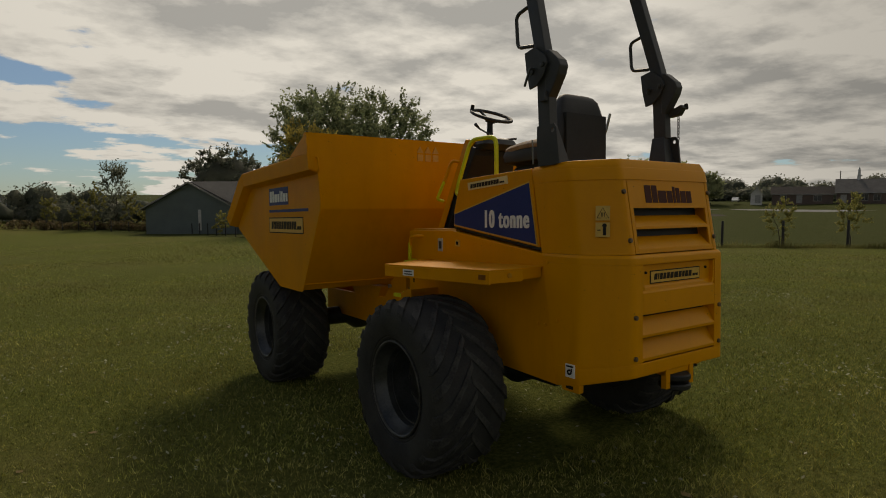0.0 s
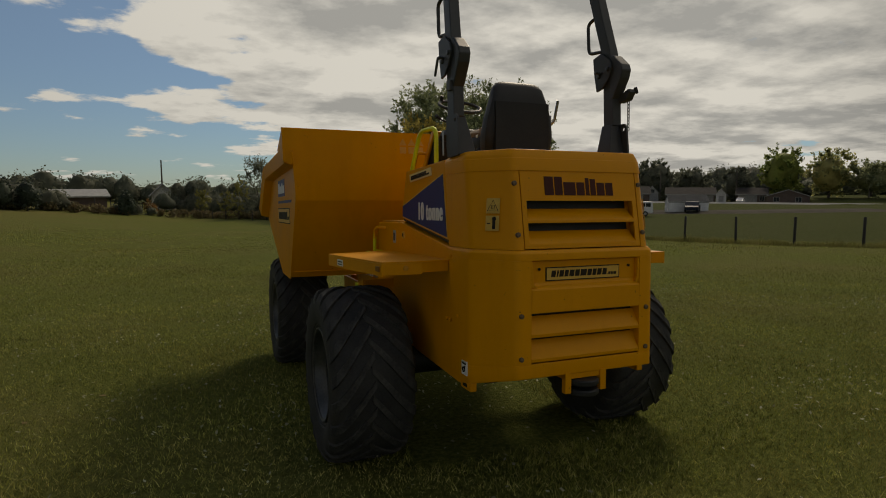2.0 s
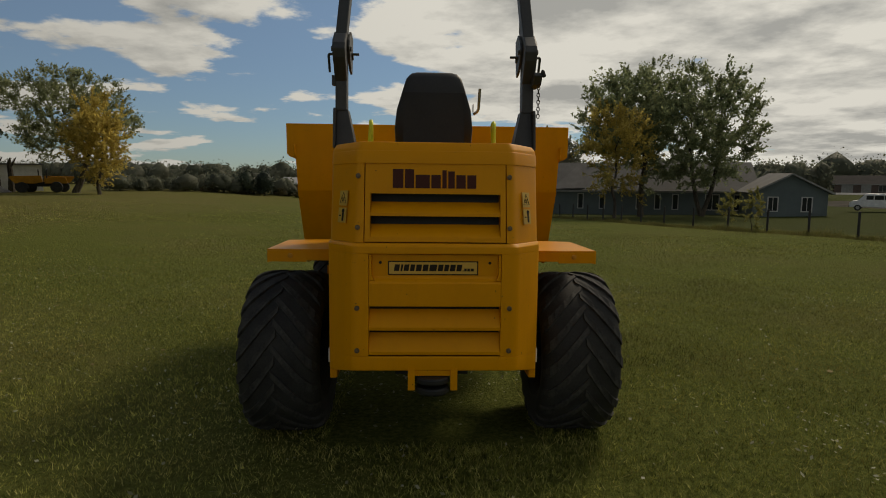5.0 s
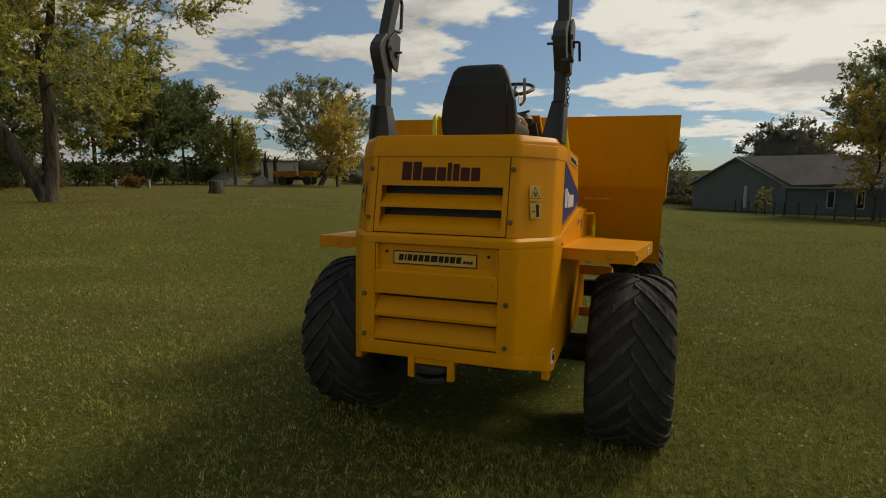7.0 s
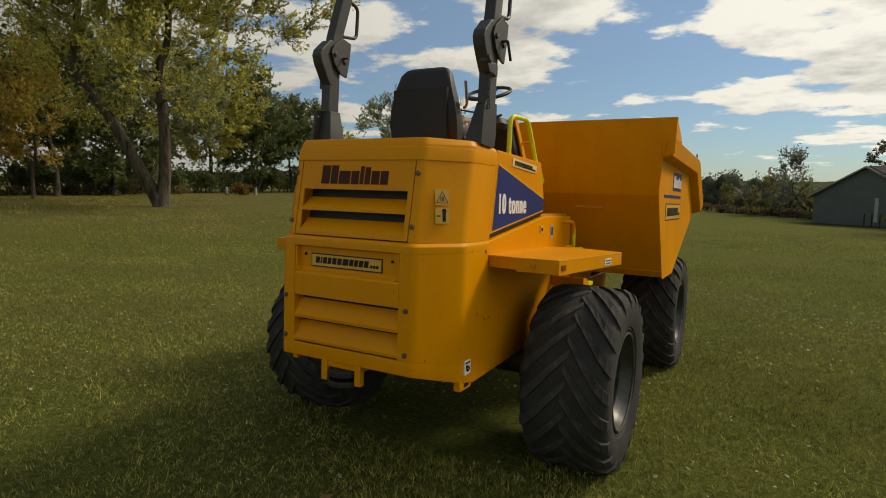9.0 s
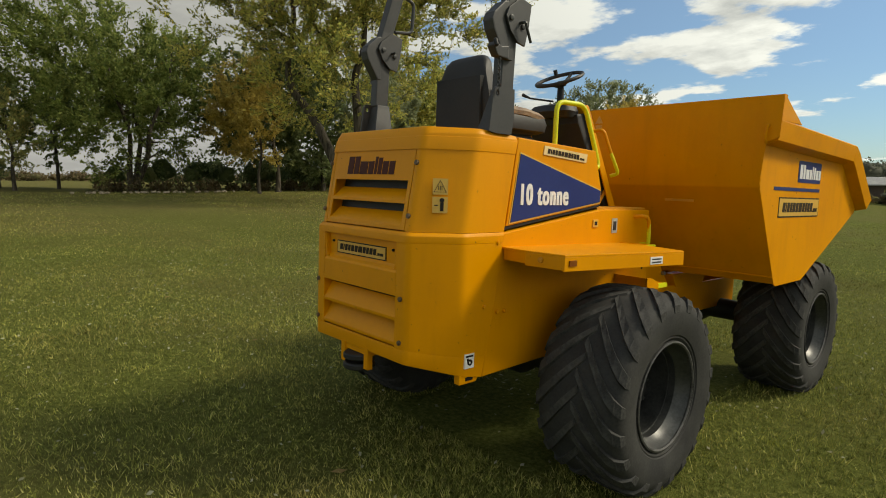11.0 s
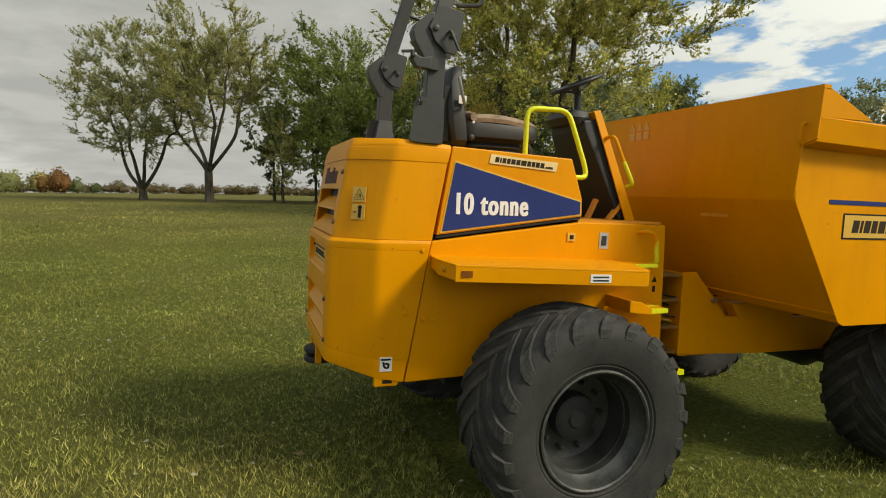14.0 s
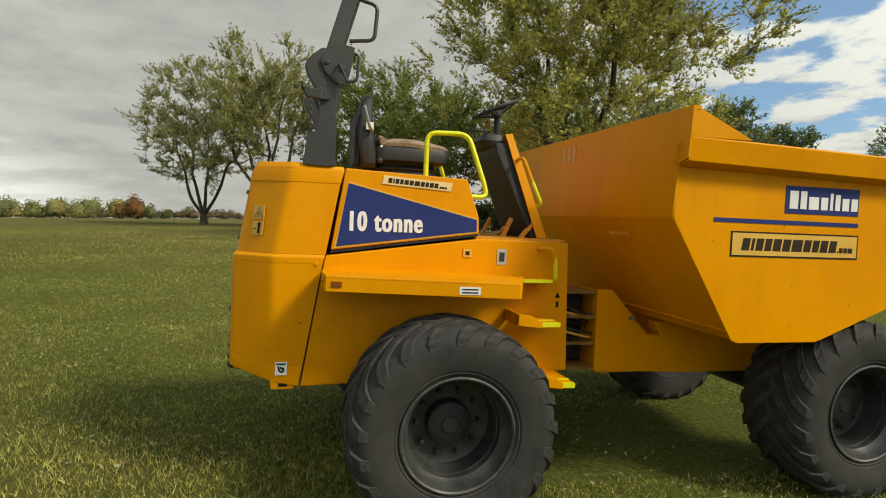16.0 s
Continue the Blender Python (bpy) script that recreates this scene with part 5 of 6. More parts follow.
# ---------------------------------------------------------------- trees
def leaf_quads(rng, centres, per, sigma, size, flat=0.75, fat=0.45):
    """Small pointed leaves or sprays scattered round the centres."""
    c = np.repeat(np.asarray(centres), per, axis=0)
    n = len(c)
    c = c + rng.normal(0, 1, (n, 3)) * np.array([sigma, sigma, sigma * flat])
    u = rng.normal(0, 1, (n, 3))
    u /= np.linalg.norm(u, axis=1)[:, None]
    v = np.cross(u, rng.normal(0, 1, (n, 3)))
    v /= np.linalg.norm(v, axis=1)[:, None] + 1e-9
    s = size * (0.55 + 0.9 * rng.random(n))[:, None]
    return np.stack([c - u * s, c + v * s * fat, c + u * s, c - v * s * fat], 1).reshape(-1, 3)


def limb_mesh(paths, sides=6):
    verts, faces = [], []
    for pts, radii in paths:
        base, side = len(verts), None
        m = len(pts)
        for i, p in enumerate(pts):
            d = (pts[min(i + 1, m - 1)] - pts[max(i - 1, 0)])
            d = d.normalized() if d.length > 1e-6 else Vector((0, 0, 1))
            if side is None:
                side = d.orthogonal().normalized()
            side = (side - d * side.dot(d)).normalized()
            up = d.cross(side)
            for k in range(sides):
                a = 2 * math.pi * k / sides
                verts.append(p + (side * math.cos(a) + up * math.sin(a)) * radii[i])
        for i in range(m - 1):
            for k in range(sides):
                a, b = base + i * sides + k, base + i * sides + (k + 1) % sides
                faces.append((a, b, b + sides, a + sides))
        faces.append(tuple(base + (m - 1) * sides + k for k in range(sides)))
    return verts, faces


def bent(a, b, rng, n=4, wob=0.12, droop=0.0):
    d = b - a
    pts = [a.copy()]
    for i in range(1, n + 1):
        t = i / n
        j = Vector((rng.normal(), rng.normal(), rng.normal())) * wob * d.length * (0.0 if i == n else 1) * 0.5
        pts.append(a + d * t + j + Vector((0, 0, droop * d.length * math.sin(math.pi * t))))
    return pts


def eased(pts, rad, rounds=2):
    """Corner cutting, so that stems bend and do not kink."""
    for _ in range(rounds):
        p2, r2 = [pts[0]], [rad[0]]
        for i in range(len(pts) - 1):
            p2 += [pts[i].lerp(pts[i + 1], 0.25), pts[i].lerp(pts[i + 1], 0.75)]
            r2 += [rad[i] * 0.75 + rad[i + 1] * 0.25, rad[i] * 0.25 + rad[i + 1] * 0.75]
        pts, rad = p2 + [pts[-1]], r2 + [rad[-1]]
    return pts, rad


def spray_quads(rng, starts, heads, per, size):
    """Leaves set along short twigs: starts and heads are the twigs' ends."""
    a, d = np.repeat(starts, per, axis=0), np.repeat(heads - starts, per, axis=0)
    n = len(a)
    c = a + d * (0.15 + 0.95 * rng.random(n))[:, None] + rng.normal(0, 0.45 * size, (n, 3))
    d = d / (np.linalg.norm(d, axis=1)[:, None] + 1e-9)
    u = d * 0.8 + rng.normal(0, 0.75, (n, 3))
    u /= np.linalg.norm(u, axis=1)[:, None]
    v = np.cross(u, rng.normal(0, 1, (n, 3)))
    v /= np.linalg.norm(v, axis=1)[:, None] + 1e-9
    s = size * (0.55 + 0.9 * rng.random(n))[:, None]
    return np.stack([c - u * s, c + v * s * 0.42, c + u * s, c - v * s * 0.42], 1).reshape(-1, 3)


globe = bmesh.new()
bmesh.ops.create_icosphere(globe, subdivisions=3, radius=1.0)
GLOBE_V = np.array([tuple(v.co) for v in globe.verts])
GLOBE_F = [tuple(v.index for v in f.verts) for f in globe.faces]
globe.free()
globe = bmesh.new()
bmesh.ops.create_icosphere(globe, subdivisions=2, radius=1.0)
PEBBLE_V = np.array([tuple(v.co) for v in globe.verts])
PEBBLE_F = [tuple(v.index for v in f.verts) for f in globe.faces]
globe.free()


def tree(name, label, x, y, h, spread, seed, leaf, leaves=9000, trunk=0.25, fork=0.25, clumps=110, size=0.2, sigma=0.62,
         stems=((0.0, 0.0),), low=0.28, flat=0.75, open_=0.35, group="", shift=(0, 0), bole=0.0, fine=False, full=False, dense=False):
    """A trunk (or several stems), limbs reaching through an uneven crown, and sprays of leaves on twigs."""
    rng = np.random.default_rng(seed)
    z0 = terrain(x, y) - 0.08
    nodes, paths, limbs = [], [], []
    k = 1.0 if len(stems) == 1 else 0.72
    if bole:
        paths.append(eased([Vector((0, 0, 0)), Vector((0, 0, 0.3)), Vector((0.05, 0, bole * 0.7)), Vector((0, 0, bole + 0.1))], [trunk * 1.5, trunk * 1.1, trunk, trunk * 0.95]))
        k = 0.5
    base, rest = Vector((0, 0, bole)), h - bole
    for lx, ly in stems:
        fk = base + Vector((lx * rest * fork * 1.6, ly * rest * fork * 1.6, rest * fork))
        mid = base.lerp(fk, 0.5) + Vector((rng.normal(), rng.normal(), 0)) * trunk * 0.25
        topv = fk + Vector((lx * rest * 0.3 + rng.normal() * 0.4, ly * rest * 0.3 + rng.normal() * 0.4, rest * 0.48))
        pts = [base + Vector((lx, ly, 0)) * trunk * (0.4 if bole else 1), base + Vector((lx * trunk, ly * trunk, 0.25)), mid, fk] + bent(fk, topv, rng, 5, 0.09)[1:]
        rad = [trunk * (1.1 if bole else 1.45) * k, trunk * 1.05 * k, trunk * 0.9 * k, trunk * 0.8 * k] + [trunk * k * (0.66 - 0.12 * i) for i in range(5)]
        smooth, srad = eased(pts, rad)
        paths.append((smooth, srad))
        nodes += [(p, w) for p, w in zip(smooth, srad) if p.z > bole + rest * fork * 0.6]
    cz, rz = h * (1 + low) / 2, h * (1 - low) / 2
    lobes = [(np.zeros(3), 1.0)] if full else [(rng.normal(0, 0.38, 3), 0.52 + 0.3 * rng.random()) for _ in range(8)]
    targets = []
    while len(targets) < clumps:
        lc, lr = lobes[rng.integers(len(lobes))]
        v = rng.normal(0, 1, 3)
        v = v / np.linalg.norm(v) * (open_ + (1 - open_) * rng.random() ** 0.5)
        q = lc * 0.75 + v * lr
        if np.linalg.norm(q) < (0.97 if full else 1.04):
            targets.append(Vector((shift[0] + q[0] * spread, shift[1] + q[1] * spread, cz + q[2] * rz)))
    targets.sort(key=lambda p: math.hypot(p.x, p.y) + 0.4 * abs(p.z - h * fork))
    for p in targets:
        best = min(nodes, key=lambda nd: (nd[0] - p).length + 0.9 * max(0.0, nd[0].z - p.z))
        a, r = best
        if (p - a).length < 0.25:
            continue
        pts = bent(a, p, rng, 3 if (p - a).length < 2 else 5, 0.16, 0.06)
        r0 = min(r * 0.66, 0.024 + 0.027 * (p - a).length)
        rad = [r0 * (1 - 0.86 * i / (len(pts) - 1)) for i in range(len(pts))]
        paths.append(eased(pts, rad, 1))
        limbs.append(pts)
        nodes += [(q, w) for q, w in zip(pts[1:], rad[1:])]
    # twigs leave the outer half of every limb, outwards and upwards
    per = 16
    want = max(2.0, leaves / per / max(1, len(limbs)))
    middle = Vector((shift[0], shift[1], h * (0.35 + 0.3 * low)))
    starts, heads = [], []
    for pts in limbs:
        m = len(pts) - 1
        for u in 1.0 - 0.6 * rng.random(max(2, int(want * (0.3 + 1.4 * rng.random())))) ** 1.1:
            i = min(int(u * m), m - 1)
            s = pts[i].lerp(pts[i + 1], u * m - i)
            d = (s - middle).normalized() * 0.75 + (pts[-1] - pts[-2]).normalized() * 0.45 + Vector((0, 0, 0.35)) + Vector(rng.normal(0, 0.55, 3))
            starts.append(s)
            heads.append(s + d.normalized() * sigma * (0.9 + 1.5 * rng.random()))
    t = thing(name, label, "tree", pose(x, y, z0), group)
    vs, fs = limb_mesh(paths, 6 if fine else 5)
    if fine:
        tv, tf = limb_mesh([([s, e], [0.011, 0.004]) for s, e in zip(starts, heads)], 3)
        n = len(vs)
        vs, fs = vs + tv, fs + [tuple(i + n for i in f) for f in tf]
    me = bpy.data.meshes.new("trunk")
    me.from_pydata([tuple(v) for v in vs], [], fs)
    me.materials.append(M["bark"])
    me.shade_smooth()
    tr = new("trunk", me)
    tr.parent = t
    if dense:
        # the dense shade inside a closed crown
        lump = rng.normal(0, 1, (14, 3))
        lump /= np.linalg.norm(lump, axis=1)[:, None]
        u = GLOBE_V * (0.58 + 0.22 * np.max(np.clip(GLOBE_V @ lump.T, 0, 1) ** 6, axis=1) + 0.05 * rng.random(len(GLOBE_V)))[:, None]
        me = bpy.data.meshes.new("inner_foliage")
        me.from_pydata([(shift[0] + q[0] * spread, shift[1] + q[1] * spread, cz + q[2] * rz) for q in u], [], GLOBE_F)
        me.materials.append(M[leaf])
        me.shade_smooth()
        new("inner_foliage", me).parent = t
    cr = bulk("crown", spray_quads(rng, np.array([tuple(s) for s in starts]), np.array([tuple(e) for e in heads]), per, size), 4, M[leaf])
    cr.parent = t
    return t


# the big yellowing tree with two stems, and the row beyond the lawn
tree("cottonwood_tree", "tall yellowing cottonwood with two stems at the lawn's edge", -24.2, 15.3, 19.5, 10.0, 11, "olive", 140000, 0.42, 0.24, 780, 0.086, 0.60, ((0.015, 0.03), (-0.25, -0.18)), 0.12, 0.9, open_=0.3, fine=True)
tree("elm_tree", "open-crowned elm with limbs fanning from a short trunk", -44.5, -3.4, 15.4, 6.6, 12, "elm", 54000, 0.31, 0.2, 420, 0.088, 0.50, ((-0.55, -0.45), (0.45, 0.5), (-0.12, -0.2), (0.16, 0.1), (0.5, 0.2)), 0.24, open_=0.45, bole=2.3, fine=True)
tree("elm_tree", "open-crowned elm with several leaning stems", -51.0, -9.0, 14.2, 6.5, 13, "elmgrey", 54000, 0.31, 0.2, 420, 0.088, 0.50, ((-0.5, -0.4), (0.42, 0.42), (0.0, 0.05), (0.2, -0.1)), 0.24, open_=0.45, bole=0.8, fine=True)
tree("maple_tree", "dense green maple with a full round crown", -41.0, 8.2, 15.0, 7.0, 14, "green", 90000, 0.30, 0.16, 520, 0.108, 0.62, ((0.05, 0.0), (-0.2, 0.2), (0.25, 0.25)), 0.08, open_=0.2)
tree("pine_tree", "slender thin-leaved tree with short bare lower branches", -43.5, 2.0, 6.8, 1.9, 15, "elm", 3200, 0.13, 0.3, 80, 0.12, 0.5, low=0.2)
tree("pine_tree", "thin dark pine with sparse branches", -50.0, 1.6, 9.5, 2.3, 16, "dark", 5200, 0.15, 0.35, 70, 0.17, 0.55, low=0.12)
tree("pine_tree", "slender dark tree with a bare lower stem", -48.0, 5.0, 9.0, 2.6, 17, "dark", 5200, 0.13, 0.35, 70, 0.17, 0.6, low=0.2)
tree("small_tree", "small tree turning gold among dark ones", -34.5, 14.4, 8.4, 3.6, 18, "gold", 17000, 0.12, 0.2, 150, 0.115, 0.5, low=0.12)
tree("hackberry_tree", "dark green tree in the shade of the row", -38.5, 17.6, 12.0, 5.0, 19, "dark", 18000, 0.2, 0.2, 180, 0.17, 0.6, low=0.08, open_=0.2)
tree("hackberry_tree", "dark green tree with dense low leaves", -40.5, 22.5, 12.0, 4.8, 20, "dark", 17000, 0.2, 0.2, 180, 0.17, 0.6, low=0.06, open_=0.2)
tree("hackberry_tree", "dark tree behind the big cottonwood", -41.5, 27.5, 13.0, 5.2, 21, "greygreen", 22000, 0.2, 0.25, 220, 0.15, 0.6, low=0.12)
tree("ash_tree", "slim olive tree with an open crown", -45.5, 35.0, 12.6, 4.8, 22, "olive", 26000, 0.2, 0.3, 200, 0.15, 0.7, low=0.25)
tree("hackberry_tree", "dark green tree with two stems", -45.5, 40.5, 12.0, 5.0, 23, "dark", 26000, 0.22, 0.2, 200, 0.165, 0.75, ((0.15, 0.1), (-0.2, 0.1)), 0.1)
tree("hackberry_tree", "dense dark green tree at the row's end", -46.5, 46.5, 10.8, 4.4, 24, "dark", 26000, 0.22, 0.15, 200, 0.165, 0.75, low=0.05, open_=0.2)
tree("mulberry_tree", "low green tree with yellow patches", -46.5, 53.0, 7.2, 3.8, 25, "olive", 16000, 0.16, 0.15, 140, 0.15, 0.7, low=0.05)
tree("gold_tree", "small golden autumn tree on the lawn", -31.1, 51.8, 9.4, 2.9, 26, "gold", 18000, 0.16, 0.16, 160, 0.13, 0.62, low=0.12, open_=0.25)
tree("poplar_tree", "large grey-green tree with a leaning trunk", -36.5, 57.0, 12.4, 6.6, 27, "greygreen", 42000, 0.34, 0.2, 420, 0.115, 0.5, ((0.25, 0.05),), 0.26, shift=(-0.4, 0), full=True)
# trees by the grey house
tree("poplar_tree", "tall dull green tree in front of the grey house", 21.4, 57.0, 16.8, 6.8, 31, "poplar", 34000, 0.32, 0.22, 380, 0.16, 0.7, low=0.15, open_=0.2)
tree("poplar_tree", "broad dull green tree in front of the grey house", 28.0, 57.5, 15.6, 6.6, 32, "poplar", 40000, 0.36, 0.22, 400, 0.16, 0.7, ((0.2, 0.0), (-0.15, 0.05)), 0.16, open_=0.15, shift=(-1.0, 0), full=True)
tree("gold_tree", "golden autumn tree beside the fence", 17.0, 51.5, 11.6, 3.6, 33, "gold", 12000, 0.18, 0.16, 170, 0.13, 0.62, low=0.1)
tree("oak_tree", "dark rounded tree behind the grey house", 16.4, 84.0, 11.2, 6.3, 34, "far", 26000, 0.34, 0.15, 300, 0.18, 0.55, low=0.03, open_=0.3, full=True, dense=True)
tree("bare_tree", "slim dark green tree among fence saplings", 2.75, 87.3, 8.3, 1.9, 35, "far", 5200, 0.10, 0.2, 90, 0.13, 0.75, low=0.02, open_=0.1)
for i, (x, y, h, s) in enumerate(((25.6, 12.4, 2.7, 0.62), (28.1, 10.4, 2.8, 0.6), (19.2, 34.5, 2.9, 0.8), (18.0, 29.5, 2.6, 0.7), (10.5, 60.5, 3.0, 0.8), (-1.5, 80.5, 4.6, 1.3), (5.5, 80.0, 4.2, 1.2), (-4.5, 86.0, 4.4, 1.2), (0.2, 83.0, 6.2, 1.4), (4.0, 83.0, 5.4, 1.3))):
    tree("sapling", "thin young tree with yellowing leaves at the fence", x, y, h, s, 40 + i, "sapling", 2600 if i < 4 else 900, 0.028, 0.2, 60, 0.052 if i < 4 else 0.11, 0.15, low=0.10, group="saplings along the fence")


for i, (x, y, h, sp, leaf) in enumerate(((124.7, 145.6, 13.0, 6.4, "far"), (136.0, 142.1, 10.8, 5.5, "far"), (137.4, 126.6, 9.8, 3.9, "far"), (145.0, 118.2, 15.4, 5.8, "green"), (152.0, 109.0, 12.4, 6.0, "elmgrey"), (157.5, 101.5, 9.0, 5.4, "greygreen"))):
    tree("broad_tree", "dense dull green tree behind the far houses", x, y, h, sp, 90 + i, leaf, 7000, 0.35, 0.2, 80, 0.36, 0.9, low=0.05, open_=0.3, group="trees behind the far houses", full=True, dense=True)


def woods(name, label, ends, height, leaf, seed, step=2.2, size=0.3, depth=5.0, per=300, wide=0.33, foot=0.04, vary=0.5, core=0.66):
    """A far belt of trees: rounded crowns of many small leaves on stems, uneven in height."""
    rng = np.random.default_rng(seed)
    per = int(per * 0.5) if per > 320 else per
    (x0, y0), (x1, y1) = ends
    n = max(2, int(math.hypot(x1 - x0, y1 - y0) / step))
    cs, stems, mass, mass_faces = [], [], [], []
    for i in range(n):
        t = (i + rng.random()) / n
        x, y = x0 + (x1 - x0) * t + rng.normal() * depth * 0.4, y0 + (y1 - y0) * t + rng.normal() * depth * 0.4
        h = height * (1 - vary * 0.5 + vary * rng.random()) * (0.9 + 0.3 * noise.noise(Vector((x * 0.05, y * 0.05, seed))))
        z = terrain(x, y)
        w = h * wide * (0.75 + 0.5 * rng.random())
        stems.append(([Vector((x, y, z - 0.1)), Vector((x, y, z + h * 0.7))], [0.05 + 0.012 * h, 0.03]))
        v = rng.normal(0, 1, (per, 3))
        v /= np.linalg.norm(v, axis=1)[:, None]
        lumps = rng.normal(0, 1, (9, 3))
        lumps /= np.linalg.norm(lumps, axis=1)[:, None]
        swell = 0.72 + 0.34 * np.max(np.clip(v @ lumps.T, 0, 1) ** 4, axis=1)
        v *= (swell * (0.35 + 0.65 * rng.random(per) ** 0.4))[:, None]
        lo = h * foot

        def crown(v):
            skirt = w * (1 + 0.7 * np.clip(-v[:, 2], 0, 1) * (1 if foot < 0.02 else 0))
            return np.stack([x + v[:, 0] * skirt, y + v[:, 1] * skirt, z + lo + (h - lo) * np.clip(0.5 + 0.5 * v[:, 2], 0, 1.2) ** 1.25], 1)

        cs.append(crown(v))
        u = PEBBLE_V * ((0.72 + 0.34 * np.max(np.clip(PEBBLE_V @ lumps.T, 0, 1) ** 4, axis=1)) * (core + 0.14 * rng.random(len(PEBBLE_V))))[:, None]
        mass_faces += [tuple(k + len(mass) for k in f) for f in PEBBLE_F]
        mass += [tuple(q) for q in crown(u)]
    t = thing(name, label, "trees", None, kind="stuff")
    vs, fs = limb_mesh(stems, 5)
    me = bpy.data.meshes.new("stems")
    me.from_pydata([tuple(v) for v in vs], [], fs)
    me.materials.append(M["bark"])
    s = new("stems", me)
    s.parent = t
    tagged(s, kind="stuff")
    me = bpy.data.meshes.new("inner_foliage")
    me.from_pydata(mass, [], mass_faces)
    me.materials.append(M[leaf])
    me.shade_smooth()
    s = new("inner_foliage", me)
    s.parent = t
    tagged(s, kind="stuff")
    c = bulk("crown", leaf_quads(rng, np.concatenate(cs), 1, size * 0.18, size * 0.8, 0.8, 0.8), 4, M[leaf])
    c.parent = t
    tagged(c, kind="stuff")
    return t


woods("far_woods", "hazy belt of low trees beyond the lawn", ((-41, 71.5), (-27, 75)), 2.8, "far", 51, 0.55, 0.13, 4, 520, 0.62, 0.0)
woods("far_woods", "belt of low mixed trees beyond the lawn", ((-28, 71), (-20.5, 77)), 2.9, "far", 71, 0.6, 0.13, 3, 520, 0.6, 0.0)
woods("far_woods", "belt of low mixed trees beside the fence", ((-14.3, 81.5), (-11, 84)), 2.1, "far", 76, 0.6, 0.12, 2, 520, 0.6, 0.0)
woods("far_woods", "dry brown shrubs in the tree belt", ((-30, 70), (-6, 86)), 1.3, "dead", 72, 1.6, 0.12, 3, 320, 0.6, 0.0, core=0.3)
woods("far_woods", "wooded rise far behind the tree belt", ((-95, 120), (-11, 122)), 5.2, "far", 73, 0.9, 0.22, 8, 260, 0.6, 0.0)
woods("far_woods", "row of thin round trees behind the fence", ((-9.5, 103), (3.5, 103)), 6.4, "far", 52, 1.1, 0.20, 2.5, 800, 0.36, 0.10, 0.25)
woods("far_woods", "dark mixed trees behind the fence", ((-10, 101), (16, 99)), 3.9, "far", 74, 0.6, 0.16, 4, 420, 0.5, 0.0)
woods("far_woods", "low dry shrubs before the pale roof", ((-21.5, 78), (-14, 81.5)), 1.1, "dead", 77, 0.5, 0.11, 1.5, 240, 0.8, 0.0, core=0.3)
woods("far_woods", "rust-coloured shrubs beyond the fence", ((-11, 85), (-9.4, 86.5)), 2.4, "rust", 53, 0.9, 0.12, 1.2, 640, 0.5, 0.0, core=0.4)
woods("far_woods", "low shrubs along the far fence", ((-6, 88), (7, 80.5)), 1.3, "dead", 75, 0.5, 0.11, 2.0, 240, 0.7, 0.0, core=0.3)
woods("far_woods", "dark trees behind the houses across the road", ((76, 205), (163, 150)), 11.0, "far", 54, 2.0, 0.36, 12, 700, 0.45, 0.0, 0.5)
woods("far_woods", "dark trees behind the houses across the road", ((163, 150), (276, 62)), 9.0, "far", 55, 2.1, 0.36, 12, 700, 0.45, 0.0, 0.5)
woods("far_hedge", "low dark thicket behind the far houses", ((86, 196), (270, 58)), 6.0, "far", 69, 2.0, 0.45, 10, 300, 0.9, 0.0, 0.4)
woods("far_woods", "low trees behind the grey house", ((22, 100), (60, 92)), 6.0, "far", 57, 1.2, 0.28, 6, 260, 0.42, 0.0)
woods("far_hedge", "dark thicket under the row of trees", ((-43.5, 9.5), (-45, 28)), 3.2, "dark", 58, 0.8, 0.12, 2.4, 320, 0.45, 0.0, core=0.36)
woods("far_hedge", "dark hedge under the row of trees", ((-45, 28), (-50, 58)), 2.7, "dark", 59, 0.9, 0.13, 2.0, 320, 0.45, core=0.36)
woods("weeds", "dry brown weeds along the lawn's edge", ((-39.5, 6), (-43, 30)), 0.9, "dead", 60, 0.4, 0.09, 1.6, 110, 0.5, 0.0, core=0.2)
woods("far_woods", "dull green bushes far across the field", ((-150, -68), (-152, -47)), 5.0, "elmgrey", 61, 1.6, 0.3, 6, 300, 0.55, 0.0)
woods("far_woods", "golden and rusty bushes far across the field", ((-142, -43), (-144, -38)), 5.6, "rust", 62, 1.3, 0.26, 4, 400, 0.42, 0.0)
woods("far_woods", "dark green bushes far across the field", ((-144, -35), (-145, -32)), 4.6, "dark", 63, 1.4, 0.26, 3, 400, 0.5, 0.0)
woods("far_woods", "low brown treeline on the horizon", ((-250, -120), (-270, 120)), 4.4, "dead", 64, 1.4, 0.34, 8, 200, 0.75, 0.0, core=0.5)
woods("far_woods", "low dark treeline on the horizon", ((-270, 120), (-95, 150)), 5.4, "far", 65, 1.3, 0.40, 8, 150, 0.7, 0.0)
woods("conifers", "pair of dark conifers beyond the lawn", ((-15.4, 79.6), (-11.2, 80.6)), 4.0, "needles", 66, 2.1, 0.15, 0.3, 1100, 0.32, 0.0, 0.1)
woods("conifers", "dark conifer beyond the lawn", ((-24.4, 71.6), (-21.6, 72.2)), 3.9, "needles", 67, 1.4, 0.15, 0.3, 1100, 0.32, 0.0, 0.1)


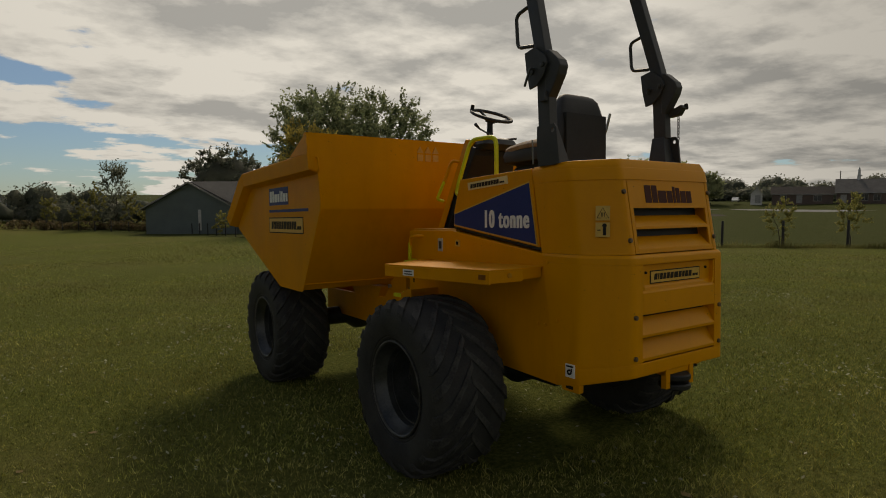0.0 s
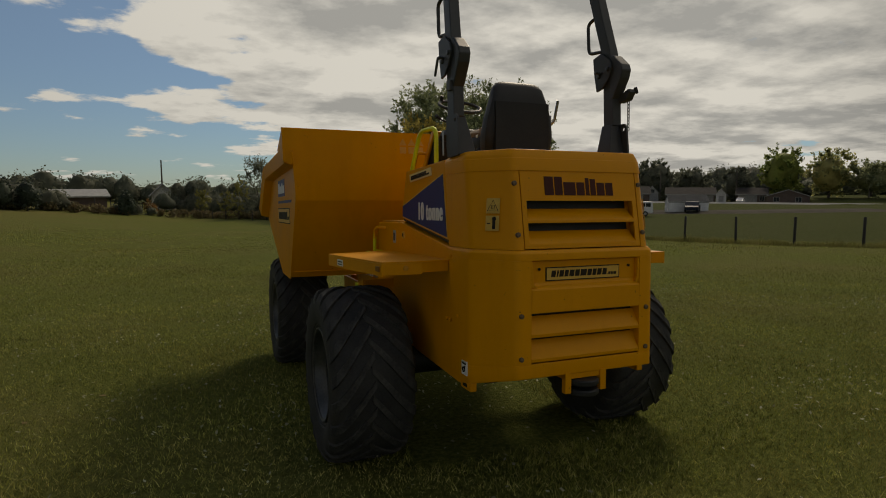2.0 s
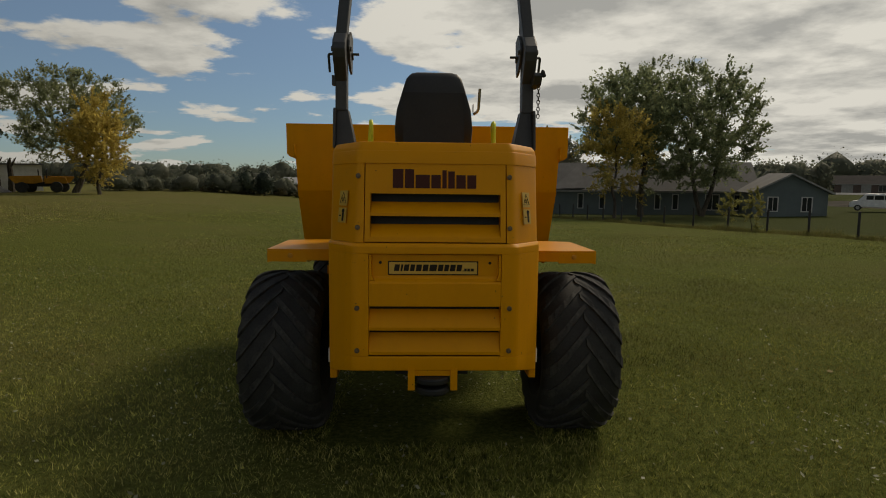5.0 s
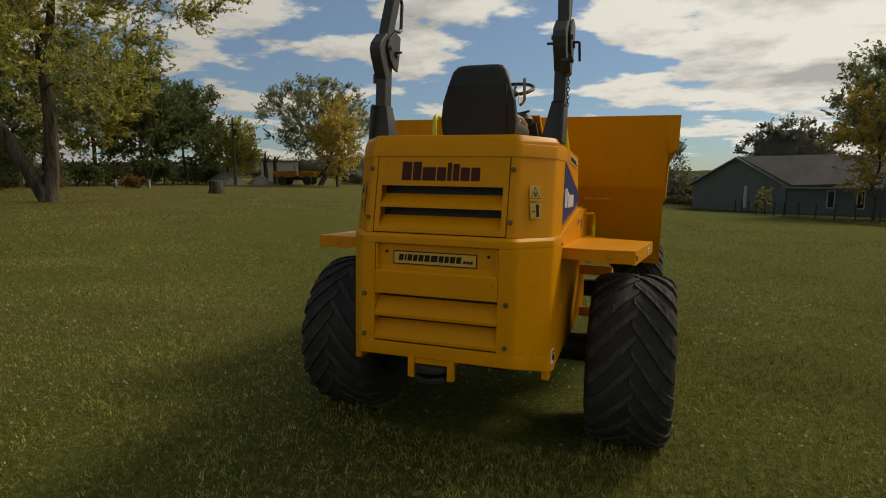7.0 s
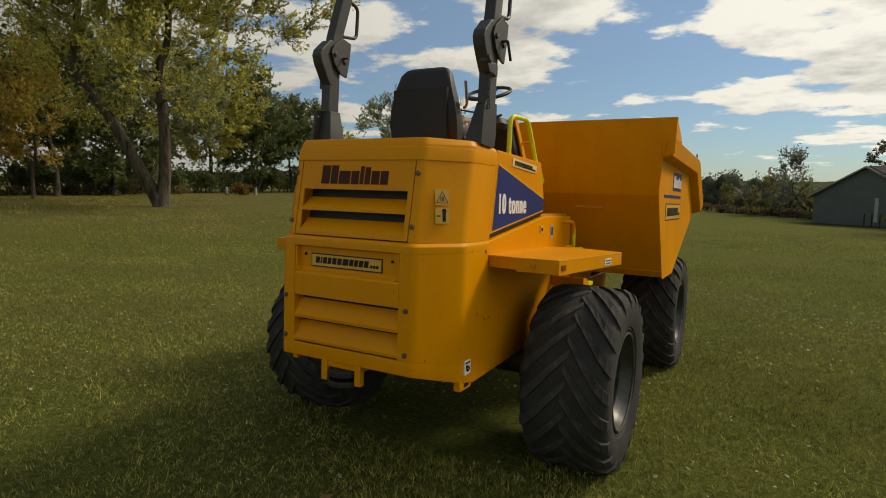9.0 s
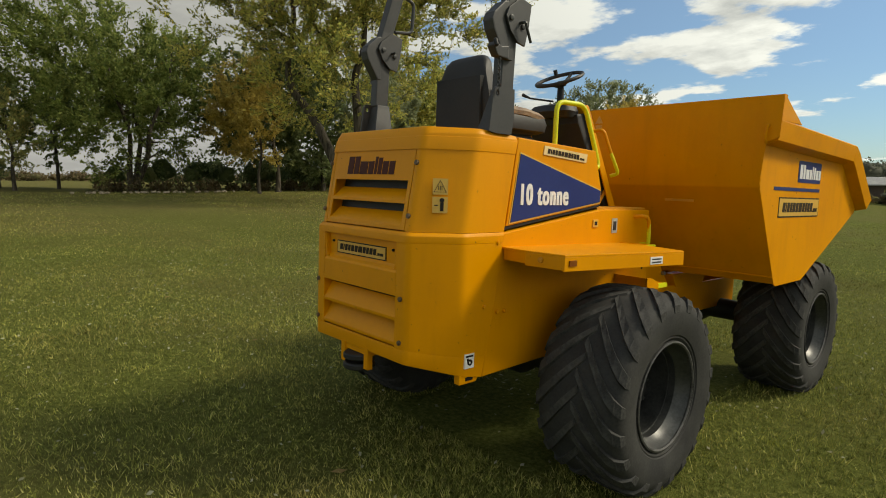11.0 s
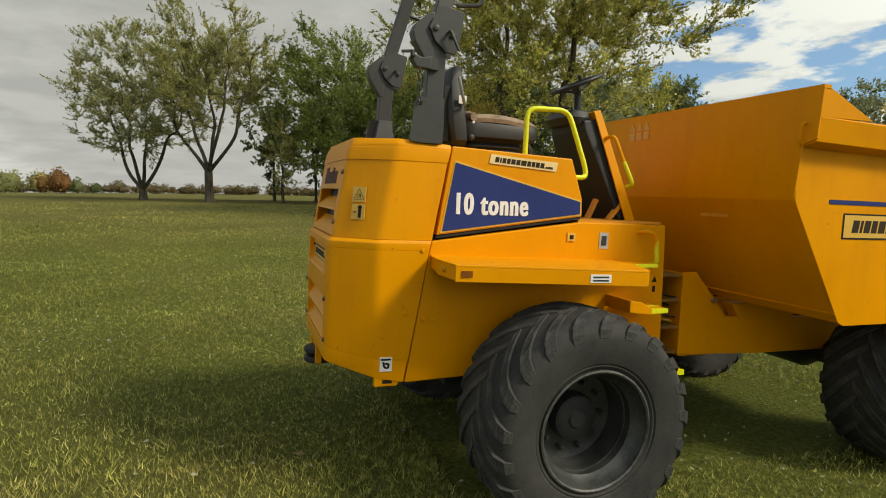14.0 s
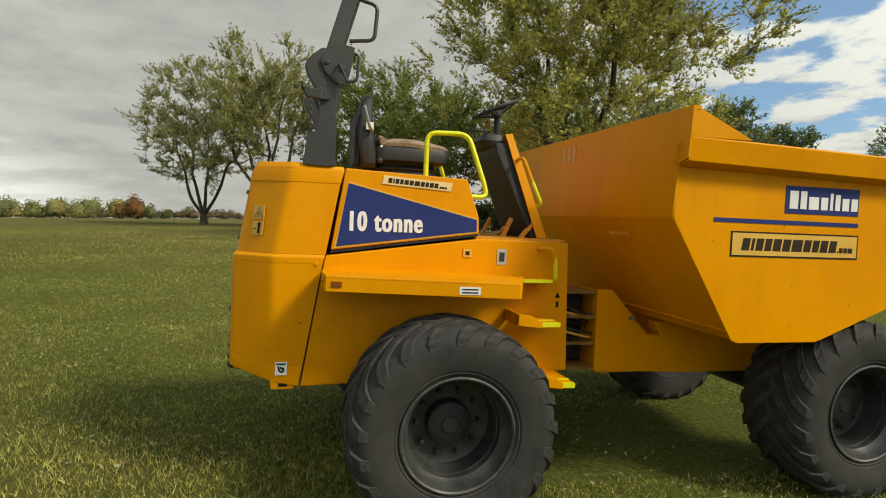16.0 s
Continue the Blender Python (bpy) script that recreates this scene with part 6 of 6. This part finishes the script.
# ---------------------------------------------------------------- fence
def fence_post():
    t = thing("fence_post", "black painted wooden fence post on the grass", "post", pose(0, 0, 0), "posts of the field fence")
    b = tube([(0, 0, -0.15), (0, 0, 1.27), (0, 0, 1.30)], [0.062, 0.058, 0.045], 10)
    part("post", b, M["post"], t, smooth=True)
    return t


FENCE = [(33.5, 2.0), (27.3, 9.4), (22.8, 15.6), (20.3, 22.5), (18.4, 29.0), (15.7, 35.5), (13.8, 43.0), (11.2, 53.5), (8.2, 76.0), (2.5, 79.0), (-8.0, 88.0), (-20.0, 92.0)]
first, carry = None, 0.0
frng = random.Random(8)
for (x0, y0), (x1, y1) in zip(FENCE, FENCE[1:]):
    L = math.hypot(x1 - x0, y1 - y0)
    gap = 2.6 if y0 < 70 else 2.2
    d = carry
    while d < L:
        x, y = x0 + (x1 - x0) * d / L, y0 + (y1 - y0) * d / L
        m = pose(x, y, terrain(x, y), frng.uniform(-1.5, 1.5), frng.uniform(-1.5, 1.5), frng.uniform(0, 90))
        if first is None:
            first = fence_post()
            first.matrix_basis = m
        else:
            copy_thing(first, m)
        d += gap
    carry = d - L


def fence_grass():
    """Tall unmown grass and dry stalks along the field fence."""
    rng = np.random.default_rng(88)
    out = []
    for (x0, y0), (x1, y1) in zip(FENCE[:7], FENCE[1:8]):
        n = int(math.hypot(x1 - x0, y1 - y0) * 700)
        t = rng.random(n)
        off = rng.normal(0.15, 0.35, n)
        L = math.hypot(x1 - x0, y1 - y0)
        x, y = x0 + (x1 - x0) * t - (y1 - y0) / L * off, y0 + (y1 - y0) * t + (x1 - x0) / L * off
        clump = np.array([0.55 + 0.9 * noise.noise(Vector((u * 0.9, v * 0.9, 3.0))) for u, v in zip(x, y)]).clip(0.25, 1.2)
        h = (0.12 + 0.42 * rng.random(n) ** 2) * clump
        z = np.array([terrain(u, v) for u, v in zip(x, y)])
        b = rng.random(n) * 2 * np.pi
        d = np.stack([np.cos(b), np.sin(b), np.zeros(n)], 1) * (0.006 + 0.012 * rng.random(n))[:, None]
        p = np.stack([x, y, z - 0.01], 1)
        top = p + np.stack([rng.normal(0, 0.3, n) * h, rng.normal(0, 0.3, n) * h, h], 1)
        out.append(np.stack([p - d, p + d, top], 1).reshape(-1, 3))
    tagged(bulk("tall_grass", np.concatenate(out), 3, M["weed"]), "tall dry grass left along the fence", "grass", kind="stuff")


fence_grass()


# ---------------------------------------------------------------- houses
def house(name, label, m, length, depth, eave, rise, wall, roof, openings=(), over=0.45, gable_front=False, trim="trimwhite"):
    """Front along +x, facing -y, its front left corner at the origin. openings: (x, width, sill, height, kind)."""
    h = thing(name, label, "house", m)
    w = box(0, length, 0, depth, -0.8, eave, 0.0)
    part("wall", w, wall, h)
    if gable_front:
        g = prism([(0, eave), (length, eave), (length / 2, eave + rise)], "y", 0, depth, 0.0)
        part("gable", g, wall, h)
        t = 0.16
        for s in (0, 1):
            xo, xm = (-over, length / 2) if s == 0 else (length + over, length / 2)
            zo = eave - over * rise / (length / 2)
            part("roof", prism([(xo, zo), (xm, eave + rise), (xm, eave + rise + t), (xo, zo + t)], "y", -over, depth + over, 0.0), roof, h)
            part("barge_board", prism([(xo, zo - 0.02), (xm, eave + rise - 0.02), (xm, eave + rise + t), (xo, zo + t)], "y", -over - 0.03, -over - 0.004, 0.0), M["paletrim"], h)
    else:
        part("gable", prism([(0, eave), (depth, eave), (depth / 2, eave + rise)], "x", 0, length, 0.0), wall, h)
        t = 0.16
        for s in (0, 1):
            yo, ym = (-over, depth / 2) if s == 0 else (depth + over, depth / 2)
            zo = eave - over * rise / (depth / 2)
            part("roof", prism([(yo, zo), (ym, eave + rise), (ym, eave + rise + t), (yo, zo + t)], "x", -over, length + over, 0.0), roof, h)
        part("fascia", box(-over, length + over, -over - 0.03, -over - 0.004, eave - over * rise / (depth / 2) - 0.03, eave - over * rise / (depth / 2) + 0.16, 0.0), M["paletrim"], h)
    for x, ww, sill, hh, kind in openings:
        win = part("window" if kind == "window" else "door", box(x, x + ww, -0.03, 0.02, sill, sill + hh, 0.0), M["glass"] if kind == "window" else M[trim], h)
        f = box(x - 0.1, x, -0.06, 0.02, sill - 0.1, sill + hh + 0.1, 0.0)
        box(x + ww, x + ww + 0.1, -0.06, 0.02, sill - 0.1, sill + hh + 0.1, 0.0, f)
        box(x, x + ww, -0.06, 0.02, sill + hh, sill + hh + 0.1, 0.0, f)
        box(x, x + ww, -0.06, 0.02, sill - 0.1, sill, 0.0, f)
        part("window_frame", f, M[trim], win)
        if kind == "window" and ww > 0.7:
            part("mullion", box(x + ww / 2 - 0.03, x + ww / 2 + 0.03, -0.05, 0.0, sill, sill + hh, 0.0), M[trim], win)
    return h


a = math.degrees(math.atan2(-0.28, 0.96))
main = house("grey_house", "long blue-grey ranch house with grey shingle roof", pose(13.6, 66.6, -2.55, 0, 0, a), 22.5, 10.0, 2.75, 3.0, M["siding"], M["roof"],
             [(q, ww, 0.6, 1.6, "window") for q, ww in ((3.6, 0.5), (6.05, 0.5), (10.15, 0.5), (12.15, 0.5), (14.05, 0.5), (17.5, 1.3), (20.4, 0.5))])
house("grey_house", "gabled wing of the blue-grey house", pose(4.9, 73.6, -2.55, 0, 0, -38), 11.0, 9.0, 2.75, 2.9, M["siding"], M["roof"],
      [(6.5, 0.14, 0.3, 2.2, "door")], gable_front=True)
house("grey_house", "front-facing gabled wing of the grey house", pose(31.9, 54.8, -2.45, 0, 0, a), 6.6, 8.0, 2.65, 1.7, M["siding"], M["roof"],
      [(1.4, 0.8, 0.8, 1.3, "window"), (4.4, 0.8, 0.8, 1.3, "window")], gable_front=True)
inner = (pose(13.6, 66.6, -2.55, 0, 0, a)).inverted()
infill = bmesh.new()
rim3 = [(9.25, 70.0, 3.27), (18.4, 70.25, 3.42), (17.6, 64.95, 0.40), (13.9, 66.0, 0.24)]
tops = [infill.verts.new(inner @ Vector(q)) for q in rim3]
lows = [infill.verts.new(inner @ Vector((q[0], q[1], q[2] - 0.14))) for q in rim3]
infill.faces.new((tops[0], tops[1], tops[3])), infill.faces.new((lows[3], lows[1], lows[0]))
infill.faces.new((tops[1], tops[2], tops[3])), infill.faces.new((lows[3], lows[2], lows[1]))
for k in range(4):
    infill.faces.new((tops[k], tops[(k + 1) % 4], lows[(k + 1) % 4], lows[k]))
part("roof", infill, M["roof"], main)
for i in range(8):
    part("roof_vent", moved(box(-0.14, 0.14, -0.14, 0.14, 0, 0.25, 0.02), Matrix.Translation((2.0 + i * 2.6, 4.3, 5.35))), M["trimwhite"], main)
face = lambda x, y: math.degrees(math.atan2(y, x)) - 90
for x, y, L, eave, rise, wall, roof, ops, lab, gf in (
        (99.5, 141, 15, 2.4, 1.9, "brick", "brownroof", [(1.6, 2.2, 0, 2.2, "door"), (5.6, 1.8, 0, 2.2, "door"), (9.0, 1.4, 0.6, 1.4, "window"), (11.6, 1.6, 0, 2.2, "door")], "low brick ranch house with white doors", False),
        (116.3, 139.5, 3.6, 2.6, 2.1, "trimwhite", "brownroof", [(1.2, 1.2, 2.7, 0.9, "window")], "white gabled house front", True),
        (116.1, 130.5, 12.6, 2.3, 1.7, "brick", "brownroof", [(1.5, 1.4, 0.6, 1.4, "window"), (5, 1.4, 0.6, 1.4, "window"), (8.9, 3.2, 0.0, 2.1, "door")], "low dark house with white garage door", False),
        (119.7, 116.1, 2.4, 2.3, 1.3, "trimwhite", "roof", [(0.7, 1.0, 0, 1.8, "door")], "small white gabled shed", True),
        (130.4, 119.3, 7.2, 2.3, 1.7, "brick", "brownroof", [(0.4, 4.4, 0.0, 2.1, "door"), (5.6, 1.0, 0.6, 1.2, "window")], "low house with wide pale garage door", False),
        (131.4, 110.6, 9.5, 1.9, 1.6, "brick", "brownroof", [(1.5, 1.2, 0.5, 1.1, "window"), (6.5, 1.2, 0.5, 1.1, "window")], "brown brick house with a low gable", True),
        (163.5, 91.0, 3.0, 2.4, 1.9, "trimwhite", "brownroof", [(1.2, 1.2, 0, 2.0, "door")], "white gabled porch front", True),
        (166.0, 86.2, 14.5, 2.5, 1.9, "brick", "brownroof", [(2, 1.4, 0.6, 1.4, "window"), (6, 1.2, 0, 2.0, "door"), (10, 1.8, 0.6, 1.4, "window")], "long low dark-roofed house across the road", False),
        (172.5, 72.5, 10.8, 3.0, 3.4, "brick", "roof", [(1.0, 1.2, 0, 2.2, "door"), (5.5, 1.4, 0.8, 1.6, "window"), (8.2, 1.4, 0.8, 1.6, "window")], "chapel with a tall grey roof and white door", False),
        (-23.8, 91.8, 6.4, 0.9, 0.9, "brick", "paletrim", [], "brown low house with a pale roof half hidden by trees", False),
        (-13, 106, 3.4, 2.2, 1.7, "trimwhite", "roof", [(2, 1.0, 0.6, 1.2, "window")], "small white gabled outbuilding", True),
        (-3.6, 106, 3.2, 2.2, 1.7, "trimwhite", "roof", [(1.1, 1.0, 0.4, 1.2, "window")], "small white gabled house behind the saplings", True)):
    fh = house("far_house", lab, pose(x, y, terrain(x, y) + 0.1, 0, 0, face(x, y)), L, 9 if L > 6 else 5, eave, rise, M[wall], M[roof], ops, gable_front=gf, trim="paletrim")
    if lab.startswith("chapel"):
        part("spire", moved(lathe([(0.02, 0.0), (0.30, 0.9), (0.34, 2.2), (0.45, 2.3), (0.45, 3.6)], 8), pose(4.8, 4.5, 9.9, 0, 90, 0)), M["trimwhite"], fh, "slim white spire")

# road in front of the far houses, and a drive
def strip(name, label, pts, w, mat, lift):
    b = bmesh.new()
    rows = []
    P = [Vector((x, y, 0)) for x, y in pts]
    n = 40
    line = []
    for p, q in zip(P, P[1:]):
        line += [p.lerp(q, i / n) for i in range(n)]
    line.append(P[-1])
    for i, p in enumerate(line):
        d = (line[min(i + 1, len(line) - 1)] - line[max(i - 1, 0)]).normalized()
        nrm = Vector((-d.y, d.x, 0)) * w / 2
        rows.append([b.verts.new((p.x + k * nrm.x, p.y + k * nrm.y, terrain(p.x + k * nrm.x, p.y + k * nrm.y) + lift)) for k in (-1, -0.5, 0, 0.5, 1)])
        for v in (rows[-1][0], rows[-1][-1]):
            v.co.z -= lift + 0.1
    for r0, r1 in zip(rows, rows[1:]):
        for j in range(4):
            b.faces.new((r0[j], r0[j + 1], r1[j + 1], r1[j]))
    return tagged(link(name, b, mat), label, "road", kind="structure")


strip("road", "pale asphalt road in front of the far houses", [(29, 171), (101, 128), (131, 105), (150, 78), (163, 45), (178, -15)], 5.5, M["asphalt"], 0.40)
strip("drive", "grey-brown gravel parking ground beyond the fence", [(56, 80), (57, 64), (63, 54), (74, 46)], 11.0, M["drive"], 0.16)

# ---------------------------------------------------------------- parked vehicles and yard things
def van(x, y, rz):
    v = thing("passenger_van", "white passenger van with dark windows, parked on the drive", "van", pose(x, y, terrain(x, y) + 0.12, 0, 0, rz))
    prof = [(-2.6, 0.45), (-2.62, 1.0), (-2.3, 1.18), (-1.75, 1.25), (-1.15, 1.98), (-0.9, 2.06), (2.35, 2.08), (2.55, 1.9), (2.62, 0.9), (2.62, 0.45)]
    body = prism(prof, "y", -0.95, 0.95, 0.04)
    for q in body.verts:
        if q.co.z > 1.3:
            q.co.y *= 1 - 0.12 * (q.co.z - 1.3)
    b = part("body", body, M["vanwhite"], v)
    for x0, x1 in ((-0.95, -0.25), (-0.15, 0.75), (0.85, 1.55), (1.65, 2.3)):
        for s in (-1, 1):
            part("side_window", box(x0, x1, s * 0.90 - 0.035, s * 0.90 + 0.02, 1.36, 1.86, 0.01), M["glass"], b)
    part("windscreen", prism([(-1.72, 1.30), (-1.20, 1.92), (-1.23, 1.95), (-1.75, 1.31)], "y", -0.8, 0.8, 0.0), M["glass"], b)
    for wx in (-1.75, 1.6):
        for s in (-1, 1):
            wh = part("wheel", moved(lathe([(0.2, -0.11), (0.36, -0.11), (0.37, 0.0), (0.36, 0.11), (0.2, 0.11)], 20), pose(wx, s * 0.86, 0.36, 0, 0, 90)), M["rubber"], v, smooth=True)
            part("rim", moved(lathe([(0.05, -0.118), (0.2, -0.118), (0.21, 0.118), (0.05, 0.118)], 16), pose(wx, s * 0.86, 0.36, 0, 0, 90)), M["steel"], wh)
    part("bumper", box(-2.68, -2.55, -0.9, 0.9, 0.45, 0.68, 0.03), M["rim"], v)
    part("bumper", box(2.58, 2.7, -0.9, 0.9, 0.45, 0.68, 0.03), M["rim"], v)
    return v


vn = van(47.3, 58.6, face(47, 58))
vn.scale = (0.88, 0.88, 0.88)


def car(x, y, rz, mat, label):
    c = thing("car", label, "car", pose(x, y, terrain(x, y) + 0.12, 0, 0, rz))
    b = part("body", prism([(-2.1, 0.3), (-2.15, 0.72), (-1.2, 0.88), (-0.6, 1.38), (0.75, 1.42), (1.4, 0.98), (2.1, 0.9), (2.15, 0.3)], "y", -0.85, 0.85, 0.05), mat, c)
    for s in (-1, 1):
        part("side_window", prism([(-1.0, 0.92), (-0.5, 1.3), (0.68, 1.34), (1.15, 0.98)], "y", s * 0.85 - 0.01, s * 0.85 + 0.006, 0.0), M["glass"], b)
        for wx in (-1.35, 1.3):
            part("wheel", moved(lathe([(0.1, -0.1), (0.31, -0.1), (0.31, 0.1), (0.1, 0.1)], 18), pose(wx, s * 0.78, 0.31, 0, 0, 90)), M["rubber"], c, smooth=True)
    return c


car(57.8, 59.6, face(57, 57) + 88, M["navy"], "dark blue saloon car parked by a white trailer")
car(127.6, 115.5, face(88, 86) + 80, M["vanwhite"], "white car parked before a garage")
car(163.5, 95.5, face(96, 79) + 75, M["vanwhite"], "white car on a far drive")
house("white_trailer", "long white gabled trailer shed with grey roof on the drive", pose(55.4, 61.4, terrain(56, 61) + 0.12, 0, 0, face(55, 61) + 14), 5.2, 2.2, 1.4, 0.85, M["vanwhite"], M["roof"], [(3.6, 0.5, 0.1, 0.9, "window")], over=0.06)


def yard_truck(x, y, rz):
    t = thing("dump_truck", "yellow dump truck with dark wheels, parked across the lawn", "truck", pose(x, y, terrain(x, y), 0, 0, rz), "yellow machines across the lawn")
    part("skip", prism([(-1.9, 0.95), (-2.4, 1.55), (-2.2, 1.66), (0.25, 1.70), (0.35, 1.05), (-0.3, 0.90)], "y", -1.1, 1.1, 0.05), M["yardpaint"], t)
    part("chassis", box(-1.9, 2.4, -0.5, 0.5, 0.6, 1.05, 0.04), M["black"], t)
    part("body", prism([(0.5, 0.9), (0.6, 1.40), (1.2, 1.62), (2.3, 1.55), (2.5, 0.9)], "y", -0.8, 0.8, 0.06), M["yardpaint"], t)
    part("roll_bar", tube([(0.7, -0.5, 1.4), (0.75, -0.5, 2.35), (0.75, 0.5, 2.35), (0.7, 0.5, 1.4)], 0.05, 8, 0.15), M["grey"], t)
    for wx in (-1.35, 1.5):
        for s in (-1, 1):
            part("wheel", moved(lathe([(0.15, -0.2), (0.5, -0.2), (0.55, -0.1), (0.55, 0.1), (0.5, 0.2), (0.15, 0.2)], 20), pose(wx, s * 0.95, 0.55, 0, 0, 90)), M["rubber"], t, smooth=True)
    return t


yt = yard_truck(-39.7, 56.4, 32)
copy_thing(yt, pose(-40.7, 59.3, terrain(-40.7, 59.3), 0, 0, 215))
for x, y, r, hgt in ((-46.0, 52.0, 2.6, 1.5), (-43.5, 55.0, 1.7, 1.1)):
    g = lathe([(0.05, hgt), (r * 0.25, hgt * 0.86), (r * 0.55, hgt * 0.5), (r * 0.85, hgt * 0.14), (r, -0.1)], 28)
    moved(g, Matrix.Rotation(radians(-90), 4, "Y"))
    for v in g.verts:
        v.co += Vector((0, 0, 0.18)) * noise.noise(v.co * 1.3 + Vector((x, y, 0)))
    ob = tagged(link("gravel_mound", g, M["gravel"], True), "grey gravel heap at the yard's edge", "mound", "gravel heaps")
    ob.matrix_basis = pose(x, y, terrain(x, y))
wl_ = thing("concrete_shed", "pale grey block shed beside the yellow trucks", "shed", pose(-46.5, 63.0, terrain(-46.5, 63), 0, 0, 36))
part("wall", box(-2.4, 2.4, 0, 3.0, -0.3, 2.9, 0.03), M["trimwhite"], wl_)
part("roof", box(-2.6, 2.6, -0.2, 3.2, 2.9, 3.05, 0.02), M["roof"], wl_)
for k, (x, y) in enumerate(((-45.0, 58.0), (-44.0, 58.6))):
    sn = thing("snag", "broken dark tree trunk standing by the yard", "tree trunk", pose(x, y, terrain(x, y)), "broken trunks")
    part("trunk", tube([(0, 0, -0.2), (0.05, 0, 1.5), (-0.1, 0.1, 2.9), (0.1, 0, 4.0 - 0.5 * k)], [0.36, 0.26, 0.24, 0.05], 9), M["bark"], sn, smooth=True)
    part("branch", tube([(-0.05, 0.05, 2.4), (0.5, 0.0, 3.2), (0.7, 0.1, 3.6)], [0.12, 0.08, 0.02], 7), M["bark"], sn, smooth=True)


def pole(x, y, h, label, arm=True):
    p = thing("utility_pole", label, "pole", pose(x, y, terrain(x, y)), "utility poles")
    part("shaft", tube([(0, 0, -0.3), (0, 0, h)], [0.16, 0.11], 10), M["wood"], p, smooth=True)
    if arm:
        part("cross_arm", box(-0.7, 0.7, -0.05, 0.05, h - 0.8, h - 0.68, 0.01), M["wood"], p)
        part("transformer", moved(lathe([(0.1, -0.4), (0.2, -0.38), (0.2, 0.38), (0.1, 0.4)], 14), pose(0.3, 0, h - 1.6, 0, 90, 0)), M["grey"], p, smooth=True)


pole(-43.5, 50.6, 7.4, "weathered wooden utility pole by the yard")
pole(-11.8, 111.0, 8.4, "wooden pole beyond the fence", False)
for x, y in ((101, 145), (133, 122), (156, 101), (180, 75), (116, 133)):
    pole(x, y, 9.0, "thin wooden pole near the road", False)

# cut stumps and posts on the lawn's edge
def stump(x, y, r, h, label):
    s = thing("tree_stump", label, "stump", pose(x, y, terrain(x, y)), "stumps")
    b = lathe([(0.03, h), (r * 0.85, h), (r * 0.95, h * 0.94), (r * 0.98, h * 0.4), (r * 1.25, -0.15)], 18)
    moved(b, Matrix.Rotation(radians(-90), 4, "Y"))
    for v in b.verts:
        v.co.x *= 1 + 0.09 * noise.noise(v.co * 3 + Vector((x, 0, 0)))
        v.co.y *= 1 + 0.09 * noise.noise(v.co * 3 + Vector((0, y, 5)))
    part("trunk", b, M["bark"], s, smooth=True)
    part("cut_face", moved(lathe([(0.02, 0.012), (r * 0.8, 0.008), (r * 0.8, 0.0)], 18), pose(0, 0, h, 0, -90, 0)), M["wood"], s)


stump(-26.5, 28.3, 0.46, 0.85, "sawn tree stump standing on the grass")
for dx in (-1.0, 1.0):
    mp = thing("marker_post", "short white post beside a brown bush", "post", pose(-38.0 + dx * 0.75, 32.0 + dx * 0.9, terrain(-38 + dx * 0.75, 32 + dx * 0.9)), "white marker posts")
    part("post", box(-0.09, 0.09, -0.09, 0.09, -0.2, 0.68, 0.015), M["paletrim"], mp)
brng = np.random.default_rng(77)
bz = terrain(-38, 32)
bush = thing("bush", "rusty brown clipped bush between two white posts", "bush", pose(-38.0, 32.0, bz))
bc = [(v[0] * 0.7, v[1] * 0.7, 0.5 + v[2] * 0.32) for v in brng.normal(0, 0.6, (30, 3))]
cr = bulk("foliage", leaf_quads(brng, bc, 50, 0.14, 0.08), 4, M["rust"])
cr.parent = bush
part("stem", tube([(0, 0, -0.1), (0, 0, 0.5)], [0.05, 0.03], 7), M["bark"], bush)

# pale stones and rubble strewn along the foot of the trees, shaped as split logs and chunks
lrng = random.Random(12)
log = None
for i in range(44):
    t = lrng.random()
    x, y = -36.6 - 1.4 * t + lrng.gauss(0, 0.45), 4.6 + 9.5 * t + lrng.gauss(0, 0.3)
    m = pose(x, y, terrain(x, y) + 0.05, lrng.uniform(-20, 20), lrng.uniform(-14, 14), lrng.uniform(0, 180)) @ Matrix.Diagonal((lrng.uniform(0.5, 1.1), lrng.uniform(0.6, 1.1), lrng.uniform(0.6, 1.1), 1))
    if log is None:
        log = thing("rubble_chunk", "pale chunk of rubble lying at the foot of the trees", "log", m, "split logs")
        part("wood", prism([(-0.08, -0.06), (0.07, -0.05), (0.08, 0.03), (0.0, 0.09), (-0.06, 0.05)], "x", -0.2, 0.2, 0.012), M["rubble"], log)
    else:
        copy_thing(log, m)
